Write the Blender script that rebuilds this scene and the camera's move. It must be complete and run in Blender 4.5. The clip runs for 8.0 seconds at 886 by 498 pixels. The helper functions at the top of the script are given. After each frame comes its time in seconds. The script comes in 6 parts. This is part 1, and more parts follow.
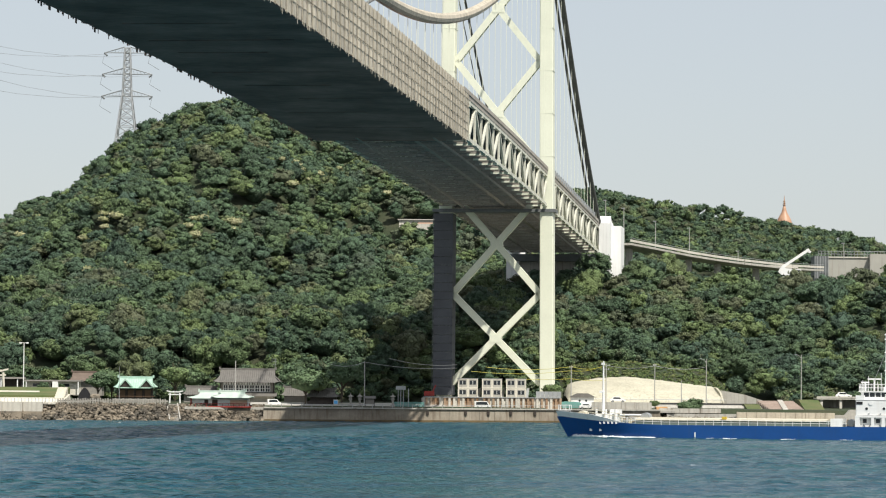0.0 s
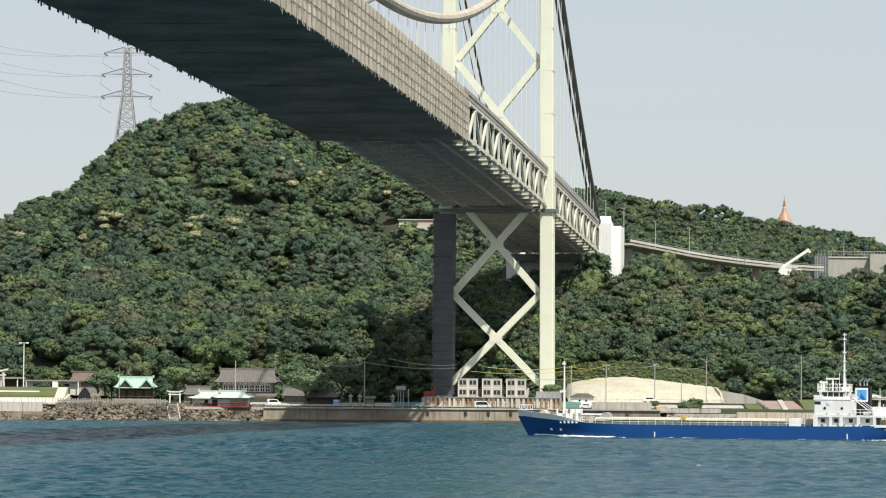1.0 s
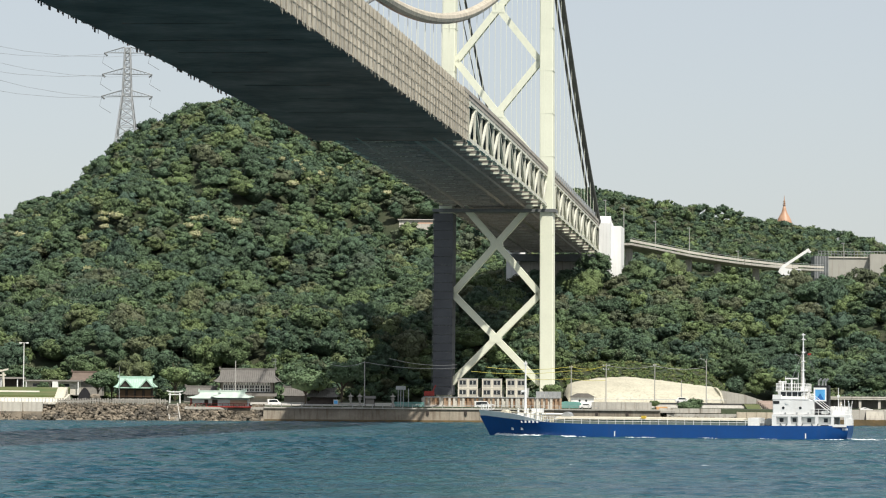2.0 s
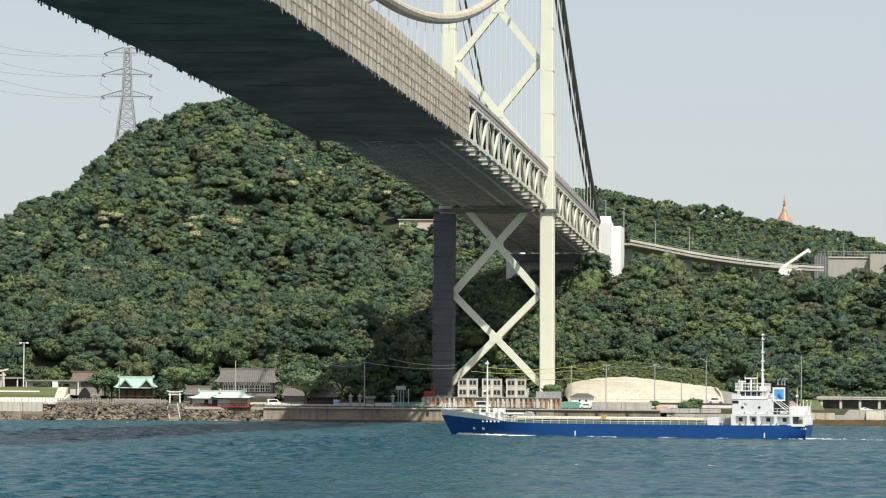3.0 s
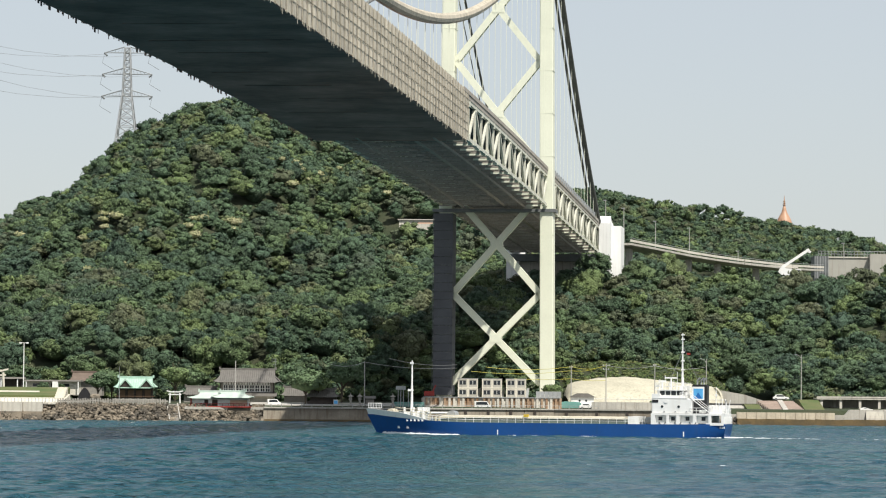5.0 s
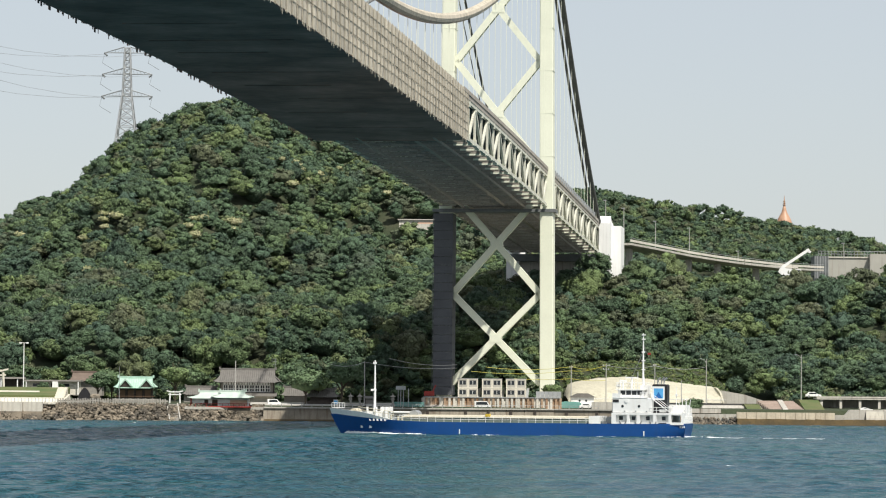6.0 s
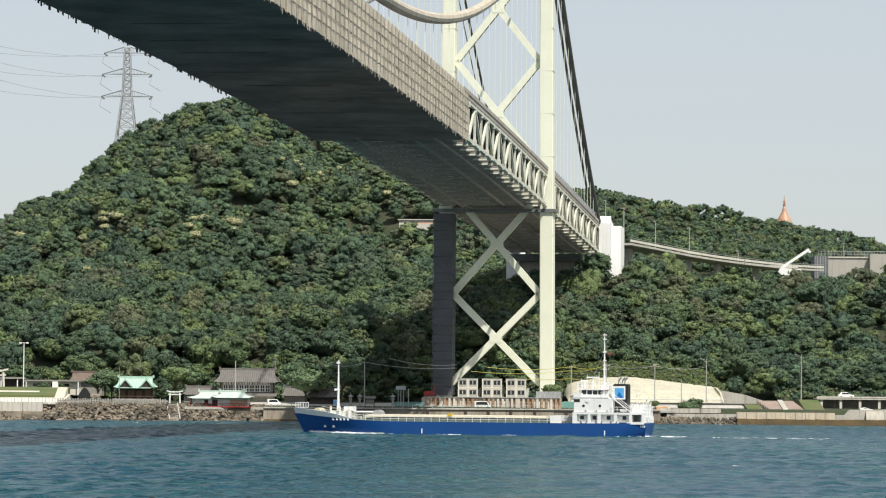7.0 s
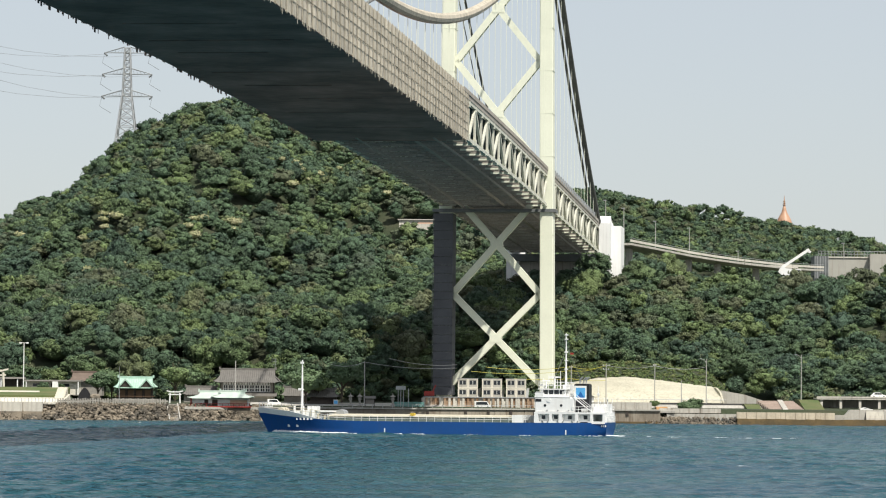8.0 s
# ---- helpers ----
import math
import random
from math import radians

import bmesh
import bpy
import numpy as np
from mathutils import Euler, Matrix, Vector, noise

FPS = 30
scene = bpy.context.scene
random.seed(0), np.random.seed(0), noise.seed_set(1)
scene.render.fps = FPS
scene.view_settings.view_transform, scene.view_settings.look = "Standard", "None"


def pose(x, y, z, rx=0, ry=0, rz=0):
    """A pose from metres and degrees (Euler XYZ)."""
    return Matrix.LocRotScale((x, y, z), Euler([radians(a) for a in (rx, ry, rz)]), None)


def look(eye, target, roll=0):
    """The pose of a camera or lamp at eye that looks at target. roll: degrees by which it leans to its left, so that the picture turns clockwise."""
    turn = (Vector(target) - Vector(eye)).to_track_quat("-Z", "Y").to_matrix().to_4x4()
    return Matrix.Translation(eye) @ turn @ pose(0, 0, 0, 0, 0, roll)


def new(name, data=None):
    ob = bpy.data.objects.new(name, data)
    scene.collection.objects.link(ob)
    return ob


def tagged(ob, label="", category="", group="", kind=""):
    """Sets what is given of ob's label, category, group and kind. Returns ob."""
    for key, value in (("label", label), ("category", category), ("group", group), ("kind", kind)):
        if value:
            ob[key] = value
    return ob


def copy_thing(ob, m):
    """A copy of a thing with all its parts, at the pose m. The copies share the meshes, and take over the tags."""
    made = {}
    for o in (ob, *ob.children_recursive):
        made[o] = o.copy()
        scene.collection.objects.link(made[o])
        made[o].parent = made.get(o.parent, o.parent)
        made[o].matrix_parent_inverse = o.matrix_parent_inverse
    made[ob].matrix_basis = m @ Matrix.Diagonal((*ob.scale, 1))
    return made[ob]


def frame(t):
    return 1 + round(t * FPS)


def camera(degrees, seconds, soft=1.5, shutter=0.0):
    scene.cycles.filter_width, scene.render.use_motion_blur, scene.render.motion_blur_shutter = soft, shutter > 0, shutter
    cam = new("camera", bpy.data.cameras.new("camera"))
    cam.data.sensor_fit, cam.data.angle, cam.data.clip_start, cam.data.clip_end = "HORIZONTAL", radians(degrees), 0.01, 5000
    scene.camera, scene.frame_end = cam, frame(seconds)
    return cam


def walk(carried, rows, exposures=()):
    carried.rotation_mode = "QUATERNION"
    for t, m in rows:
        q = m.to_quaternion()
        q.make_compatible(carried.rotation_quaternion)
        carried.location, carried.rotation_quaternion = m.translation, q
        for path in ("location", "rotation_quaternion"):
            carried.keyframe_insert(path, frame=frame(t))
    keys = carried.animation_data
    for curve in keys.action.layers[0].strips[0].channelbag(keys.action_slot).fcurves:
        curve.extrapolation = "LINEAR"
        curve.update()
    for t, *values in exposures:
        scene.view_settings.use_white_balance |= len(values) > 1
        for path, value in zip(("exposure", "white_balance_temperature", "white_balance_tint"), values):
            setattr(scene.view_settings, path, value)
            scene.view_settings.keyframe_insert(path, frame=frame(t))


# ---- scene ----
# ---------------------------------------------------------------- camera
EYE = (0.0, 0.0, 7.4)
cam = camera(15.90, 8.0, 1.1)
VIEW = look(EYE, (0.0, 1000.0, 7.4 + 45.8), 0.5)
walk(cam, [(0.0, VIEW), (8.0, VIEW)], [(0.0, 0.5, 6320, 10), (8.0, 0.5, 6320, 10)])

# ---------------------------------------------------------------- frame of the bridge
BRIDGE = Matrix.Translation((14.57, 888.15, 0)) @ Matrix.Rotation(-0.124455, 4, "Z")
ZM, CAMBER = 63.98, 3.1e-5          # underside of the truss at mid-span and its curvature


def deck_z(u):
    """Height of the truss's lower chord at u metres beyond the tower."""
    if u > 0:
        return ZM - CAMBER * 356 ** 2 - 2 * CAMBER * 356 * u
    return ZM - CAMBER * (u + 356) ** 2


# ---------------------------------------------------------------- world and sun
TRAVEL = (BRIDGE.to_3x3() @ Vector((-0.445, 0.54, -1.0))).normalized()   # way of the sunlight
ELEV = math.asin(-TRAVEL.z)
AZIM = math.atan2(-TRAVEL.x, -TRAVEL.y)
world = bpy.data.worlds.new("hazy_sky")
scene.world = world
world.use_nodes = True
wn, wl = world.node_tree.nodes, world.node_tree.links
wn.clear()
sky = wn.new("ShaderNodeTexSky")
sky.sky_type, sky.sun_disc = "NISHITA", False
sky.sun_elevation, sky.sun_rotation = ELEV, AZIM
sky.air_density, sky.dust_density, sky.ozone_density = 1.0, 1.2, 1.0
bg = wn.new("ShaderNodeBackground")
bg.inputs["Strength"].default_value = 0.10
wo = wn.new("ShaderNodeOutputWorld")
haze = wn.new("ShaderNodeMix")          # thin white summer haze over the whole sky
haze.data_type = "RGBA"
haze.inputs["Factor"].default_value = 0.7
haze.inputs["B"].default_value = (4.5, 4.55, 4.5, 1)
wl.new(sky.outputs[0], haze.inputs["A"])
wl.new(haze.outputs["Result"], bg.inputs[0])
wl.new(bg.outputs[0], wo.inputs[0])
sun = new("sun", bpy.data.lights.new("sun", "SUN"))
sun.data.energy, sun.data.angle, sun.data.color = 4.0, radians(0.6), (1.0, 0.94, 0.83)
sun.matrix_world = look(Vector((0, 800, 400)) - 500 * TRAVEL, (0, 800, 400))


# ---------------------------------------------------------------- materials
def material(name, colour, rough=0.6, metal=0.0, second=None, scale=0.5, fine=6.0, spread=0.25, bump=0.15, reach=0.05, spec=0.4, streak=0.0, streak_colour=(0.12, 0.08, 0.05), island=0.0):
    """Painted or natural surface: colour varied at two scales, relief, upright streaks of dirt."""
    m = bpy.data.materials.new(name)
    m.use_nodes = True
    n, l = m.node_tree.nodes, m.node_tree.links
    b = n["Principled BSDF"]
    tc = n.new("ShaderNodeTexCoord")
    big, small = n.new("ShaderNodeTexNoise"), n.new("ShaderNodeTexNoise")
    big.inputs["Scale"].default_value, small.inputs["Scale"].default_value = scale, fine
    big.inputs["Detail"].default_value, small.inputs["Detail"].default_value = 4.0, 3.0
    for k in (big, small):
        l.new(tc.outputs["Object"], k.inputs["Vector"])
    mix = n.new("ShaderNodeMix")
    mix.data_type = "RGBA"
    c2 = second or tuple(c * (1 - spread) for c in colour)
    mix.inputs["A"].default_value, mix.inputs["B"].default_value = (*colour, 1), (*c2, 1)
    ramp = n.new("ShaderNodeMapRange")
    ramp.inputs["From Min"].default_value, ramp.inputs["From Max"].default_value = 0.35, 0.65
    l.new(big.outputs["Fac"], ramp.inputs["Value"])
    l.new(ramp.outputs[0], mix.inputs["Factor"])
    hsv = n.new("ShaderNodeHueSaturation")
    val = n.new("ShaderNodeMapRange")
    val.inputs["To Min"].default_value, val.inputs["To Max"].default_value = 1 - spread, 1 + spread
    l.new(small.outputs["Fac"], val.inputs["Value"])
    l.new(val.outputs[0], hsv.inputs["Value"])
    l.new(mix.outputs["Result"], hsv.inputs["Color"])
    out = hsv.outputs[0]
    if island:
        geo = n.new("ShaderNodeNewGeometry")
        vi = n.new("ShaderNodeMapRange")
        vi.inputs["To Min"].default_value, vi.inputs["To Max"].default_value = 1 - island, 1 + island
        l.new(geo.outputs["Random Per Island"], vi.inputs["Value"])
        h2 = n.new("ShaderNodeHueSaturation")
        l.new(vi.outputs[0], h2.inputs["Value"])
        l.new(out, h2.inputs["Color"])
        out = h2.outputs[0]
    if streak:
        mp = n.new("ShaderNodeMapping")
        mp.inputs["Scale"].default_value = (1.6, 1.6, 0.07)
        st = n.new("ShaderNodeTexNoise")
        st.inputs["Scale"].default_value, st.inputs["Detail"].default_value = 1.0, 5.0
        l.new(tc.outputs["Object"], mp.inputs["Vector"])
        l.new(mp.outputs[0], st.inputs["Vector"])
        r2 = n.new("ShaderNodeMapRange")
        r2.inputs["From Min"].default_value, r2.inputs["From Max"].default_value = 0.5, 0.72
        r2.inputs["To Max"].default_value = streak
        l.new(st.outputs["Fac"], r2.inputs["Value"])
        m2 = n.new("ShaderNodeMix")
        m2.data_type = "RGBA"
        m2.inputs["B"].default_value = (*streak_colour, 1)
        l.new(out, m2.inputs["A"])
        l.new(r2.outputs[0], m2.inputs["Factor"])
        out = m2.outputs["Result"]
    l.new(out, b.inputs["Base Color"])
    b.inputs["Roughness"].default_value, b.inputs["Metallic"].default_value = rough, metal
    b.inputs["Specular IOR Level"].default_value = spec
    if bump:
        bp = n.new("ShaderNodeBump")
        bp.inputs["Strength"].default_value, bp.inputs["Distance"].default_value = bump, reach
        l.new(small.outputs["Fac"], bp.inputs["Height"])
        l.new(bp.outputs[0], b.inputs["Normal"])
    return m


def foliage(name, stops):
    """Leaves: the green of each tree by its own number, a slow drift over the hill, a random grain for leaf tones and
    the painted shade of gaps between clumps.
    """
    m = bpy.data.materials.new(name)
    m.use_nodes = True
    n, l = m.node_tree.nodes, m.node_tree.links
    bs = n["Principled BSDF"]
    tc, geo, tree = n.new("ShaderNodeTexCoord"), n.new("ShaderNodeNewGeometry"), n.new("ShaderNodeAttribute")
    tree.attribute_name = "tree"
    wide, leaf = n.new("ShaderNodeTexNoise"), n.new("ShaderNodeTexNoise")
    wide.inputs["Scale"].default_value, leaf.inputs["Scale"].default_value = 0.018, 2.6
    leaf.inputs["Detail"].default_value = 4.0
    for k in (wide, leaf):
        l.new(tc.outputs["Object"], k.inputs["Vector"])
    ramp = n.new("ShaderNodeValToRGB")
    while len(ramp.color_ramp.elements) < len(stops):
        ramp.color_ramp.elements.new(0.5)
    for e, (at_, c) in zip(ramp.color_ramp.elements, stops):
        e.position, e.color = at_, (*c, 1)
    drift = n.new("ShaderNodeMath")
    drift.operation = "MULTIPLY_ADD"
    drift.inputs[1].default_value, drift.inputs[2].default_value = 0.5, -0.25
    total = n.new("ShaderNodeMath")
    l.new(wide.outputs["Fac"], drift.inputs[0])
    l.new(drift.outputs[0], total.inputs[0])
    l.new(tree.outputs["Fac"], total.inputs[1])
    l.new(total.outputs[0], ramp.inputs[0])
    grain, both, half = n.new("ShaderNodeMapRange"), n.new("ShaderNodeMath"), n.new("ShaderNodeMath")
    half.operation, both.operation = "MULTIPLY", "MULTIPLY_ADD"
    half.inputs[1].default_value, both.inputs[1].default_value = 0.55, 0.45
    # wide value range: leaf tone plus painted shade of gaps between leaf clumps
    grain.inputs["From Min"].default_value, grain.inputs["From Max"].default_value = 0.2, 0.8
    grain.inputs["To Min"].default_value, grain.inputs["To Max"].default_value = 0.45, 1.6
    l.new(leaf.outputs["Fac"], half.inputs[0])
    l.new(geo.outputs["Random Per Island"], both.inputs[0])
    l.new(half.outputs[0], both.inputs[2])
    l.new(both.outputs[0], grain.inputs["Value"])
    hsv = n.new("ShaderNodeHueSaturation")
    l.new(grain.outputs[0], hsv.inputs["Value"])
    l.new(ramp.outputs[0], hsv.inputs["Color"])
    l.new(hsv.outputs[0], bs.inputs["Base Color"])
    bs.inputs["Roughness"].default_value, bs.inputs["Specular IOR Level"].default_value = 0.62, 0.3
    bp = n.new("ShaderNodeBump")
    clump = n.new("ShaderNodeTexVoronoi")
    clump.inputs["Scale"].default_value = 0.95
    l.new(tc.outputs["Object"], clump.inputs["Vector"])
    high = n.new("ShaderNodeMath")
    high.operation = "MULTIPLY_ADD"
    high.inputs[1].default_value = -0.55
    l.new(clump.outputs["Distance"], high.inputs[0])
    l.new(leaf.outputs["Fac"], high.inputs[2])
    bp.inputs["Strength"].default_value, bp.inputs["Distance"].default_value = 1.0, 1.1
    l.new(high.outputs[0], bp.inputs["Height"])
    l.new(bp.outputs[0], bs.inputs["Normal"])
    return m


def water_material():
    m = bpy.data.materials.new("sea_water")
    m.use_nodes = True
    n, l = m.node_tree.nodes, m.node_tree.links
    b = n["Principled BSDF"]
    tc = n.new("ShaderNodeTexCoord")
    heights = []
    for scale, squash, detail in ((0.05, 0.55, 3), (0.4, 0.55, 5), (1.9, 0.55, 6)):
        mp, t = n.new("ShaderNodeMapping"), n.new("ShaderNodeTexNoise")
        mp.inputs["Scale"].default_value = (squash, 1.0, 1.0)
        mp.inputs["Rotation"].default_value = (0, 0, 0.25)
        t.inputs["Scale"].default_value, t.inputs["Detail"].default_value = scale, detail
        t.inputs["Distortion"].default_value = 0.6
        l.new(tc.outputs["Object"], mp.inputs["Vector"])
        l.new(mp.outputs[0], t.inputs["Vector"])
        heights.append(t)
    mix = n.new("ShaderNodeMix")
    mix.data_type = "RGBA"
    mix.inputs["A"].default_value, mix.inputs["B"].default_value = (0.019, 0.068, 0.102, 1), (0.023, 0.086, 0.101, 1)
    mr = n.new("ShaderNodeMapRange")
    mr.inputs["From Min"].default_value, mr.inputs["From Max"].default_value = 0.4, 0.62
    l.new(heights[0].outputs["Fac"], mr.inputs["Value"])
    l.new(mr.outputs[0], mix.inputs["Factor"])
    l.new(mix.outputs["Result"], b.inputs["Base Color"])
    b.inputs["Roughness"].default_value, b.inputs["IOR"].default_value = 0.14, 1.33
    b.inputs["Specular IOR Level"].default_value = 0.15
    last = None
    for t, dist, strength in ((heights[1], 1.3, 0.9), (heights[2], 0.8, 1.0)):
        bp = n.new("ShaderNodeBump")
        bp.inputs["Distance"].default_value, bp.inputs["Strength"].default_value = dist, strength
        l.new(t.outputs["Fac"], bp.inputs["Height"])
        if last:
            l.new(last.outputs[0], bp.inputs["Normal"])
        last = bp
    l.new(last.outputs[0], b.inputs["Normal"])
    return m


def sheet_material(name, colour, streak_colour):
    """Dusty sheeting: each sheet its own tone, upright dirt streaks and a coarse weave of stains."""
    m = material(name, colour, 0.85, spread=0.16, scale=0.3, fine=2.5, bump=0.4, reach=0.2, streak=0.8, streak_colour=streak_colour)
    n, l = m.node_tree.nodes, m.node_tree.links
    b = n["Principled BSDF"]
    info, tone, hsv = n.new("ShaderNodeObjectInfo"), n.new("ShaderNodeMapRange"), n.new("ShaderNodeHueSaturation")
    tone.inputs["To Min"].default_value, tone.inputs["To Max"].default_value = 0.88, 1.10
    old = b.inputs["Base Color"].links[0].from_socket
    l.new(info.outputs["Random"], tone.inputs["Value"])
    l.new(tone.outputs[0], hsv.inputs["Value"])
    l.new(old, hsv.inputs["Color"])
    l.new(hsv.outputs[0], b.inputs["Base Color"])
    return m


SHEET = sheet_material("dusty_scaffold_sheet", (0.58, 0.52, 0.415), (0.13, 0.115, 0.10))
CREAM = material("cream_steel_paint", (0.76, 0.77, 0.62), 0.5, spread=0.06, scale=0.15, fine=2.0, bump=0.05)
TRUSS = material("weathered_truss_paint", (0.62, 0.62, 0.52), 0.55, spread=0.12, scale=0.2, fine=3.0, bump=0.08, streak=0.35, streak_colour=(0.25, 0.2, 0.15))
# TRUSS paint with under-deck shade put into its colour; girders and parapets share it
UNDER = material("shade_toned_truss_paint", (0.40, 0.36, 0.31), 0.7, spread=0.2, scale=0.2, fine=3.0, streak=0.4, streak_colour=(0.14, 0.11, 0.08))
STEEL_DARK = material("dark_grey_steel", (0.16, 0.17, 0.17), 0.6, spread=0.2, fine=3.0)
STEEL = material("galvanised_steel", (0.42, 0.43, 0.43), 0.45, 0.5, spread=0.15, fine=5.0)
# brown offsets the sea's teal bounce; on sheets its darkness is painted shade
SHEET_UNDER = material("scaffold_floor_and_shaded_sheet", (0.38, 0.22, 0.18), 0.9, second=(0.20, 0.115, 0.095), spread=0.3, scale=0.09, fine=0.5, bump=0.5, reach=0.3)
DUSTY_TUBE = material("dusty_scaffold_tube", (0.38, 0.34, 0.27), 0.7, spread=0.2, fine=3.0)
LEG_SHEET = material("dark_grey_mesh_sheet", (0.10, 0.105, 0.115), 0.85, spread=0.2, scale=0.3, fine=2.0, bump=0.3)
CABLE = material("dark_wrapped_cable", (0.17, 0.17, 0.16), 0.7, spread=0.3, scale=0.8, fine=3.0)
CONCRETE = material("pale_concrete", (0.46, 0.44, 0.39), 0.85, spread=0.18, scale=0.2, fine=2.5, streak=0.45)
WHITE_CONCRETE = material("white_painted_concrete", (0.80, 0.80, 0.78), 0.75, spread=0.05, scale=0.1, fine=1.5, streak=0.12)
SHOTCRETE = material("cream_sprayed_concrete", (0.53, 0.50, 0.39), 0.9, spread=0.14, scale=0.15, fine=1.0, bump=0.5, reach=0.3, streak=0.4)
SOIL = material("soil_and_scrub", (0.03, 0.045, 0.02), 0.95, second=(0.045, 0.05, 0.026), spread=0.3, scale=0.1, fine=1.2, bump=0.5, reach=0.3)
GRASS = material("mown_grass", (0.075, 0.11, 0.032), 0.9, second=(0.12, 0.125, 0.05), spread=0.2, scale=0.2, fine=3.0, bump=0.5)
ROCK = material("shore_rock", (0.21, 0.175, 0.13), 0.9, second=(0.085, 0.076, 0.062), spread=0.3, scale=0.25, fine=2.0, bump=0.7, reach=0.2, island=0.35)
ASPHALT = material("asphalt", (0.06, 0.06, 0.06), 0.9, spread=0.15, fine=4.0)
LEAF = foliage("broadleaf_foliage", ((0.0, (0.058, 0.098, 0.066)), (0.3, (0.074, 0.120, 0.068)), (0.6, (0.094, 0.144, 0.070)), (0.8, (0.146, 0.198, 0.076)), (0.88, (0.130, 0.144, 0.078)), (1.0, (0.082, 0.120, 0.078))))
SCRUB = foliage("sunlit_scrub", ((0.0, (0.11, 0.17, 0.065)), (0.5, (0.16, 0.22, 0.08)), (1.0, (0.23, 0.25, 0.10))))
BLOSSOM = material("pale_blossom", (0.42, 0.40, 0.24), 0.8, second=(0.24, 0.26, 0.12), spread=0.2, scale=0.3, fine=1.5, island=0.3)
SEA = water_material()
HULL_BLUE = material("blue_hull_paint", (0.009, 0.068, 0.25), 0.35, spread=0.1, scale=0.2, fine=2.0, bump=0.05, streak=0.15, streak_colour=(0.05, 0.06, 0.1))
BOOT_RED = material("red_bottom_paint", (0.16, 0.03, 0.03), 0.6)
SHIP_WHITE = material("white_ship_paint", (0.82, 0.82, 0.80), 0.45, spread=0.04, scale=0.4, fine=3.0, bump=0.04, streak=0.12, streak_colour=(0.45, 0.36, 0.28))
BLACK = material("black_paint", (0.02, 0.02, 0.022), 0.5)
FOAM = material("white_sea_foam", (0.8, 0.83, 0.84), 0.9, spread=0.1, fine=2.0, bump=0.6, reach=0.2)
DECK_GREEN = material("deck_paint", (0.16, 0.20, 0.18), 0.7, spread=0.15)
HATCH = material("cream_hatch_paint", (0.62, 0.57, 0.44), 0.6, spread=0.12, scale=0.4, fine=3.0, streak=0.2)
YELLOW = material("yellow_paint", (0.65, 0.45, 0.05), 0.5)
RED_PAINT = material("red_paint", (0.34, 0.04, 0.03), 0.5)
LIGHT_BLUE = material("light_blue_paint", (0.12, 0.45, 0.85), 0.5)
MID_BLUE = material("mid_blue_paint", (0.02, 0.15, 0.45), 0.5)
CONCRETE_LIGHT = material("bleached_concrete", (0.58, 0.55, 0.48), 0.85, spread=0.12, scale=0.3, fine=2.5, streak=0.3)
SEAWALL = material("stained_seawall_concrete", (0.30, 0.265, 0.21), 0.88, second=(0.21, 0.18, 0.14), spread=0.2, scale=0.2, fine=2.0, streak=0.6)
ALGAE = material("tidal_weed", (0.10, 0.075, 0.04), 0.8, second=(0.16, 0.11, 0.05), spread=0.3, scale=0.4, fine=2.0, bump=0.6, reach=0.1)
TAN_STONE = material("tan_stone", (0.55, 0.49, 0.38), 0.85, spread=0.2, scale=0.4, fine=2.0, streak=0.4)
PINK_STONE = material("pinkish_stone", (0.42, 0.34, 0.29), 0.85, spread=0.15, scale=0.4, fine=2.0)
STONE = material("grey_stone", (0.38, 0.36, 0.32), 0.9, spread=0.22, scale=0.8, fine=4.0, bump=0.4)
PLASTER = material("cream_plaster", (0.68, 0.64, 0.54), 0.85, spread=0.08, scale=0.3, fine=3.0, streak=0.12)
PLASTER_GREY = material("grey_cabin_panels", (0.40, 0.385, 0.34), 0.7, spread=0.08, scale=0.3, fine=3.0, streak=0.2)
GREY_WALL = material("grey_timber_wall", (0.30, 0.28, 0.25), 0.8, spread=0.18, scale=0.6, fine=4.0)
WHITE_PAINT = material("white_paint", (0.80, 0.80, 0.77), 0.5, spread=0.05, scale=0.8, fine=4.0, bump=0.05)
DARK_WOOD = material("dark_wood", (0.06, 0.048, 0.04), 0.75, spread=0.25, scale=0.8, fine=6.0)
BROWN_WOOD = material("brown_wood", (0.16, 0.10, 0.06), 0.7, spread=0.2, scale=0.8, fine=6.0)
BARK = material("bark", (0.10, 0.08, 0.06), 0.9, spread=0.3, scale=1.0, fine=6.0, bump=0.5)
COPPER = material("green_copper", (0.33, 0.50, 0.40), 0.6, second=(0.42, 0.56, 0.47), spread=0.12, scale=0.6, fine=4.0)
PALE_GREEN = material("pale_green_roof", (0.40, 0.50, 0.43), 0.6, second=(0.5, 0.55, 0.5), spread=0.12, scale=0.5, fine=3.0)
ROOF_TILE = material("grey_roof_tile", (0.165, 0.155, 0.14), 0.6, spread=0.2, scale=0.7, fine=4.0, bump=0.3)
BROWN_TILE = material("brown_roof_tile", (0.16, 0.12, 0.095), 0.7, spread=0.2, scale=0.7, fine=4.0, bump=0.3)
PEACH = material("peach_screen", (0.68, 0.46, 0.34), 0.8, spread=0.1)
RUST_SHEET = material("rusty_sheet_pile", (0.40, 0.31, 0.22), 0.8, second=(0.22, 0.12, 0.06), spread=0.2, scale=0.5, fine=3.0, streak=0.6, streak_colour=(0.16, 0.07, 0.03))
TEAL = material("teal_sheet", (0.16, 0.34, 0.30), 0.7, spread=0.15)
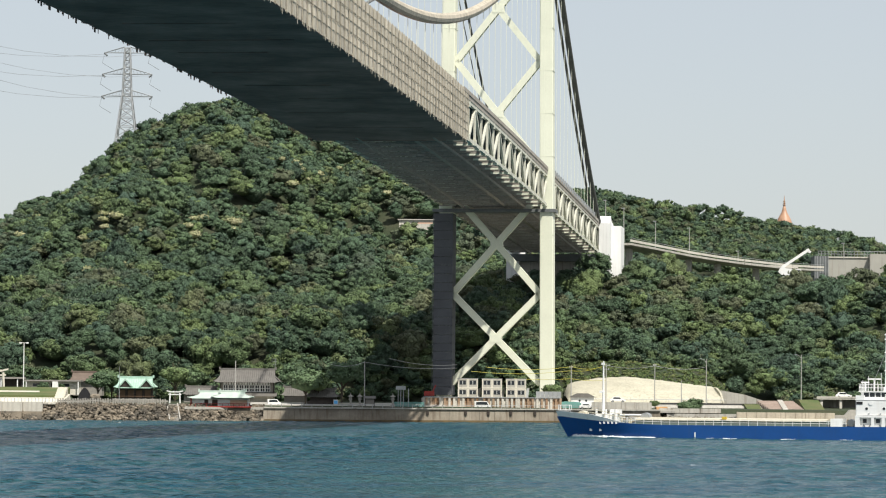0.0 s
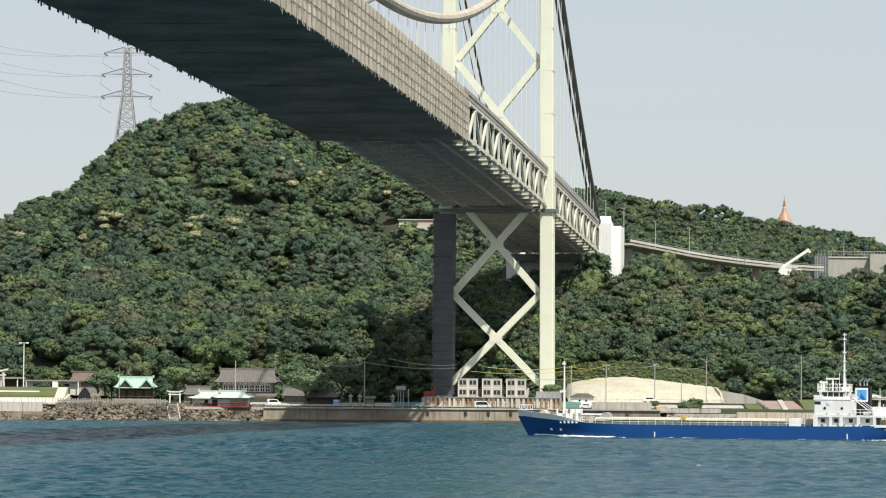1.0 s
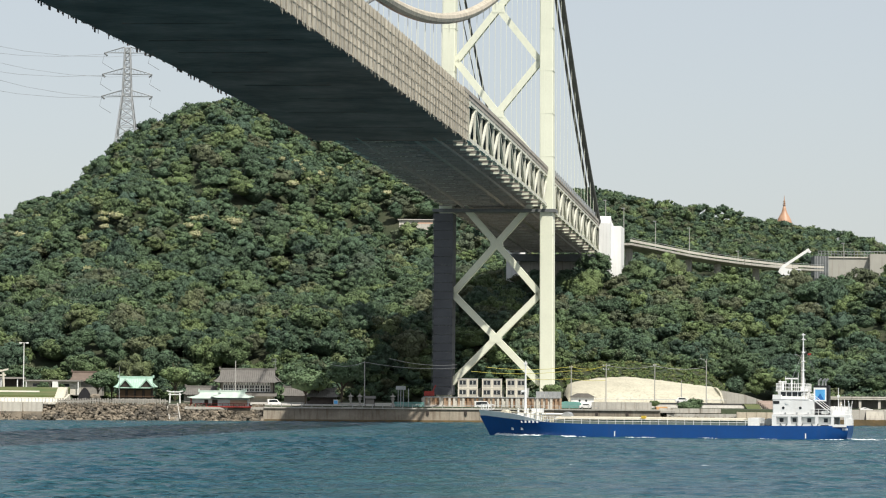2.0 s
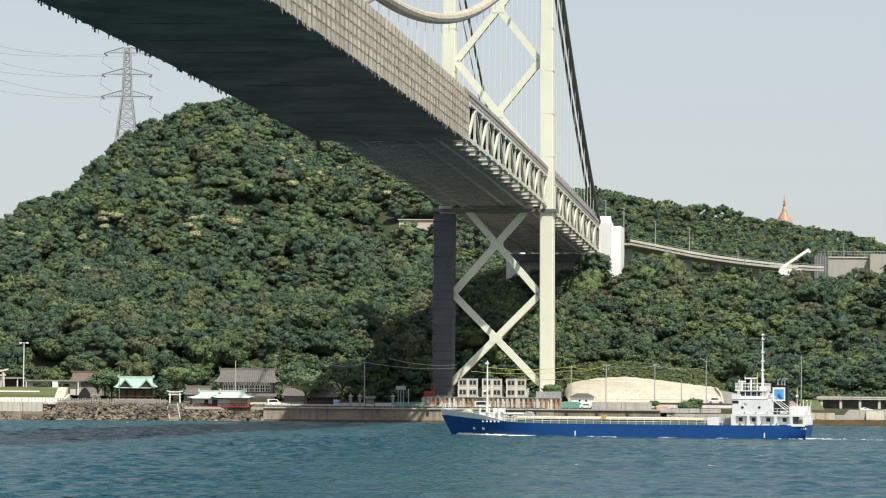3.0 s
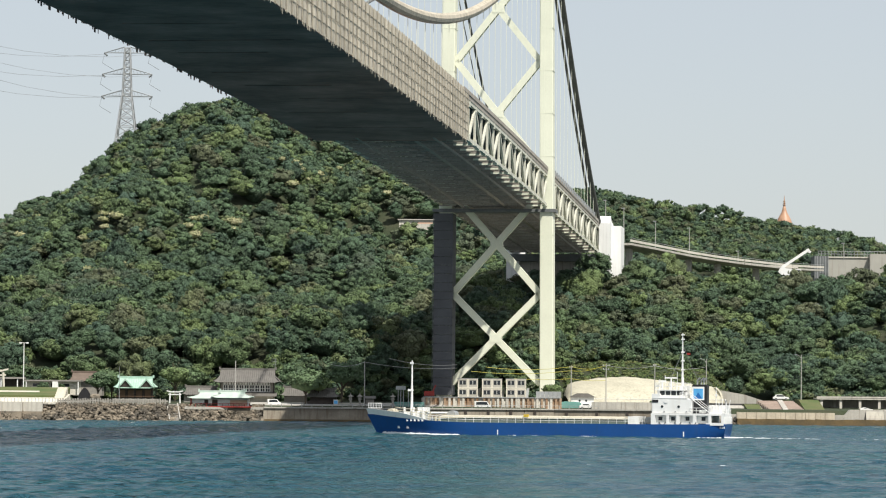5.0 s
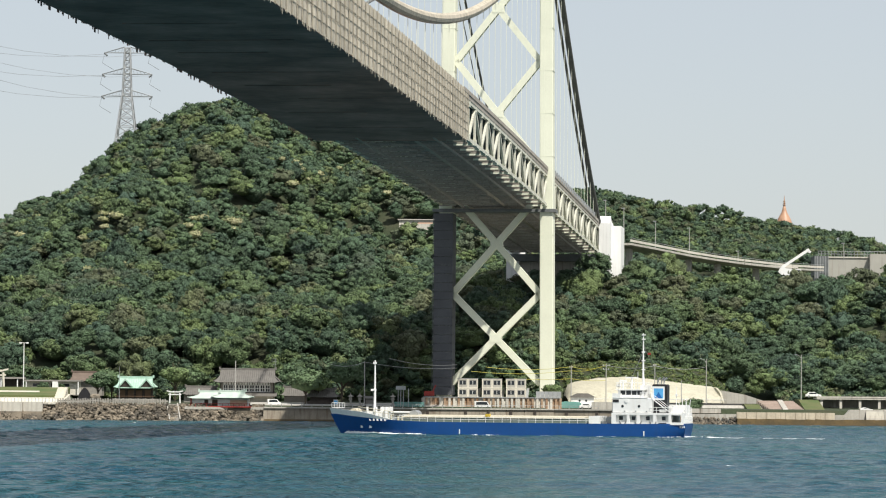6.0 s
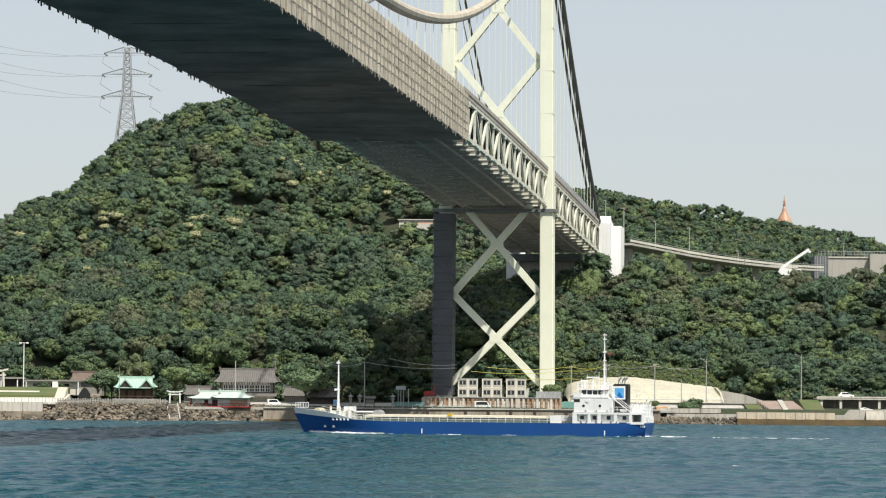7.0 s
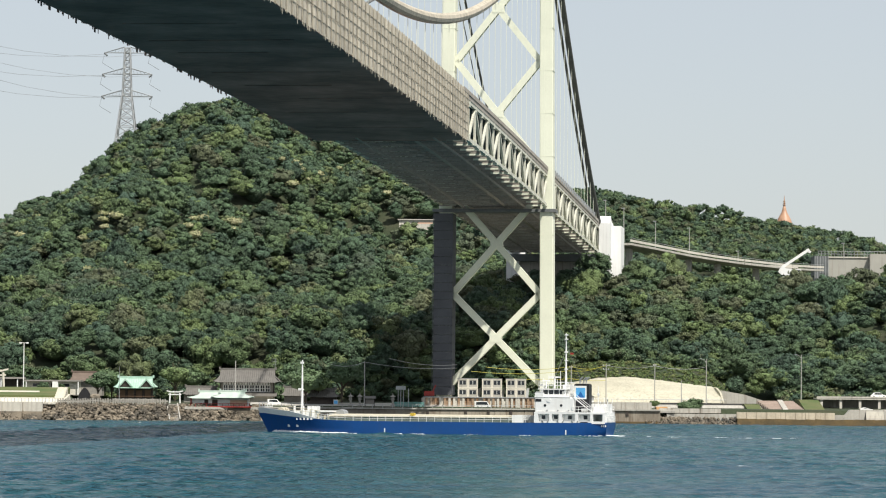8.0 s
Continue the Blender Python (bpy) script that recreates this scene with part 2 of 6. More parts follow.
ORANGE_SOIL = material("orange_soil", (0.42, 0.24, 0.11), 0.95, spread=0.2)
POLE = material("grey_pole", (0.42, 0.41, 0.38), 0.7, spread=0.12)
YELLOW_SLEEVE = material("yellow_cable_sleeve", (0.55, 0.50, 0.08), 0.6)
GOLD = material("orange_gold_paint", (0.46, 0.27, 0.17), 0.45, spread=0.12, scale=0.6, fine=3.0)
GLASS_DARK = material("dark_window_glass", (0.02, 0.025, 0.03), 0.08, spread=0.05, bump=0, spec=0.6)


# ---------------------------------------------------------------- mesh helpers
def box(bm, x0, x1, y0, y1, z0, z1):
    vs = [bm.verts.new((x, y, z)) for z in (z0, z1) for y in (y0, y1) for x in (x0, x1)]
    for f in ((0, 2, 3, 1), (4, 5, 7, 6), (0, 1, 5, 4), (2, 6, 7, 3), (0, 4, 6, 2), (1, 3, 7, 5)):
        bm.faces.new([vs[i] for i in f])
    return bm


def beam(bm, a, b, w, h):
    """A box-shaped member from a to b, w wide and h deep."""
    a, b = Vector(a), Vector(b)
    d = (b - a).normalized()
    side = d.cross(Vector((0, 0, 1)))
    side = side.normalized() if side.length > 1e-4 else Vector((1, 0, 0))
    up = side.cross(d)
    vs = [bm.verts.new(p + side * sx * w / 2 + up * sz * h / 2) for p in (a, b) for sx, sz in ((-1, -1), (1, -1), (1, 1), (-1, 1))]
    for f in ((3, 2, 1, 0), (4, 5, 6, 7), (0, 1, 5, 4), (1, 2, 6, 5), (2, 3, 7, 6), (3, 0, 4, 7)):
        bm.faces.new([vs[i] for i in f])
    return bm


def tube(bm, pts, radius, n=8):
    """A round bar along points; radius may be a list."""
    pts = [Vector(p) for p in pts]
    rings = []
    for i, p in enumerate(pts):
        d = (pts[min(i + 1, len(pts) - 1)] - pts[max(i - 1, 0)]).normalized()
        s = d.cross(Vector((0, 0, 1)))
        s = s.normalized() if s.length > 1e-3 else Vector((1, 0, 0))
        t = s.cross(d)
        r = radius[i] if isinstance(radius, (list, tuple)) else radius
        rings.append([bm.verts.new(p + r * (math.cos(2 * math.pi * k / n) * s + math.sin(2 * math.pi * k / n) * t)) for k in range(n)])
    for r0, r1 in zip(rings, rings[1:]):
        for k in range(n):
            bm.faces.new((r0[k], r0[(k + 1) % n], r1[(k + 1) % n], r1[k]))
    bm.faces.new(rings[0][::-1])
    bm.faces.new(rings[-1])
    return bm


def prism(bm, outline, y0, y1, axis="y"):
    """An outline in (x, z) drawn from y0 to y1 (or in (y, z), from x = y0 to y1)."""
    def at(p, d):
        return (p[0], d, p[1]) if axis == "y" else (d, p[0], p[1])
    lo = [bm.verts.new(at(p, y0)) for p in outline]
    hi = [bm.verts.new(at(p, y1)) for p in outline]
    n = len(outline)
    bm.faces.new(lo)
    bm.faces.new(hi[::-1])
    for i in range(n):
        bm.faces.new((lo[i], hi[i], hi[(i + 1) % n], lo[(i + 1) % n]))
    bmesh.ops.recalc_face_normals(bm, faces=bm.faces)
    return bm


def mesh_of(name, bm, mat, smooth=False):
    bmesh.ops.recalc_face_normals(bm, faces=bm.faces)
    me = bpy.data.meshes.new(name)
    bm.to_mesh(me)
    bm.free()
    me.materials.append(mat)
    if smooth:
        me.polygons.foreach_set("use_smooth", [True] * len(me.polygons))
    return me


def part(name, bm, mat, parent, label="", smooth=False):
    """One mesh object under a thing or a part."""
    ob = new(name, mesh_of(name, bm, mat, smooth) if isinstance(bm, bmesh.types.BMesh) else bm)
    ob.parent = parent
    return tagged(ob, label)


def thing(name, m, label, category, group="", kind=""):
    ob = new(name)
    ob.empty_display_size = 0.5
    ob.matrix_world = m
    return tagged(ob, label, category, group, kind)


def raw(name, verts, faces, mat, smooth=False):
    """A mesh from arrays of corners and triangles."""
    me = bpy.data.meshes.new(name)
    verts, faces = np.asarray(verts, np.float32), np.asarray(faces, np.int32)
    me.vertices.add(len(verts))
    me.vertices.foreach_set("co", verts.ravel())
    me.loops.add(faces.size)
    me.loops.foreach_set("vertex_index", faces.ravel())
    me.polygons.add(len(faces))
    k = faces.shape[1]
    me.polygons.foreach_set("loop_start", np.arange(len(faces), dtype=np.int32) * k)
    me.polygons.foreach_set("loop_total", np.full(len(faces), k, np.int32))
    me.polygons.foreach_set("use_smooth", np.full(len(faces), smooth))
    me.update(calc_edges=True)
    me.materials.append(mat)
    return me


def bm_new():
    return bmesh.new()


# ---------------------------------------------------------------- land and sea
SHORE = ([-420, -170, -90, -60, 0, 30, 60, 420], [772, 790, 806, 816, 832, 848, 842, 835])
MAIN_RIDGE = ([-420, -200, -188, -178, -168, -163.5, -160, -150, -142, -120, -110, -96, -83, -66, -45, -20, 5, 30, 55, 90], [50, 79, 89, 96, 96, 98, 104, 111, 118, 128, 134.5, 139, 139, 135, 128, 121, 113, 100, 84, 62])
FAR_RIDGE = ([-100, -20, 40, 85, 130, 165, 172, 185, 200, 230, 262, 330], [98, 116, 124, 125, 116, 102, 99, 102, 100, 97, 88, 70])
NEAR_RIDGE = ([12, 30, 44, 56, 68, 78, 95, 110, 125, 140, 160, 300], [30, 48, 52, 51, 51, 52, 50, 46, 46, 49, 51, 46])


SLOPE_TOP = ([35.4, 36.5, 39, 45.5, 53.7, 61.9, 70, 78.4], [7.5, 10.6, 11.5, 12.6, 13.0, 12.2, 11.3, 10.3])


def terrace(x, y, edge, run, drop):
    """How far the slope lies below its even rise before a steep bank at y = edge."""
    return drop * np.clip((y - edge + run) / run, 0, 1) * (1 - np.clip((y - edge) / 24, 0, 1))


def rise(t):
    t = np.clip(t, 0, 1)
    return 0.75 * t + 0.25 * t * t * (3 - 2 * t)


def land(x, y):
    """Height of the ground, from arrays of x and y."""
    shore = np.interp(x, *SHORE)
    wob = 6 * np.sin(x / 34 + 1.2 * np.sin(y / 70)) * np.sin(y / 52 + x / 90) + 4 * np.sin(x / 23) + 3 * np.sin(x / 11 + y / 31) + 3 * np.sin(y / 19 + x / 47)
    shore = shore + 4
    flat = np.where(y < shore, -6.0, 3.9 + 0.6 * np.clip((y - shore) / 30, 0, 2))
    foot = np.interp(x, [-300, -60, -20, 10, 60, 300], [893, 893, 906, 916, 925, 915])
    s1 = (y - foot) / (1400 - foot)
    zr1 = np.interp(x, *MAIN_RIDGE) - 8
    h1 = 5 + (zr1 - 5) * np.where(s1 < 1, rise(s1), 1 - 0.8 * (s1 - 1)) + wob * np.clip(s1 * 4, 0, 1) * np.clip(1.9 - 1.6 * s1, 0.25, 1)
    d = y - foot
    west = np.clip((-14 - x) / 40, 0, 1)
    h1 = h1 - west * terrace(x, y, 1198 + 14 * np.sin(x / 27 + 0.6) + 8 * np.sin(x / 11), 110, 7)
    h1 = h1 - west * terrace(x, y, 1050 + 16 * np.sin(x / 33 + 2) + 6 * np.sin(x / 13), 90, 5)
    h1 = h1 - west * terrace(x, y, 1310 + 12 * np.sin(x / 21) + 10 * np.sin(x / 37 + 1), 70, 4)
    h1 = h1 + np.interp(x, [-300, -60, -40, 15, 40], [5, 6, 15, 15, 4]) * np.clip(d / 20, 0, 1) * (1 - np.clip((d - 30) / 130, 0, 1))
    s3 = (y - foot) / (1085 - foot)
    zr3 = np.interp(x, *NEAR_RIDGE) - 7
    h3 = 5 + (zr3 - 5) * np.where(s3 < 1, rise(s3), 1 - 0.7 * np.clip(s3 - 1, 0, 0.6)) + 0.4 * wob * np.clip(s3 * 4, 0, 1)
    s2 = (y - 1250) / 500
    zr2 = np.interp(x, *FAR_RIDGE) - 8
    h2 = np.where(s2 > 0, 30 + (zr2 - 30) * np.where(s2 < 1, rise(s2), 1 - 0.6 * (s2 - 1)) + 0.7 * wob, 0)
    h = np.maximum(np.maximum(flat, np.where(y > foot, h1, -9)), np.maximum(np.where((y > foot) & (x > 15), h3, -9), h2))
    bank = np.interp(x, *SLOPE_TOP) - 0.5 + 0.27 * np.clip(y - 922, 0, 18)
    h = np.where((x > 35) & (x < 84) & (y > 922), np.maximum(h, bank - np.clip(x - 78.4, 0, 6) * 1.0), h)
    return np.maximum(h, np.where(y < shore, -6, 3.5))


def build_ground():
    xs = np.concatenate([np.linspace(-2500, -420, 14)[:-1], np.arange(-420, 421, 6.0), np.linspace(420, 2500, 14)[1:]])
    ys = np.concatenate([np.arange(760, 960, 3.0), np.arange(960, 1500, 8.0), np.arange(1500, 2200, 20.0), np.linspace(2200, 4600, 14)])
    gx, gy = np.meshgrid(xs, ys)
    gz = land(np.clip(gx, -420, 420), gy)
    gz = np.where(gy > 2200, np.minimum(gz, 40), gz)
    v = np.stack([gx, gy, gz], -1).reshape(-1, 3)
    nx, ny = len(xs), len(ys)
    i = (np.arange(ny - 1)[:, None] * nx + np.arange(nx - 1)[None, :]).ravel()
    f = np.stack([i, i + 1, i + nx + 1, i + nx], -1)
    tagged(new("ground", raw("ground", v, f, SOIL, True)), "wooded hillside soil rising from the strait's shore", "hillside", kind="structure")


def build_water():
    """One sheet to the horizon; short wind waves where the strait is seen."""
    cols = np.concatenate([-np.geomspace(6, 0.2, 14), np.linspace(-0.18, 0.18, 230), np.geomspace(0.2, 6, 14)])
    ys = np.concatenate([np.linspace(-700, 180, 12), np.linspace(190, 330, 190), np.linspace(331, 560, 230), np.linspace(561, 900, 230), [1100.0]])
    ga, gy = np.meshgrid(cols, ys)
    gx = ga * np.maximum(gy, 180)
    rng = np.random.default_rng(12)
    gz = gx * 0
    for k in range(46):
        lam = rng.uniform(1.7, 4.6) if k < 34 else rng.uniform(10, 26)
        a = rng.normal(1.75, 0.45)
        q = 2 * math.pi / lam
        amp = 0.0115 * lam ** 0.85 if k < 34 else 0.008
        gz = gz + amp * np.sin(q * (gx * math.cos(a) + gy * math.sin(a)) + rng.uniform(0, 6.28))
    patch = 0.85 + 0.2 * np.sin(gx / 31 + gy / 57) + 0.15 * np.sin(gx / 17 - gy / 90 + 1)
    gz = np.where((np.abs(ga) < 0.19) & (gy > 185) & (gy < 880), gz * patch, 0)
    v = np.stack([gx, gy, gz], -1).reshape(-1, 3)
    nx, ny = len(cols), len(ys)
    i = (np.arange(ny - 1)[:, None] * nx + np.arange(nx - 1)[None, :]).ravel()
    f = np.stack([i, i + 1, i + nx + 1, i + nx], -1)
    return tagged(new("water", raw("water", v, f, SEA, True)), "choppy blue-green sea water of a tidal strait", "water", kind="structure")


# ---------------------------------------------------------------- trees
def crown_arrays(rng, lumps, leaves, leaf, squash=0.8):
    """A unit crown: displaced lumps and leaf sprays standing out of them; triangles."""
    bm = bmesh.new()
    bmesh.ops.create_icosphere(bm, subdivisions=1, radius=0.86)
    iv = np.array([v.co[:] for v in bm.verts])
    bf = np.array([[v.index for v in f.verts] for f in bm.faces])
    bm.free()
    cs, rs = [], []
    for k in range(lumps):
        a, e = rng.uniform(0, 2 * math.pi), math.asin(rng.uniform(-0.1, 0.95))
        d = rng.uniform(0.48, 0.74)
        cs.append((d * math.cos(a) * math.cos(e), d * math.sin(a) * math.cos(e), 0.85 * d * math.sin(e)))
        rs.append(rng.uniform(0.20, 0.34))
    cs[0], rs[0] = (0, 0, -0.05), 0.74
    cs, rs = np.array(cs), np.array(rs)
    V, F, n0 = [], [], 0
    for c, r in zip(cs, rs):
        p = iv * (1 + rng.uniform(-0.2, 0.2, (len(iv), 1))) * r * np.array([1, 1, squash]) + c
        inside = np.zeros(len(p), bool)
        for c2, r2 in zip(cs, rs):
            if not np.allclose(c, c2):
                inside |= np.linalg.norm(p - c2, axis=1) < 0.8 * r2
        keep = ~(inside[bf].all(1)) & (p[bf][:, :, 2].mean(1) > -0.4)
        V.append(p)
        F.append(bf[keep] + n0)
        n0 += len(p)
    k = rng.choice(len(cs), leaves, p=rs ** 2 / (rs ** 2).sum())
    d = rng.normal(size=(leaves, 3))
    d[:, 2] = np.abs(d[:, 2]) * 0.9 - 0.25
    d /= np.linalg.norm(d, axis=1)[:, None]
    p = cs[k] + d * rs[k][:, None] * np.array([1, 1, squash]) * rng.uniform(0.84, 1.05, (leaves, 1))
    t = np.cross(d, rng.normal(size=(leaves, 3)))
    t /= np.linalg.norm(t, axis=1)[:, None]
    u = np.cross(d, t) + d * rng.uniform(-0.5, 0.9, (leaves, 1))
    s = leaf * rng.uniform(0.6, 1.4, (leaves, 1))
    tri = np.stack([p - t * s, p + t * s, p + u * s * 1.5], 1).reshape(-1, 3)
    V.append(tri)
    F.append(np.arange(leaves * 3).reshape(-1, 3) + n0)
    V, F = np.concatenate(V), np.concatenate(F)
    used, inv = np.unique(F, return_inverse=True)
    return V[used], inv.reshape(F.shape)


def tree_number(me, values):
    """One number for each tree, kept on its corners, from which its green is taken."""
    me.attributes.new("tree", "FLOAT", "POINT").data.foreach_set("value", np.asarray(values, np.float32))


def build_forest(name, label, rows, variants, mat):
    """rows: x, y, z, radius, height factor, turn."""
    V, F, T, n0 = [], [], [], 0
    tint = np.random.default_rng(len(rows))
    for i, (x, y, z, r, hf, a) in enumerate(rows):
        v, f = variants[(i * 7 + int(x * 3)) % len(variants)]
        c, s = math.cos(a) * r, math.sin(a) * r
        w = np.stack([v[:, 0] * c - v[:, 1] * s + x, v[:, 0] * s + v[:, 1] * c + y, v[:, 2] * r * hf + z], -1)
        V.append(w)
        F.append(f + n0)
        T.append(np.full(len(v), tint.random() * 0.9 + 0.05))
        n0 += len(v)
    me = raw(name, np.concatenate(V), np.concatenate(F), mat, True)
    tree_number(me, np.concatenate(T))
    tagged(new(name, me), label, "woodland", kind="stuff")


def forest_rows(rng, y0, y1, step, size, cone, keep):
    rows = []
    y = y0
    while y < y1:
        x = -cone * y
        while x < cone * y:
            px, py = x + rng.uniform(-0.45, 0.45) * step, y + rng.uniform(-0.45, 0.45) * step
            if keep(px, py):
                h = float(land(np.array([px]), np.array([py]))[0])
                r = size * (0.68 + 0.75 * rng.random() ** 1.7)
                rows.append((px, py, h + 0.3 * r + rng.uniform(1.0, 4.2), r, rng.uniform(0.85, 1.25), rng.uniform(0, 6.28)))
            x += step
        y += step * 0.95
    return rows


def build_woods():
    rng = np.random.default_rng(5)
    near = [crown_arrays(rng, 15 + k, 720, 0.047, (0.8, 0.55, 0.7, 0.85, 0.6, 0.75, 0.68)[k]) for k in range(7)]
    far = [crown_arrays(rng, 10, 240, 0.06, (0.75, 0.6, 0.7, 0.85, 0.65)[k]) for k in range(5)]
    thin = [crown_arrays(rng, 6, 100, 0.085, (0.75, 0.6, 0.7)[k]) for k in range(3)]
    small = [crown_arrays(rng, 4, 60, 0.12, (0.75, 0.6, 0.85)[k]) for k in range(3)]

    def hill(x, y):
        foot = float(np.interp(x, [-300, -60, -20, 10, 60, 300], [893, 893, 906, 916, 925, 915]))
        in_bridge_end = 28 < x < 66 and 1063 < y < 1105
        bare = 33 < x < 86 and y < 950
        clearing = -19.6 < x < -0.6 and 1189 < y < 1199
        return y > foot + 4 and not clearing and not in_bridge_end and not bare
    build_forest("shore_woods", "dense evergreen broadleaf woods at the hill's foot", forest_rows(rng, 893, 1090, 7.2, 5.6, 0.16, hill), near, LEAF)
    under = []
    for k in range(1150):
        x = rng.uniform(-140, 135)
        foot = float(np.interp(x, [-300, -60, -20, 10, 60, 300], [893, 893, 906, 916, 925, 915]))
        y = foot + rng.uniform(-3, 12)
        if 33 < x < 98:
            y = rng.uniform(946, 954)
        h = float(land(np.array([x]), np.array([y]))[0])
        r = rng.uniform(1.4, 3.2)
        under.append((x, y, h + 0.3 * r + rng.uniform(0, 2.2), r, rng.uniform(0.8, 1.3), rng.uniform(0, 6.28)))
    for k in range(260):
        x, d = rng.uniform(-48, 30), rng.uniform(2, 34)
        foot = float(np.interp(x, [-300, -60, -20, 10, 60, 300], [893, 893, 906, 916, 925, 915]))
        h = float(land(np.array([x]), np.array([foot + d]))[0])
        r = rng.uniform(2.0, 4.2)
        under.append((x, foot + d, h + 0.5 * r + rng.uniform(0.5, 3.5), r, rng.uniform(0.9, 1.4), rng.uniform(0, 6.28)))
    build_forest("undergrowth", "leafy undergrowth along the edge of the woods", under, small, LEAF)
    low = []
    for k in range(900):
        x, y = rng.uniform(33, 86), rng.uniform(921.5, 949)
        h = float(land(np.array([x]), np.array([y]))[0])
        r = rng.uniform(0.35, 1.1)
        low.append((x, y, h + 0.25 * r, r, rng.uniform(0.6, 1.2), rng.uniform(0, 6.28)))
    build_forest("scrub", "sunlit yellow-green scrub on the bank above the sprayed slope", low, small, SCRUB)
    build_forest("hill_woods", "dense green broadleaf forest covering the hill", forest_rows(rng, 1090, 1445, 6.6, 5.0, 0.152, lambda x, y: hill(x, y) and (x < 92 or y < 1100)), far, LEAF)
    flowering = []
    for x0, y0, n in ((-119, 1116, 5), (-59, 1239, 7), (-59, 1218, 4), (-88, 1134, 4), (-94, 1107, 3), (-48, 1281, 2), (-104, 1068, 3), (-163, 1263, 2), (-80, 1146, 2), (-18, 1212, 3)):
        for k in range(n):
            x, y = x0 + rng.normal() * 5, y0 + rng.normal() * 7
            h = float(land(np.array([x]), np.array([y]))[0])
            flowering.append((x, y, h + rng.uniform(5.5, 7.5), rng.uniform(1.9, 3.2), 0.8, rng.uniform(0, 6.28)))
    bloom = [crown_arrays(rng, 2, 90, 0.16) for _ in range(2)]
    build_forest("flowering_crowns", "pale cream blossom on scattered forest crowns", flowering, bloom, BLOSSOM)
    build_forest("distant_woods", "distant dark green forest on a far ridge", forest_rows(rng, 1440, 1770, 5.2, 3.4, 0.15, lambda x, y: x > 40 and not (abs(x - 187) < 4 and 1735 < y < 1762)), thin, LEAF)


# ---------------------------------------------------------------- the suspension bridge
PANEL = 12.7
HALF = 14.5
AXIS = 0.5           # the tower and the cables stand a little off the truss's middle


def build_tower():
    t = thing("bridge_tower", BRIDGE, "tall cream-painted steel suspension bridge tower standing on the shore", "bridge tower")
    for s in (-1, 1):
        bm = bm_new()
        rings = []
        for z, w in ((6.5, 1.92), (30, 1.9), (59, 1.87), (100, 1.83), (143, 1.78)):
            x = s * (HALF - (z - 6) * 0.007) + AXIS
            rings.append([bm.verts.new((x + dx, dy, z)) for dx, dy in ((-w, -2.8), (-w + .2, -3), (w - .2, -3), (w, -2.8), (w, 2.8), (w - .2, 3), (-w + .2, 3), (-w, 2.8))])
        for a, b in zip(rings, rings[1:]):
            for i in range(8):
                bm.faces.new((a[i], a[(i + 1) % 8], b[(i + 1) % 8], b[i]))
        bm.faces.new(rings[0][::-1])
        bm.faces.new(rings[-1])
        leg = part("leg", bm, CREAM, t)
        bm = bm_new()
        box(bm, s * HALF + AXIS - 3.4, s * HALF + AXIS + 3.4, -4.6, 4.6, 4.0, 6.6)
        part("footing", bm, CONCRETE, t, "pale concrete footing block")
        for z in (29, 52, 74, 86, 98, 110):
            bm = bm_new()
            x = s * (HALF - (z - 6) * 0.007) + AXIS
            box(bm, x - 1.93, x + 1.93, -3.04, 3.04, z, z + 0.16)
            part("joint_band", bm, CREAM, leg)
    for za, zb in ((10.6, 35.6), (35.6, 63.4), (71.5, 101), (101, 130.5)):
        for s in (-1, 1):
            bm = bm_new()
            ia, ib = HALF - 2 - (za - 6) * .007, HALF - 2 - (zb - 6) * .007
            beam(bm, (AXIS - s * ia, 0, za), (AXIS + s * ib, 0, zb), 2.4, 1.8)
            part("diagonal_brace", bm, CREAM, t)
        bm = bm_new()
        box(bm, AXIS - 1.7, AXIS + 1.7, -1.3, 1.3, (za + zb) / 2 - 1.15, (za + zb) / 2 + 1.15)
        part("brace_gusset", bm, CREAM, t)
    bm = bm_new()
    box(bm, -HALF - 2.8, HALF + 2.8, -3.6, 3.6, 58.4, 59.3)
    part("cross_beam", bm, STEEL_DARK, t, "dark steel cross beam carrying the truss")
    # dark work sheeting hung round one leg below the deck
    for k in range(21):
        z = 7.2 + k * 2.42
        bm = bm_new()
        box(bm, AXIS - HALF - 2.75, AXIS - HALF + 2.55, -3.9, 3.6, z, z + 2.36)
        part("leg_sheeting", bm, LEG_SHEET, t, "dark grey work sheeting wrapped round the leg")
    for z in np.arange(8, 58, 2.2):
        bm = bm_new()
        box(bm, AXIS - HALF - 3.1, AXIS - HALF - 2.0, -3.2, -1.6, z, z + 0.16)
        part("ladder_landing", bm, STEEL, t)
    for dx in (-3.1, -2.2):
        part("ladder_rail", tube(bm_new(), [(AXIS - HALF + dx, -3.1, 7), (AXIS - HALF + dx, -3.1, 58)], 0.09, 6), STEEL_DARK, t)


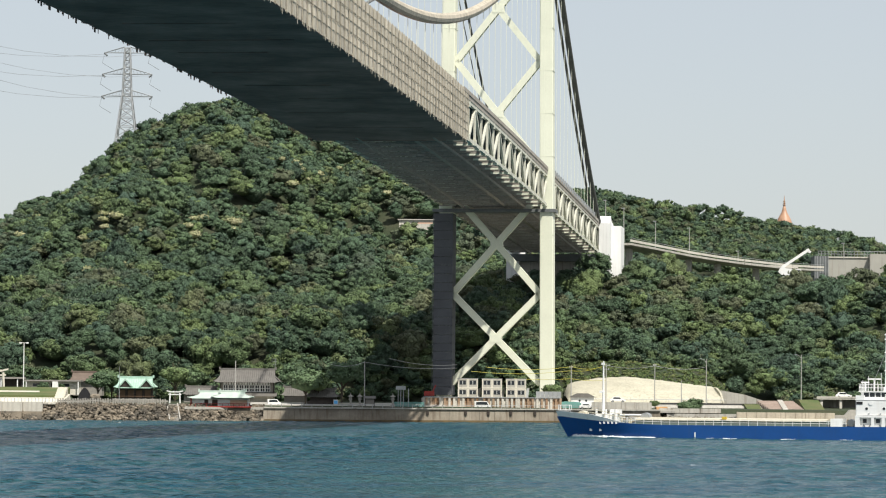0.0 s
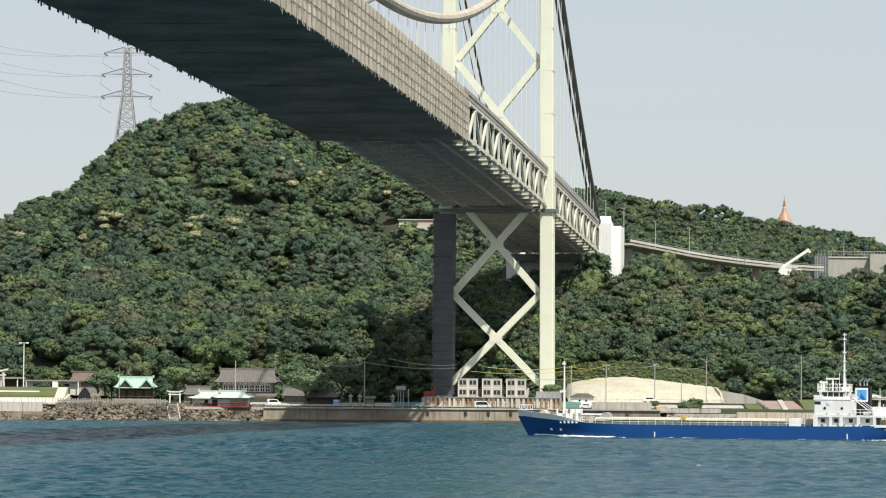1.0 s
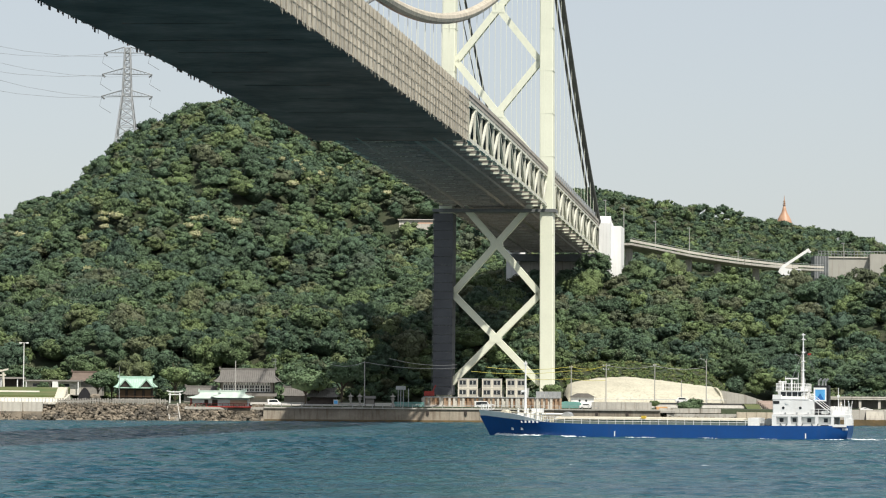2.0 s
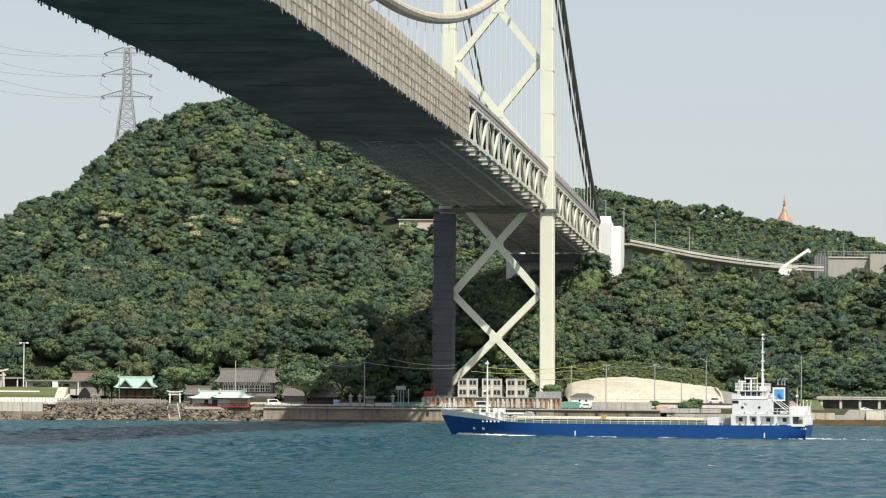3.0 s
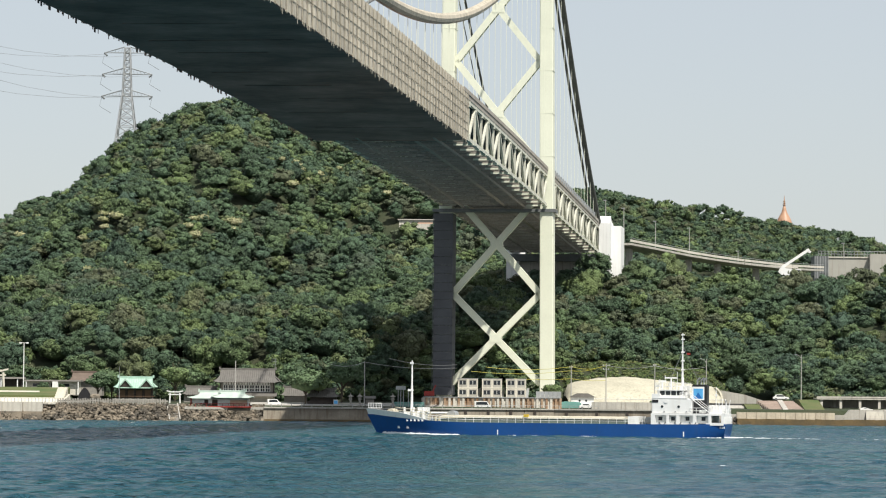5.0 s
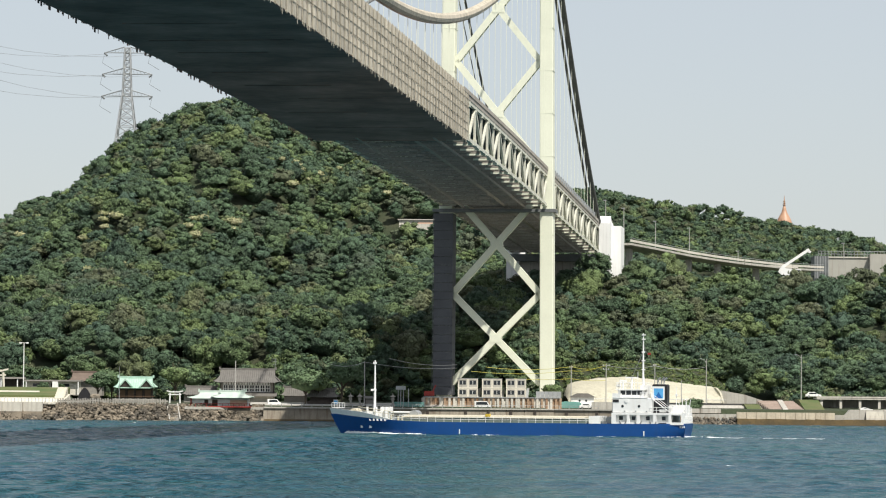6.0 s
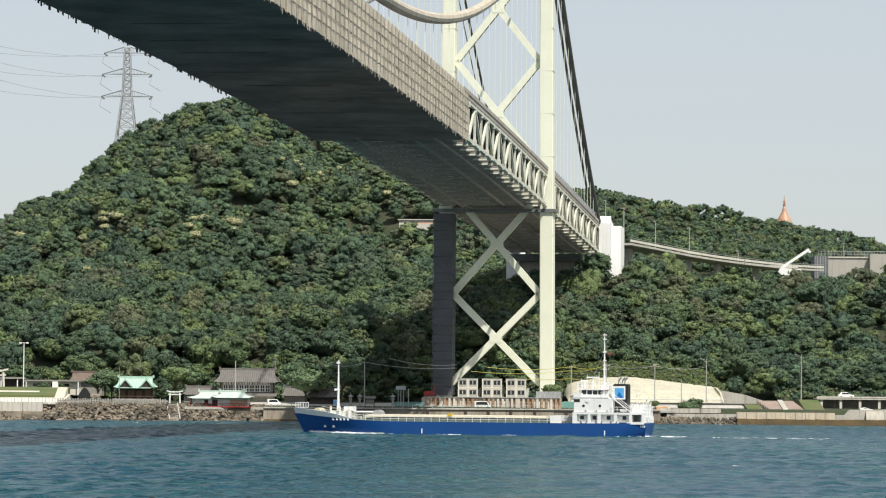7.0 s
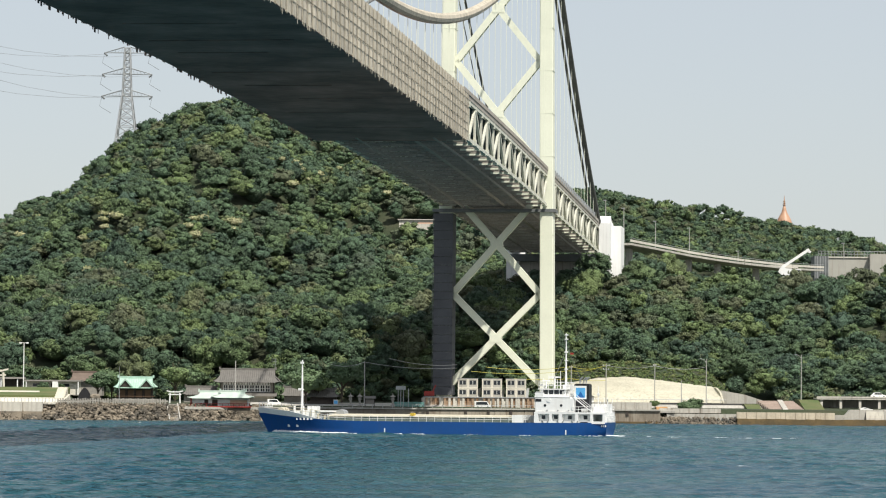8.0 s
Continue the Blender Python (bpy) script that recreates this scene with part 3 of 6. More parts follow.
def build_truss():
    t = thing("bridge_deck", BRIDGE, "grey-green steel stiffening truss carrying the road deck", "bridge deck")
    u0, u1 = -16 * PANEL, 15 * PANEL
    n = 31
    us = [u0 + i * PANEL for i in range(n + 1)]
    for s in (-1, 1):
        x = s * HALF
        for i in range(n):
            a, b = us[i], us[i + 1]
            za, zb = deck_z(a), deck_z(b)
            part("lower_chord", beam(bm_new(), (x, a, za + 0.35), (x, b, zb + 0.35), 0.7, 0.8), TRUSS, t)
            part("upper_chord", beam(bm_new(), (x, a, za + 8.6), (x, b, zb + 8.6), 0.7, 0.8), TRUSS, t)
            lo, hi = (a, b) if i % 2 else (b, a)
            part("diagonal", beam(bm_new(), (x, lo, deck_z(lo) + 0.5), (x, hi, deck_z(hi) + 8.5), 0.55, 0.75), TRUSS, t)
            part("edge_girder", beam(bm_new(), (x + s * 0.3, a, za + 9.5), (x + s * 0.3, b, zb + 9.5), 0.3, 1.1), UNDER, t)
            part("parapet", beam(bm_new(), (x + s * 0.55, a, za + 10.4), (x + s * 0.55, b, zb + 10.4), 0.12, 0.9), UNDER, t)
        for i, u in enumerate(us):
            z = deck_z(u)
            part("vertical", beam(bm_new(), (x, u, z + 0.5), (x, u, z + 8.5), 0.5, 0.6 if i % 2 else 0.9), TRUSS, t)
        for i in range(n):
            u = us[i] + 0.5 * PANEL
            # near brackets bright cream, far ones darker: sun and shade set by colour
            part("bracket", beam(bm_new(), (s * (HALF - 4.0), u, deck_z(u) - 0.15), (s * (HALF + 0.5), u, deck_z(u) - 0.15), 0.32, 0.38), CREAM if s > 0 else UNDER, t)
            part("gusset", box(bm_new(), x - 0.42, x + 0.42, us[i] - 0.9, us[i] + 0.9, deck_z(us[i]) + 0.1, deck_z(us[i]) + 1.5), TRUSS, t)
            part("gusset", box(bm_new(), x - 0.42, x + 0.42, us[i] - 0.9, us[i] + 0.9, deck_z(us[i]) + 7.6, deck_z(us[i]) + 8.9), TRUSS, t)
    for k in range(26):
        u = 6 + 6.4 * k
        part("parapet_post", box(bm_new(), HALF + 0.4, HALF + 0.7, u, u + 2.2, deck_z(u) + 10.2, deck_z(u) + 11.9), STEEL, t)
    for i, u in enumerate(us):
        z = deck_z(u)
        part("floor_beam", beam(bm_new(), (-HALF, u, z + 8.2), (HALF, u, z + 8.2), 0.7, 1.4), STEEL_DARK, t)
        # struts and braces below the deck take the truss paint toned for shade
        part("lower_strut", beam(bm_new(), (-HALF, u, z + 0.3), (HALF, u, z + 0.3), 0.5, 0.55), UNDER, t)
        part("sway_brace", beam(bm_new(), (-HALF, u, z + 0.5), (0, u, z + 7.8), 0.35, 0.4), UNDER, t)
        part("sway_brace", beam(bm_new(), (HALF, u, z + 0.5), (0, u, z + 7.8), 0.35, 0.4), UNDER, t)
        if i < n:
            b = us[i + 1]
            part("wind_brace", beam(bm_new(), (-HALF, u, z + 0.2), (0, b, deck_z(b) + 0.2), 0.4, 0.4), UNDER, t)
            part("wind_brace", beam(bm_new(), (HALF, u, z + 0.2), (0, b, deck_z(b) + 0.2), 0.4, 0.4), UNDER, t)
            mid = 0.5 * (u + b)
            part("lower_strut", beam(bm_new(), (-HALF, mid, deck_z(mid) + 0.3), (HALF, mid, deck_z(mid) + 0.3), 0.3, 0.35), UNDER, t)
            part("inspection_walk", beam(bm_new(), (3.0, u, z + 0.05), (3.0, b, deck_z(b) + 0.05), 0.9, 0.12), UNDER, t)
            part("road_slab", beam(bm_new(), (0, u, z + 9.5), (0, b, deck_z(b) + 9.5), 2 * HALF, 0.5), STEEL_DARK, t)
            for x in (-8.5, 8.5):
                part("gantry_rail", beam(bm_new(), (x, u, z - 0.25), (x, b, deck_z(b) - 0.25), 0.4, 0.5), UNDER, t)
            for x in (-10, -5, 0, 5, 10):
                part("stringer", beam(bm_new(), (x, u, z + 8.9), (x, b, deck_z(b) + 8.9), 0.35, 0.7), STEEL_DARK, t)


def build_wrap():
    t = thing("scaffold_wrap", BRIDGE, "dusty beige scaffold sheeting wrapped round the bridge deck for repainting", "sheeting")
    rng = np.random.default_rng(9)
    step = 4.6
    u = -15.4 * PANEL
    x0, x1 = -HALF - 4.2, HALF + 0.45
    while u > -640:
        a, b = u, u - step
        za, zb = deck_z(a), deck_z(b)
        drop = rng.uniform(0.0, 0.12)
        for lo, hi in ((-0.2 - drop, 3.5), (3.45, 7.1), (7.05, 10.6)):
            bm = bm_new()
            cols = 4
            grid = []
            for j in range(cols + 1):
                f = j / cols
                uu, zz = a + (b - a) * f, za + (zb - za) * f
                bulge = 0.18 * math.sin(math.pi * f)
                grid.append([bm.verts.new((x1 + bulge * g + rng.uniform(-.04, .04), uu, zz + h + (rng.uniform(-0.12, 0.05) if h == lo and lo < 0 else 0))) for g, h in ((0.6, lo), (1.0, (lo + hi) / 2), (0.4, hi))])
            for j in range(cols):
                for k in range(2):
                    bm.faces.new((grid[j][k], grid[j + 1][k], grid[j + 1][k + 1], grid[j][k + 1]))
            ob = part("sheet", bm, SHEET, t)
        for h in (1.7, 3.45, 5.3, 7.05, 8.8):
            part("scaffold_tube", beam(bm_new(), (x1 + 0.2, a, za + h), (x1 + 0.2, b, zb + h), 0.07, 0.07), DUSTY_TUBE, t)
        part("scaffold_standard", box(bm_new(), x1 + 0.1, x1 + 0.24, a - 0.05, a + 0.05, za - 0.5 * rng.random(), za + 10.5 + 0.2 * rng.random()), DUSTY_TUBE, t)
        # far-side sheets coloured dark so that no lit edge shows
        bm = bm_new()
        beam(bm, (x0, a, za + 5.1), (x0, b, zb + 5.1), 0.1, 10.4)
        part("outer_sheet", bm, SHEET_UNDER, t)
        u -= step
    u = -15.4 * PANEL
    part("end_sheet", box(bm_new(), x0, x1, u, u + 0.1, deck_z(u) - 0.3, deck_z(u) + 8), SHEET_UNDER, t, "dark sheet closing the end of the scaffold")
    v = u
    while v > -640:
        w = v - 20
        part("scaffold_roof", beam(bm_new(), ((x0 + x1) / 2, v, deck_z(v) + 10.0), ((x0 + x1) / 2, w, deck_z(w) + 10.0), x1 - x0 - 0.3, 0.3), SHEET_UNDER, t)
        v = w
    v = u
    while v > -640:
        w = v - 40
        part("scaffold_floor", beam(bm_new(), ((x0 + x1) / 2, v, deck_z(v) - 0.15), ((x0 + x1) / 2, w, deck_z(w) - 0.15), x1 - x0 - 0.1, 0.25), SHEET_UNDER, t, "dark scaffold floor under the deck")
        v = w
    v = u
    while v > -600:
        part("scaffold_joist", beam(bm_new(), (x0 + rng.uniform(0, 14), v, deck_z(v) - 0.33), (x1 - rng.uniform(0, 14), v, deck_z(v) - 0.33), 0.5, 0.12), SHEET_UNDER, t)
        v -= PANEL * rng.uniform(1.2, 3.0)
    bm = bm_new()
    for k in range(420):
        a = u - 430 * rng.random()
        w, h = rng.uniform(0.06, 0.3), rng.uniform(0.2, 1.1) * rng.random() + 0.1
        box(bm, x1 + 0.05, x1 + 0.1, a, a + w, deck_z(a) - 0.2 - h, deck_z(a) + 0.2)
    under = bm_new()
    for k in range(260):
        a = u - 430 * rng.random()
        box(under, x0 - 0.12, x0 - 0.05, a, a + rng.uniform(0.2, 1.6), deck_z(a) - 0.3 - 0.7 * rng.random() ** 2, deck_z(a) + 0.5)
    tagged(part("far_fringe", under, SHEET_UNDER, t, "torn sheet ends along the far edge, darkened by painted shade"), kind="stuff")
    tagged(part("fringe", bm, SHEET, t, "torn sheet ends hanging below the edge"), kind="stuff")


def cable_z(u):
    if u < 0:
        return 77.5 + 4 * 65 / 712 ** 2 * (u + 356) ** 2
    top, end = 142.5, deck_z(190) + 10.0
    f = u / 190
    return top + (end - top) * f - 4 * 4.5 * f * (1 - f)


def build_cables():
    for s in (-1, 1):
        side = s * (HALF - 0.2) + AXIS
        main = thing("main_cable", BRIDGE, "main suspension cable partly wrapped in beige work sheeting, with thin hangers", "bridge cable", "main cables")
        us = np.linspace(-640, 0, 81)
        part("cable", tube(bm_new(), [(side, u, cable_z(u)) for u in us], 0.35, 8), CABLE, main, smooth=True)
        if s > 0:
            us = np.linspace(-560, -130, 88)
            part("cable_wrap", tube(bm_new(), [(side, u, cable_z(u)) for u in us], 1.15, 10), SHEET, main, "beige sheeting wrapped round the cable")
        for i in range(1, 44):
            u = -i * PANEL
            for du in (-0.35, 0.35):
                z1 = cable_z(u)
                part("hanger", tube(bm_new(), [(side, u + du, deck_z(u) + 9), (side, u + du, z1)], 0.028, 5), CREAM, main)
        back = thing("back_cable", BRIDGE, "dark sheathed side-span cable sloping down to the anchorage", "bridge cable", "side-span cables")
        us = np.linspace(0, 190, 20)
        part("cable", tube(bm_new(), [(side, u, cable_z(u)) for u in us], 0.85 if s > 0 else 0.36, 8), CABLE, back, smooth=True)
        part("catwalk", tube(bm_new(), [(side - 1.6, u, cable_z(u) - 1.0) for u in us], 0.4 if s > 0 else 0.15, 6), CABLE, back)
        for i in range(1, 15):
            u = i * PANEL
            for du in (-0.35, 0.35):
                part("hanger", tube(bm_new(), [(side, u + du, deck_z(u) + 9), (side, u + du, cable_z(u))], 0.028, 5), CREAM, back)


def build_anchorage():
    t = thing("anchorage", BRIDGE, "white painted concrete anchorage and abutment at the bridge's end", "anchorage")
    z = deck_z(190)
    bm = bm_new()
    prism(bm, [(188.5, z - 15), (188.5, z + 10), (192, z + 12.5), (196, z + 11), (214, z + 9), (214, z - 15)], HALF + 0.4, HALF + 4.2, axis="x")
    part("tower_block", bm, WHITE_CONCRETE, t)
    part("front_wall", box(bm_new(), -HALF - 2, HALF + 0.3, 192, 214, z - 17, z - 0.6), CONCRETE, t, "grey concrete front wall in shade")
    part("back_block", box(bm_new(), HALF + 4.2, HALF + 7.4, 196, 213, z - 15, z + 9.4), WHITE_CONCRETE, t)
    part("bearing_ledge", box(bm_new(), -HALF - 2, HALF + 1, 189, 192, z - 3, z - 0.6), STEEL_DARK, t)
    part("far_block", box(bm_new(), -HALF - 2.2, -HALF + 2, 190, 213, z - 14, z + 9), WHITE_CONCRETE, t)


# ---------------------------------------------------------------- the ship
def hull_shell(bm, levels, stations):
    """A hull from half breadths: stations of (x at each level, half breadth at each level), levels of z functions."""
    rows = []
    for st in stations:
        rows.append([(x, hb, z) for x, hb, z in st])
    for sgn in (-1, 1):
        g = [[bm.verts.new((x, sgn * hb, z)) for x, hb, z in r] for r in rows]
        for a, b in zip(g, g[1:]):
            for i in range(len(a) - 1):
                bm.faces.new((a[i], a[i + 1], b[i + 1], b[i]))
    bmesh.ops.remove_doubles(bm, verts=bm.verts, dist=0.001)
    return bm
def sheer(x):
    """Height of the ship's deck edge."""
    f = max(0.0, (x - 12) / 22)
    return 2.65 + 1.75 * f * f + 0.15 * max(0.0, (-x - 22) / 12)


def hull_half(x, level):
    """Half breadth of the hull at deck (level 1) and keel (level 0)."""
    b = 5.5
    if x > 13:
        t = min(1.0, (x - 13) / 18.5)
        b *= 1 - t ** (1.05 + 2.1 * level)
    if x < -27:
        t = (-27 - x) / 7.4
        b *= 1 - (0.22 if level > 0.5 else 0.45) * t * t
    return max(b, 0.02)


def build_ship():
    ship = thing("cargo_ship", Matrix.Identity(4), "blue-hulled coastal cargo ship with white aft superstructure under way", "cargo ship")
    xs = [-33.4, -32.9, -32, -29, -25, -18, -10, 0, 8, 14, 18, 22, 25, 28, 29.4, 30.2, 30.8]

    def shell(levels):
        rows = []
        for x in xs:
            row = []
            for zf, lv in levels:
                z = zf(x)
                rake = max(0.0, (x - 14) / 18.6) ** 2 * 0.55 * max(z, -1.5)
                over = max(0.0, (-x - 30) / 3.4) * 0.16 * (2.6 - min(z, 2.6))
                row.append((x + rake + over, hull_half(x, lv), z))
            rows.append(row)
        stem = [(r[0] + 0.9 + 0.1 * r[2], 0.02, r[2]) for r in rows[-1]]
        return rows + [stem]
    bm = hull_shell(bm_new(), None, shell([(lambda x: 0.25, 0.3), (lambda x: 0.25 + 0.5 * (sheer(x) - 0.25), 0.65), (sheer, 1.0)]))
    # transom and deck
    for z0, z1 in ((0.25, 2.8),):
        a = [bm.verts.new(p) for p in ((-33.0, -3.6, z0), (-33.0, 3.6, z0), (-33.42, 4.5, z1), (-33.42, -4.5, z1))]
        bm.faces.new(a)
    hull = part("hull", bm, HULL_BLUE, ship, "deep blue painted steel hull", smooth=True)
    part("bottom", hull_shell(bm_new(), None, shell([(lambda x: -2.0, 0.1), (lambda x: 0.27, 0.3)])), BOOT_RED, ship, "dull red bottom paint at the waterline", smooth=True)
    bm = bm_new()
    for a, b in zip(xs, xs[1:]):
        ya, yb = hull_half(a, 1) - 0.05, hull_half(b, 1) - 0.05
        bm.faces.new([bm.verts.new(p) for p in ((a, -ya, sheer(a) - 0.12), (b, -yb, sheer(b) - 0.12), (b, yb, sheer(b) - 0.12), (a, ya, sheer(a) - 0.12))])
    part("deck", bm, DECK_GREEN, ship, "grey-green weather deck")
    # white bulwark round the forecastle
    bm = bm_new()
    bx = [20.5, 22, 24, 26, 28, 29.4, 30.2, 30.8, 31.7]
    for s in (-1, 1):
        prev = None
        for x in bx:
            z = sheer(min(x, 30.8))
            h = 0.05 + 0.95 * min(1, (x - 20.5) / 5)
            rake = max(0.0, (x - 14) / 18.6) ** 2 * 0.55 * z
            y = s * (hull_half(min(x, 30.8), 1) if x < 31.2 else 0.02)
            cur = [bm.verts.new((x + rake, y, z)), bm.verts.new((x + rake * 1.15, y * 1.0 + s * 0.28 * h, z + h)), bm.verts.new((x + rake * 1.15 - 0.08, y * 0.94 + s * 0.2 * h, z + h))]
            if prev:
                for i in range(2):
                    bm.faces.new((prev[i], prev[i + 1], cur[i + 1], cur[i]))
            prev = cur
    part("bulwark", bm, SHIP_WHITE, ship, "white forecastle bulwark")
    bm = bm_new()
    for k in range(5):
        box(bm, 25.0 - k * 0.75, 25.35 - k * 0.75, hull_half(25.0 - k * 0.75, 1) - 0.3, hull_half(25.0 - k * .75, 1) + 0.04, 2.75, 3.15)
    part("bow_lettering", bm, SHIP_WHITE, hull, "row of white letter shapes on the bow")
    bm = bm_new()
    for x, y in ((26.9, 0), (25.0, 0)):
        box(bm, x, x + 0.45, hull_half(x, .65) - 0.12, hull_half(x, .65) + 0.06, 1.4, 1.85)
    part("draught_mark", bm, SHIP_WHITE, hull)
    for x in (8.0, -26.0):
        part("load_mark", box(bm_new(), x - 0.1, x + 0.1, 5.48, 5.53, 0.5, 1.4), SHIP_WHITE, hull, "small white load mark")
    bm = bm_new()
    for k in range(3):
        box(bm, -32.4 - 0.34 * k, -32.6 - 0.34 * k, hull_half(-32.4, 1) - 0.3, hull_half(-32.4, 1) + 0.02 - 0.1 * k, 2.0, 2.35)
    part("stern_lettering", bm, SHIP_WHITE, hull, "row of small white letter shapes at the stern")
    # jack staff platform on the stem
    part("bow_platform", box(bm_new(), 31.4, 33.4, -0.9, 0.9, 5.0, 5.15), SHIP_WHITE, ship)
    for x in (31.4, 32.4, 33.4):
        for y in (-0.9, 0.9):
            part("bow_stanchion", tube(bm_new(), [(x, y, 5.1), (x, y, 5.95)], 0.05, 6), SHIP_WHITE, ship)
    for y in (-0.9, 0.9):
        part("bow_rail", tube(bm_new(), [(31.4, y, 5.95), (33.4, y, 5.95)], 0.06, 6), SHIP_WHITE, ship)
    # hatch
    part("hatch_coaming", box(bm_new(), -15.0, 19.0, -4.3, 4.3, 2.55, 3.45), DECK_GREEN, ship)
    for k in range(17):
        bm = bm_new()
        x = -15.0 + 2.0 * k
        prism(bm, [(-4.5, 3.45), (4.5, 3.45), (4.4, 3.75), (0, 3.95), (-4.4, 3.75)], x + 0.03, x + 1.97, axis="x")
        part("hatch_cover", bm, HATCH, ship, "cream steel hatch cover")
    k = 0
    x = -18.5
    while x < 22:
        y = hull_half(x, 1) - 0.1
        for s in (-1, 1):
            part("rail_stanchion", tube(bm_new(), [(x, s * y, sheer(x) - 0.1), (x, s * y, sheer(x) + 0.95)], 0.045, 5), SHIP_WHITE, ship)
        x += 1.55
    for s in (-1, 1):
        for dz in (0.5, 0.93):
            pts = [(x, s * (hull_half(x, 1) - 0.1), sheer(x) + dz) for x in np.linspace(-18.5, 21.5, 21)]
            part("side_rail", tube(bm_new(), pts, 0.04, 5), SHIP_WHITE, ship)
    part("hatch_gantry", box(bm_new(), 2.6, 3.4, 3.6, 4.7, 3.7, 4.2), YELLOW, ship, "yellow hatch cover gantry")
    part("hatch_locker", box(bm_new(), -17.6, -15.6, -3.8, 3.8, 2.6, 4.0), SHIP_WHITE, ship)
    # foremast and deck gear
    fm = part("foremast", tube(bm_new(), [(25.4, 0, 3.0), (25.4, 0, 8.5), (25.4, 0, 13.9)], [0.30, 0.20, 0.11], 10), SHIP_WHITE, ship, "white tapered foremast")
    part("mast_light", box(bm_new(), 25.15, 25.75, -0.2, 0.2, 13.2, 13.6), SHIP_WHITE, fm)
    part("mast_light", box(bm_new(), 25.4, 26.1, -0.3, 0.3, 8.2, 8.6), SHIP_WHITE, fm)
    part("crosstree", beam(bm_new(), (25.4, -1.1, 8.4), (25.4, 1.1, 8.4), 0.14, 0.14), SHIP_WHITE, fm)
    part("mast_house", box(bm_new(), 22.6, 26.6, -1.6, 1.6, 2.7, 4.5), SHIP_WHITE, ship)
    part("mast_house_top", box(bm_new(), 22.2, 24.0, -1.2, 1.2, 4.5, 5.3), SHIP_WHITE, ship)
    for x in (26.3, 24.6, 22.8):
        part("ventilator", tube(bm_new(), [(x, 2.0, 2.8), (x, 2.0, 5.3)], 0.22, 8), SHIP_WHITE, ship)
    bm = bm_new()
    tube(bm, [(29.0, -1.8, 4.3), (29.0, 1.8, 4.3)], 0.7, 12)
    box(bm, 28.2, 29.9, -0.4, 0.4, 3.4, 4.6)
    part("windlass", bm, HATCH, ship, "cream anchor windlass")
    for x, y, h in ((27.4, 1.4, 0.7), (26.9, -1.2, 0.8), (21.6, 2.6, 0.9), (20.8, -2.4, 0.8), (20.2, 2.9, 0.7)):
        part("bollard", tube(bm_new(), [(x, y, sheer(x) - 0.1), (x, y, sheer(x) + h)], 0.2, 8), HATCH, ship)
    for x in (21.0, 21.9, 22.8, 23.7, 24.6, 27.6):
        part("forecastle_stanchion", tube(bm_new(), [(x, 3.4, sheer(x)), (x, 3.4, sheer(x) + 1.5)], 0.05, 5), HATCH, ship)
    for z in (3.9, 4.4):
        part("forecastle_rail", tube(bm_new(), [(20.9, 3.4, z), (27.7, 3.4, z + 0.9)], 0.05, 5), HATCH, ship)
    part("deck_winch", tube(bm_new(), [(-18.9, -1.4, 3.3), (-18.9, 1.4, 3.3)], 0.65, 12), STEEL, ship, "grey mooring winch")
    part("store_drum", tube(bm_new(), [(17.6, -1.5, 3.9), (17.6, 1.5, 3.9)], 0.85, 12), STEEL, ship)
    part("cargo_boom", tube(bm_new(), [(22.2, 0.6, 4.3), (17.8, 0.6, 4.3)], 0.18, 8), SHIP_WHITE, ship)
    # superstructure
    z0 = 2.55
    bm = bm_new()
    box(bm, -33.1, -20.0, -5.15, 5.15, z0, z0 + 0.45)
    box(bm, -33.1, -20.0, -5.15, 5.15, z0 + 1.75, z0 + 2.1)
    lower = part("lower_deckhouse", bm, SHIP_WHITE, ship)
    for x0, x1 in ((-20.8, -20.0), (-23.3, -22.8), (-25.2, -24.6), (-28.2, -27.6), (-30.9, -30.4), (-33.1, -32.7)):
        part("deck_pillar", box(bm_new(), x0, x1, -5.14, 5.14, z0 + 0.45, z0 + 1.75), SHIP_WHITE, lower)
    part("inner_wall", box(bm_new(), -30.6, -20.0, -4.2, 4.2, z0 + 0.3, z0 + 1.75), SHIP_WHITE, lower)
    for x in (-21.6, -23.9, -26.5, -29.4):
        part("port_window", box(bm_new(), x - 0.35, x + 0.35, 4.2, 4.24, z0 + 0.8, z0 + 1.5), GLASS_DARK, lower)
    bm = bm_new()
    box(bm, -27.4, -20.1, -4.9, 4.9, z0 + 2.1, z0 + 4.75)
    bmesh.ops.bevel(bm, geom=bm.edges[:], offset=0.12, segments=1, affect="EDGES")
    house = part("deckhouse", bm, SHIP_WHITE, ship)
    for x in (-22.0, -25.0):
        part("porthole", tube(bm_new(), [(x, 4.85, z0 + 3.3), (x, 4.95, z0 + 3.3)], 0.24, 12), GLASS_DARK, house)
    for x, y in ((-20.05, -2.5), (-20.05, 0), (-20.05, 2.5)):
        part("porthole", tube(bm_new(), [(x - 0.05, y, z0 + 3.4), (x + 0.03, y, z0 + 3.4)], 0.26, 12), GLASS_DARK, house)
    part("wing_window", box(bm_new(), -21.3, -20.2, 4.9, 4.95, z0 + 4.0, z0 + 4.5), BLACK, house)
    part("life_ring", tube(bm_new(), [(-22.7, 4.9, z0 + 4.25), (-22.7, 5.0, z0 + 4.25)], 0.36, 14), SHIP_WHITE, house, "white life ring")
    part("wing_deck", box(bm_new(), -26.6, -20.0, -4.96, 4.96, z0 + 4.75, z0 + 4.9), SHIP_WHITE, ship)
    bm = bm_new()
    prism(bm, [(-21.1, z0 + 4.9), (-20.8, z0 + 6.2), (-25.6, z0 + 6.2), (-25.6, z0 + 4.9)], -3.6, 3.6)
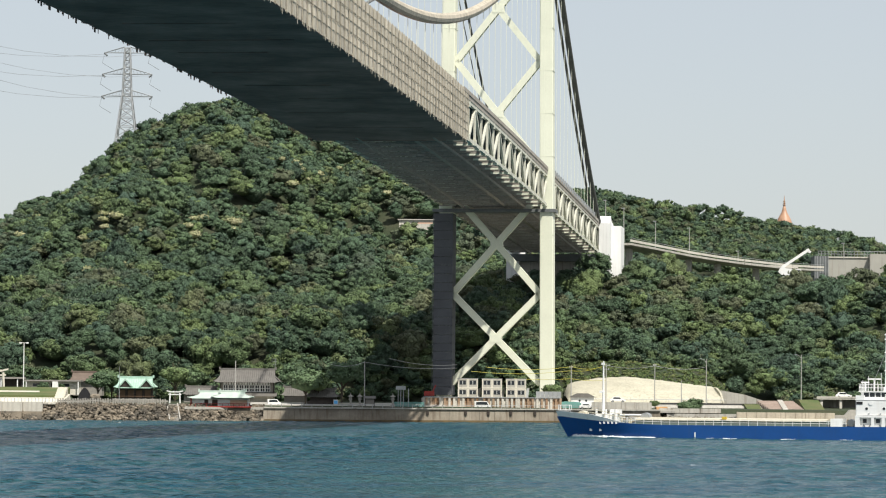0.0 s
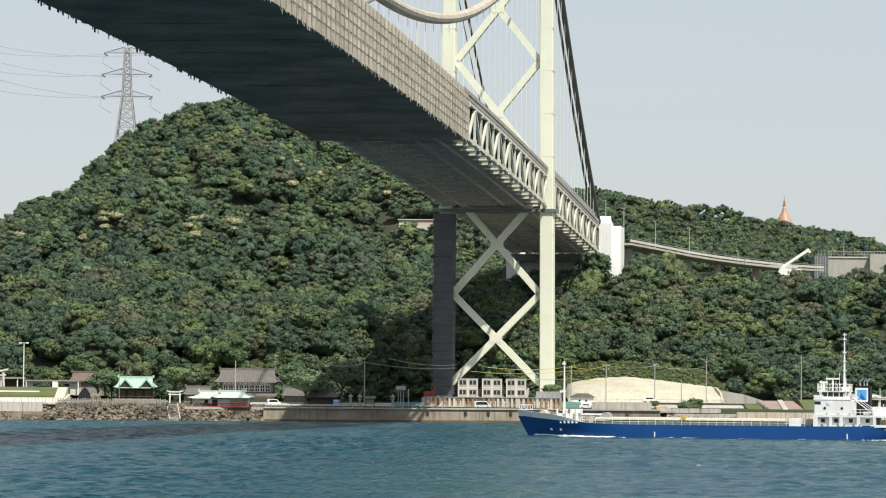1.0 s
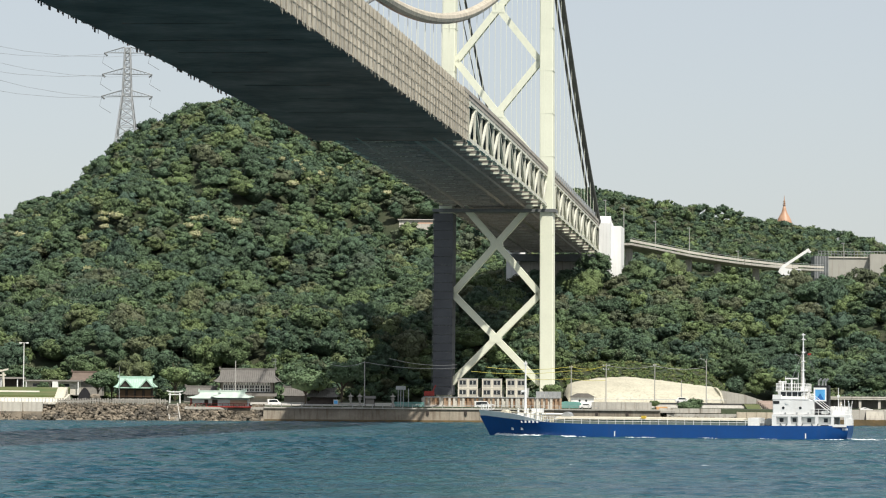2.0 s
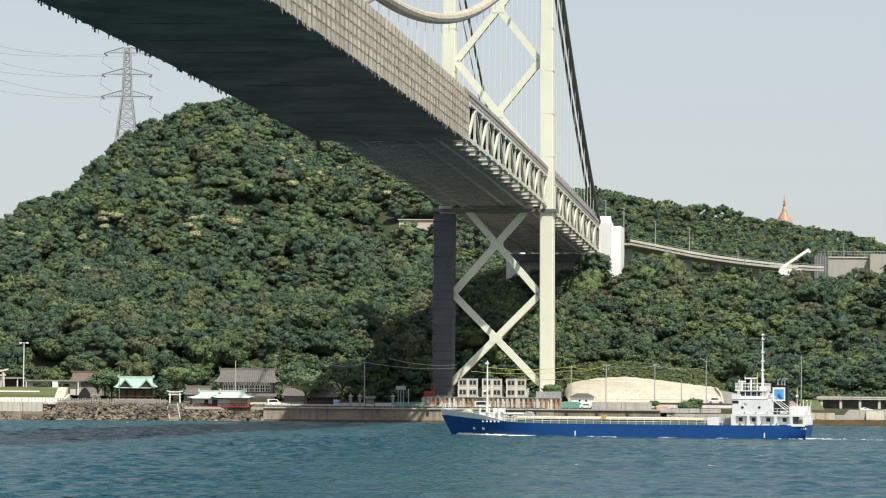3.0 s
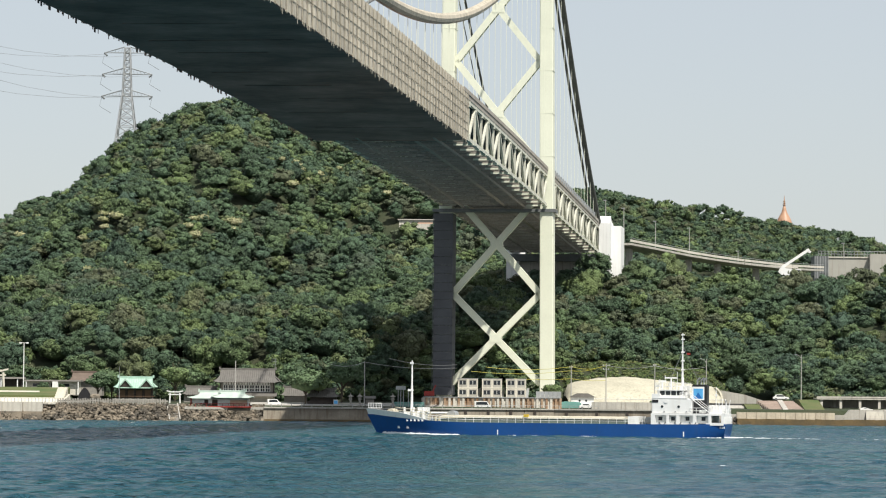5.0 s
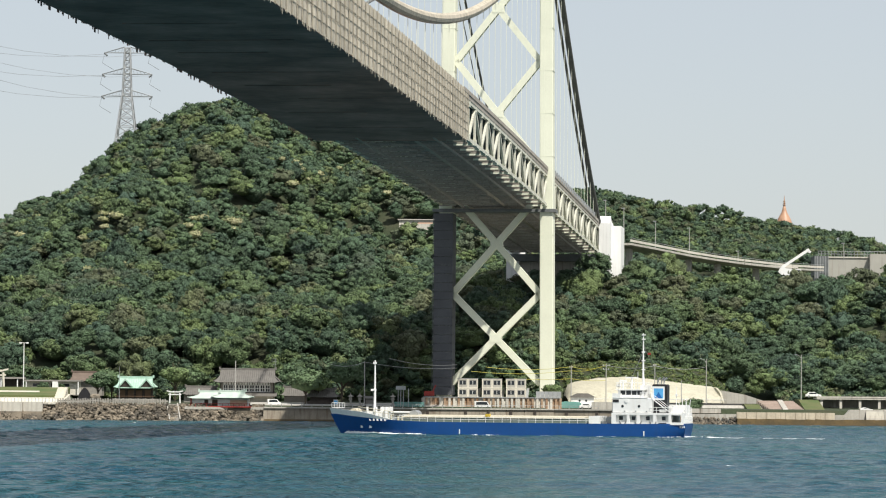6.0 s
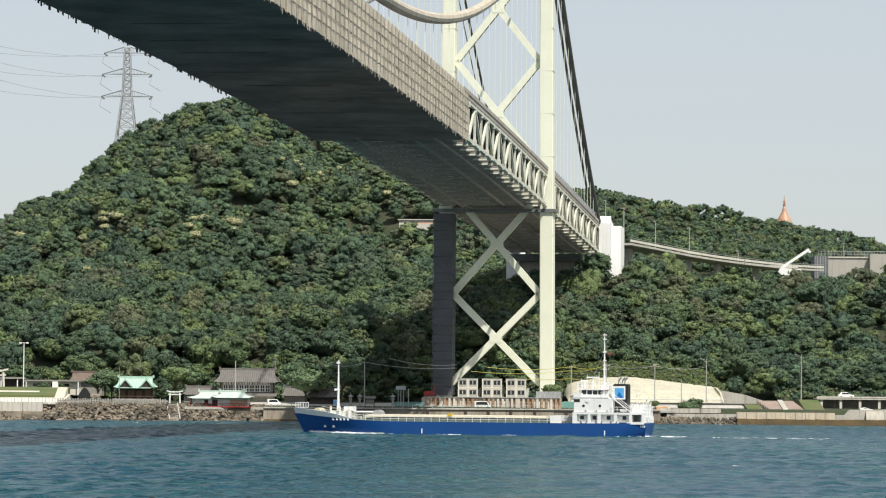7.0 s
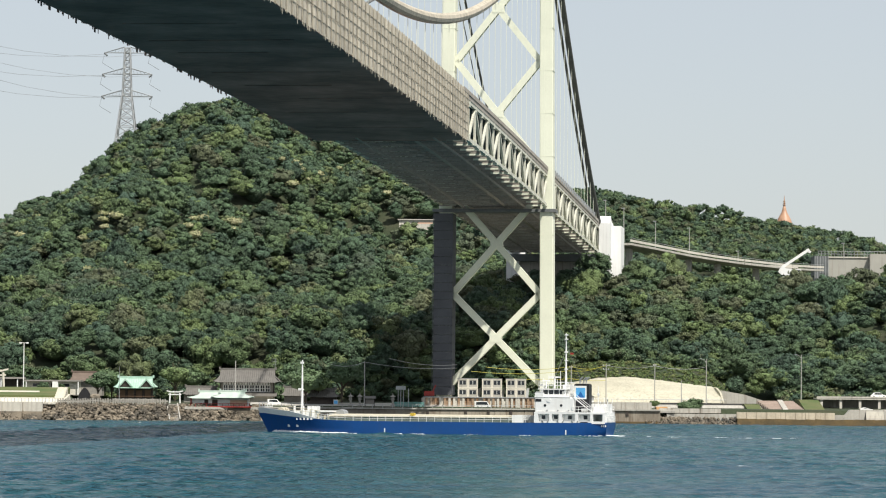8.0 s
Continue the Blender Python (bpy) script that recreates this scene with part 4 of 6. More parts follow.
    wheel = part("wheelhouse", bm, SHIP_WHITE, ship)
    for k in range(4):
        x = -21.4 - 1.02 * k
        part("bridge_window", box(bm_new(), x - 0.86, x, 3.6, 3.64, z0 + 5.35, z0 + 6.1), GLASS_DARK, wheel)
    for k in range(6):
        y = -3.3 + 1.12 * k
        part("bridge_window", beam(bm_new(), (-20.98, y + 0.5, z0 + 5.35), (-20.8, y + 0.5, z0 + 6.1), 0.95, 0.05), GLASS_DARK, wheel)
    part("bridge_roof", box(bm_new(), -26, -20.5, -3.9, 3.9, z0 + 6.2, z0 + 6.35), SHIP_WHITE, wheel)

    def rails(x0, x1, y0, y1, z, n, h=0.95):
        pts = [(x0, y0), (x1, y0), (x1, y1), (x0, y1), (x0, y0)]
        for (ax, ay), (bx_, by) in zip(pts, pts[1:]):
            for dz in (h * 0.5, h):
                part("guard_rail", tube(bm_new(), [(ax, ay, z + dz), (bx_, by, z + dz)], 0.045, 5), SHIP_WHITE, ship)
            m = max(2, int(n * math.hypot(bx_ - ax, by - ay) / 6))
            for i in range(m):
                f = i / m
                x, y = ax + (bx_ - ax) * f, ay + (by - ay) * f
                part("guard_post", tube(bm_new(), [(x, y, z), (x, y, z + h)], 0.045, 5), SHIP_WHITE, ship)
    rails(-25.9, -20.6, -3.8, 3.8, z0 + 6.35, 5, 1.2)
    rails(-33.0, -27.0, -5.0, 5.0, z0 + 2.1, 5, 1.0)
    rails(-26.2, -25.2, -4.9, 4.9, z0 + 4.9, 5, 0.9)
    rails(-33.35, -33.1, -4.2, 4.2, z0 + 0.2, 5, 1.2)
    # mainmast with yards and radar
    mm = part("mainmast", tube(bm_new(), [(-24.9, 0, z0 + 4), (-24.9, 0, 13), (-24.9, 0, 19.1)], [0.26, 0.17, 0.09], 10), SHIP_WHITE, ship, "white main mast with signal lights")
    for z in (18.7, 17.9, 15.6, 14.0, 12.4):
        part("signal_light", box(bm_new(), -25.25, -24.65, -0.2, 0.2, z, z + 0.22), SHIP_WHITE, mm)
    part("yard", beam(bm_new(), (-24.9, -1.6, 15.6), (-24.9, 1.6, 15.6), 0.1, 0.1), SHIP_WHITE, mm)
    for x, z, w in ((-22.9, 10.9, 2.3), (-21.3, 10.3, 1.4)):
        rm = part("radar_mast", tube(bm_new(), [(x, 0.4, z0 + 6.4), (x, 0.4, z)], 0.16, 8), SHIP_WHITE, ship)
        part("radar_scanner", box(bm_new(), x - w / 2, x + w / 2, 0.3, 0.6, z, z + 0.25), SHIP_WHITE, rm)
    part("mast_house_aft", box(bm_new(), -26.0, -24.6, -1.5, 1.5, z0 + 4.9, z0 + 7.1), SHIP_WHITE, ship)
    part("stay", tube(bm_new(), [(-25.0, 0, 16.8), (-28.2, 0, 9.4)], 0.035, 5), STEEL_DARK, ship)
    part("stay", tube(bm_new(), [(-24.8, 0.1, 15.6), (-22.5, 2.5, 9.2)], 0.03, 5), STEEL, ship)
    part("ensign", box(bm_new(), -26.3, -25.7, 0.0, 0.05, 15.2, 15.55), RED_PAINT, ship, "small red flag")
    # funnel with its square emblem
    bm = bm_new()
    box(bm, -29.8, -27.1, 0.2, 3.4, z0 + 2.0, z0 + 7.3)
    bmesh.ops.bevel(bm, geom=bm.edges[:], offset=0.15, segments=2, affect="EDGES")
    funnel = part("funnel", bm, BLACK, ship, "black funnel with a white emblem panel")
    part("emblem_panel", box(bm_new(), -29.4, -27.15, 3.4, 3.44, z0 + 4.5, z0 + 6.9), SHIP_WHITE, funnel)
    part("emblem", box(bm_new(), -29.15, -27.45, 3.44, 3.47, z0 + 4.75, z0 + 6.55), LIGHT_BLUE, funnel, "light blue square emblem")
    bm = bm_new()
    prism(bm, [(-29.0, z0 + 4.8), (-27.6, z0 + 4.8), (-28.3, z0 + 5.9)], 3.47, 3.49)
    part("emblem_triangle", bm, MID_BLUE, funnel)
    for x, y in ((-27.8, 1.2), (-28.5, 1.2), (-29.1, 2.0)):
        part("exhaust_pipe", tube(bm_new(), [(x, y, z0 + 7.2), (x, y, z0 + 8.0), (x - 0.5, y, z0 + 8.5)], 0.17, 8), STEEL, funnel)
    st = part("stair", beam(bm_new(), (-27.2, 4.6, z0 + 4.8), (-30.6, 4.6, z0 + 2.2), 0.7, 0.12), SHIP_WHITE, ship)
    for dz in (0.5, 0.9):
        part("hand_rail", tube(bm_new(), [(-27.2, 4.95, z0 + 4.8 + dz), (-30.6, 4.95, z0 + 2.2 + dz)], 0.045, 5), SHIP_WHITE, st)
    for x in (-21.5, -24.3, -27.0):
        part("fender", tube(bm_new(), [(x, 5.2, z0 + 0.55), (x - 0.25, 5.3, z0 + 0.1), (x - 0.6, 5.3, z0 - 0.05), (x - 0.95, 5.3, z0 + 0.1), (x - 1.2, 5.2, z0 + 0.55)], 0.09, 6), STEEL_DARK, ship, "dark mooring line hung over the side")
    part("side_grille", box(bm_new(), -30.0, -28.6, 5.15, 5.2, z0 + 0.05, z0 + 0.35), BLACK, ship, "dark freeing port")
    for x in (-22.4, -24.4, -26.4):
        part("deck_lamp", box(bm_new(), x - 0.12, x + 0.12, 4.9, 5.05, z0 + 2.3, z0 + 2.5), STEEL, ship)
    part("wheelhouse_wing", box(bm_new(), -21.6, -20.1, 3.7, 4.95, z0 + 4.9, z0 + 5.6), SHIP_WHITE, ship)
    for x, h in ((-21.0, 1.9), (-22.0, 2.6), (-23.6, 1.7), (-24.2, 3.2), (-25.4, 2.2)):
        part("aerial", tube(bm_new(), [(x, 1.6, z0 + 6.35), (x, 1.6, z0 + 6.35 + h)], 0.05, 5), SHIP_WHITE, ship)
    part("search_light", tube(bm_new(), [(-20.9, 1.8, z0 + 7.0), (-20.4, 1.8, z0 + 7.0)], 0.22, 10), STEEL, ship)
    for x in (-31.4, -32.5):
        part("aft_mast", tube(bm_new(), [(x, 2.5, z0 + 2.0), (x, 2.5, z0 + (6.9 if x > -32 else 4.8))], [0.09, 0.05], 6), SHIP_WHITE, ship)
    part("aft_light", box(bm_new(), -31.6, -31.2, 2.3, 2.7, z0 + 5.2, z0 + 5.6), SHIP_WHITE, ship)
    part("aft_house", box(bm_new(), -33.0, -29.6, -3.2, 1.0, z0 + 2.1, z0 + 3.6), SHIP_WHITE, ship)
    for x, h in ((-32.2, 3.6), (-33.4, 4.2), (-31.0, 3.2)):
        part("davit", tube(bm_new(), [(x, 3.9, z0 + 2.0), (x, 3.9, z0 + h), (x, 4.6, z0 + h + 0.4)], 0.1, 6), SHIP_WHITE, ship)
    part("liferaft", tube(bm_new(), [(-29.9, 4.5, z0 + 2.5), (-28.7, 4.5, z0 + 2.5)], 0.3, 10), SHIP_WHITE, ship)
    part("flag_staff", tube(bm_new(), [(-33.1, 0, z0 + 0.3), (-33.6, 0, z0 + 4.6)], 0.06, 6), SHIP_WHITE, ship)
    return ship


def foam_mesh(name, rng, pieces):
    """Ragged low lumps of foam: pieces of (x, y, length, width, height)."""
    V, F, n0 = [], [], 0
    bm = bmesh.new()
    bmesh.ops.create_icosphere(bm, subdivisions=1, radius=1)
    iv = np.array([v.co[:] for v in bm.verts])
    jf = np.array([[v.index for v in f.verts] for f in bm.faces])
    bm.free()
    for x, y, lx, ly, h in pieces:
        p = iv * (1 + rng.uniform(-0.35, 0.35, (len(iv), 1))) * np.array([lx, ly, h]) + np.array([x, y, 0.02])
        V.append(p)
        F.append(jf + n0)
        n0 += len(p)
    return raw(name, np.concatenate(V), np.concatenate(F), FOAM)


def build_wake():
    rng = np.random.default_rng(21)
    made = []
    side = lambda x: hull_half(min(x, 32.5), 0.3)
    pieces = []
    for k in range(520):
        x = 30.6 - 15.5 * rng.random() ** 1.1
        out = rng.uniform(-0.15, 0.35) + 0.05 * (30.5 - x)
        lift = (0.25 + 0.75 * rng.random()) * (0.22 + 0.34 * max(0, (x - 20) / 10.5))
        pieces.append((x, side(x) + out, rng.uniform(.12, .45), rng.uniform(.08, .25), lift))
    made.append(tagged(new("bow_wave", foam_mesh("bow_wave", rng, pieces)), "white broken bow wave along the ship's stem", "bow wave", kind="stuff"))
    pieces = []
    for k in range(420):
        x = rng.uniform(-33, 22)
        if math.sin(x * 0.55) + 0.5 * math.sin(x * 1.3 + 1) < 0.35:
            continue
        pieces.append((x, side(x) + rng.uniform(0.1, 1.2) + 0.02 * (22 - x), rng.uniform(.06, .26), rng.uniform(.05, .15), rng.uniform(.05, .15)))
    made.append(tagged(new("side_foam", foam_mesh("side_foam", rng, pieces)), "thin broken foam along the hull's waterline", "foam", kind="stuff"))
    pieces = []
    for k in range(620):
        d = 34 * rng.random() ** 1.7
        x = -33.2 - d
        y = 3.0 + 0.10 * d + rng.normal() * (0.25 + 0.02 * d) if rng.random() < 0.7 else rng.uniform(-3.5, 3)
        pieces.append((x, y, rng.uniform(.1, .4), rng.uniform(.05, .16), rng.uniform(.03, .2) * max(0.16, 1 - d / 12)))
    made.append(tagged(new("stern_wake", foam_mesh("stern_wake", rng, pieces)), "white churned wake trailing behind the ship's stern", "wake", kind="stuff"))
    pieces = []
    for k in range(12):
        y0 = rng.uniform(300, 800)
        x0 = rng.uniform(-0.15, 0.15) * y0
        for j in range(rng.integers(2, 8)):
            pieces.append((x0 + rng.normal() * 1.2, y0 + rng.normal() * 0.3, rng.uniform(.15, .6), rng.uniform(.05, .12), rng.uniform(.015, .05)))
    made.append(tagged(new("whitecaps", foam_mesh("whitecaps", rng, pieces)), "scattered small whitecaps on the choppy water", "whitecaps", kind="stuff"))
    return made


# ---------------------------------------------------------------- the shore
def at(x, y, z=0.0, turn=0.0):
    return pose(x, y, z, 0, 0, turn)


def shore_y(x):
    return float(np.interp(x, *SHORE))


def rock_mesh(rng, flat=0.75):
    bm = bmesh.new()
    bmesh.ops.create_icosphere(bm, subdivisions=2, radius=1)
    ax = Vector((rng.uniform(-1, 1), rng.uniform(-1, 1), rng.uniform(-1, 1)))
    for v in bm.verts:
        n = noise.noise(v.co * 1.3 + ax * 7)
        v.co *= 0.75 + 0.55 * n + 0.12 * noise.noise(v.co * 4 + ax)
        v.co.z *= flat
        for k in range(3):
            v.co[k] = max(-0.62 - 0.1 * ax[k], min(0.68 + 0.1 * ax[k], v.co[k]))
    return mesh_of("rock", bm, ROCK)


def build_seawall():
    rng = np.random.default_rng(3)
    wall = thing("seawall", Matrix.Identity(4), "long weathered concrete seawall along the strait's shore", "seawall", kind="structure")
    x = -46.0
    while x < 56:
        w = 4.0
        y0, y1 = shore_y(x) - 0.8, shore_y(x + w) - 0.8
        bm = bm_new()
        a = [(x + 0.03, y0), (x + w - 0.03, y1), (x + w - 0.03, y1 + 3), (x + 0.03, y0 + 3)]
        lo = [bm.verts.new((*p, -1.5)) for p in a]
        hi = [bm.verts.new((p[0], p[1] + (0.5 if i < 2 else 0), 3.45)) for i, p in enumerate(a)]
        bm.faces.new(lo[::-1])
        bm.faces.new(hi)
        for i in range(4):
            bm.faces.new((lo[i], lo[(i + 1) % 4], hi[(i + 1) % 4], hi[i]))
        part("wall_panel", bm, SEAWALL, wall)
        bm = bm_new()
        beam(bm, (x, y0 + 0.5, 3.6), (x + w, y1 + 0.5, 3.6), 0.9, 0.35)
        part("coping", bm, CONCRETE, wall, "paler concrete coping")
        bm = bm_new()
        beam(bm, (x, y0 - 0.1, 0.15), (x + w, y1 - 0.1, 0.15), 0.7, 0.9)
        part("algae_foot", bm, ALGAE, wall, "dark weed-covered foot of the wall")
        x += w
    x = -44.0
    while x < 42:
        y = shore_y(x) - 0.2
        part("bollard_post", tube(bm_new(), [(x, y, 3.7), (x, y, 4.6)], 0.08, 6), STEEL, wall)
        x += 2.6
    part("rail", tube(bm_new(), [(v, shore_y(v) - 0.2, 4.55) for v in np.linspace(-44, 42, 35)], 0.05, 5), STEEL, wall)
    # a second tier on the wall's last stretch, and dark blocks as niche shade along the rest
    for k in range(4):
        x = 40.0 + 4 * k
        part("upper_panel", box(bm_new(), x + 0.03, x + 3.97, 846.2, 847.4, 3.4, 5.7), CONCRETE, wall, "upper tier of paler concrete")
    for x in (-4, 6, 12, 18, 24.5, 33, 41, 49):
        part("niche_shade", box(bm_new(), x, x + 0.7, shore_y(x) - 0.72, shore_y(x) - 0.2, 2.0, 3.0), DARK_WOOD, wall, "small dark block painting the shade of a wall niche")
    # low stretch farther along: brown ledge, tan wall and terraces
    low = thing("low_seawall", Matrix.Identity(4), "low tan stone seawall with a brown tidal ledge", "seawall", kind="structure")
    x = 60.0
    while x < 150:
        w = 2.6
        y0, y1 = shore_y(x) - 0.5, shore_y(x + w) - 0.5
        if x > 76:
            part("ledge", beam(bm_new(), (x, y0 - 0.6, 0.35 + 0.08 * math.sin(3 * x)), (x + w, y1 - 0.6, 0.35 + 0.08 * math.sin(5 * x)), 3.2, 2.5), ALGAE, low, "brown weed-covered tidal ledge")
        if 78 < x < 104:
            part("wall_block", beam(bm_new(), (x + 0.04, y0 + 1.2, 1.7), (x + w - 0.04, y1 + 1.2, 1.7), 1.2, 3.3), TAN_STONE, low)
        part("terrace", beam(bm_new(), (x, y0 + 9.5, 1.5), (x + w, y1 + 9.5, 1.5), 14.0, 2.6), CONCRETE, low)
        x += w
    bm = bm_new()
    prism(bm, [(105.6, 1.0), (108.4, 4.2), (150, 4.8), (150, 1.0)], 842.5, 846)
    part("slipway", bm, CONCRETE, low, "sloping grey concrete slipway block")
    for k in range(4):
        part("slipway_step", box(bm_new(), 112.5, 117.2, 842.5 - 0.3 * (4 - k), 842.5, 1.0, 2.2 + 0.55 * k), CONCRETE_LIGHT, low)
    # rock slopes
    rocks = [rock_mesh(rng) for _ in range(7)]
    rev = thing("rock_revetment", Matrix.Identity(4), "bank of grey and tan boulders sloping into the sea", "boulders", kind="structure")
    for k in range(299):
        if k < 250:
            x = rng.uniform(-112, -46)
        else:
            x = rng.uniform(55, 80)
        f = rng.random()
        y = shore_y(x) - 3.2 + 6.5 * f
        top = 4.2 if x < 0 else 2.3
        r = rng.uniform(0.5, 0.85) * (1.35 - 0.6 * f)
        ob = new("rock", rocks[k % 7])
        ob.parent = rev
        ob.matrix_local = at(x, y, -1.3 + 5.4 * f if x < 0 else -0.5 + top * f) @ Matrix.Rotation(rng.uniform(0, 6.28), 4, "Z") @ Matrix.Rotation(rng.uniform(-.5, .5), 4, "X") @ Matrix.Diagonal((r * 1.3, r, r, 1))
    V, F, n0 = [], [], 0
    for k in range(2900):
        me = rocks[k % 7]
        co = np.empty(len(me.vertices) * 3, np.float32)
        me.vertices.foreach_get("co", co)
        tri = np.array([p.vertices[:] for p in me.polygons])
        x = rng.uniform(-112, -46) if k < 2350 else rng.uniform(54, 80)
        f = rng.random()
        y = shore_y(x) - 3.4 + 7.0 * f
        z = -1.3 + 5.6 * f if x < 0 else -0.4 + 2.7 * f
        a = rng.uniform(0, 6.28)
        c = co.reshape(-1, 3) * rng.uniform(0.28, 0.62, 3)
        V.append(np.stack([c[:, 0] * math.cos(a) - c[:, 1] * math.sin(a) + x, c[:, 0] * math.sin(a) + c[:, 1] * math.cos(a) + y, c[:, 2] + z + 0.1], -1))
        F.append(tri + n0)
        n0 += len(c)
    o = new("rubble", raw("rubble", np.concatenate(V), np.concatenate(F), ROCK))
    o.parent = rev
    tagged(o, "smaller broken stones between the boulders", kind="stuff")
    bm = bm_new()
    ring = []
    for x0 in np.arange(-130, -45, 4.0):
        y = shore_y(x0)
        ring.append([bm.verts.new((x0, y + dy, z)) for dy, z in ((-2.0, -1.6), (4.6, 3.9), (7.4, 4.3), (7.4, -1.6))])
    for a, b in zip(ring, ring[1:]):
        for k in range(4):
            bm.faces.new((a[k], b[k], b[(k + 1) % 4], a[(k + 1) % 4]))
    part("rock_bank", bm, ROCK, rev)
    # terrace wall at the far park
    park = thing("park_wall", Matrix.Identity(4), "pale concrete park terrace wall beside the rocks", "retaining wall", kind="structure")
    for k in range(6):
        x = -131 + 5.0 * k
        y = shore_y(x) + 0.6
        part("wall_panel", box(bm_new(), x, x + 4.95, y, y + 2.0, 1.5, 4.6), CONCRETE_LIGHT, park)
        part("foot_slope", prism(bm_new(), [(y - 2.4, -1), (y, 2.2), (y + 0.5, 2.2), (y + 0.5, -1)], x, x + 4.95, axis="x"), ROCK, park)
    plaza = thing("plaza", Matrix.Identity(4), "bright cream paved plaza with steps and lawn", "plaza", kind="structure")
    part("paving", prism(bm_new(), [(806, 4.45), (826, 5.2), (838, 6.6), (838, 4.0), (806, 4.0)], -131, -98, axis="x"), PLASTER, plaza)
    part("lawn", prism(bm_new(), [(830, 6.2), (846, 8.4), (846, 5), (830, 5)], -131, -99, axis="x"), GRASS, plaza)
    for k in range(6):
        part("step", box(bm_new(), -100.9, -98.4, 826 + 1.6 * k, 828 + 1.6 * k, 4.0, 5.4 + 0.6 * k), PLASTER, plaza)
    part("path", prism(bm_new(), [(836, 7.2), (837.2, 7.4), (837.2, 7.0), (836, 6.9)], -130, -106, axis="x"), PLASTER, plaza)
    for k in range(40):
        x = -131 + 0.85 * k
        part("fence_post", tube(bm_new(), [(x, shore_y(x) + 1.2, 4.6), (x, shore_y(x) + 1.2, 5.6)], 0.05, 5), STEEL_DARK, plaza)
    part("fence_rail", tube(bm_new(), [(v, shore_y(v) + 1.2, 5.55) for v in (-131, -115, -98)], 0.05, 5), STEEL_DARK, plaza)
    # stone fence of the shrine
    fence = thing("stone_fence", Matrix.Identity(4), "row of short grey stone fence posts round the shrine", "stone fence")
    for k in range(44):
        x = -98 + 0.62 * k
        y = shore_y(x) + 5.2
        part("stone_post", box(bm_new(), x, x + 0.36, y, y + 0.4, 4.2, 5.5 + 0.08 * (k % 3)), STONE, fence)
    part("rail", beam(bm_new(), (-98, shore_y(-98) + 5.4, 5.0), (-70.5, shore_y(-70.5) + 5.4, 5.0), 0.2, 0.3), STONE, fence)
    stair = thing("sea_steps", Matrix.Identity(4), "narrow pale stone steps down to the water below the gate", "steps", kind="structure")
    for k in range(11):
        part("step", box(bm_new(), -70.4 + 0.12 * k, -68.2 + 0.12 * k, shore_y(-69) + 4.2 - 0.62 * k, shore_y(-69) + 4.9 - 0.62 * k, -0.8, 4.3 - 0.4 * k), STONE, stair)
    for side in (-70.7, -68.0):
        part("stringer", beam(bm_new(), (side, shore_y(-69) + 4.4, 4.4), (side + 1.3, shore_y(-69) - 2.2, 0.3), 0.3, 0.4), STONE, stair)
    # hard quay surfaces
    quay = thing("quay", Matrix.Identity(4), "grey concrete quay and shore road", "quay", kind="structure")
    for x in np.arange(-66, 62, 8.0):
        y0, y1 = shore_y(x) + 1.5, shore_y(x + 8) + 1.5
        bm = bm_new()
        vs = [bm.verts.new(p) for p in ((x, y0, 3.62), (x + 8, y1, 3.62), (x + 8, y1 + 34, 4.9), (x, y0 + 34, 4.9), (x, y0, 3.0), (x + 8, y1, 3.0), (x + 8, y1 + 34, 4.0), (x, y0 + 34, 4.0))]
        for f in ((0, 1, 2, 3), (7, 6, 5, 4), (0, 4, 5, 1), (1, 5, 6, 2), (2, 6, 7, 3), (3, 7, 4, 0)):
            bm.faces.new([vs[i] for i in f])
        part("slab", bm, CONCRETE, quay)


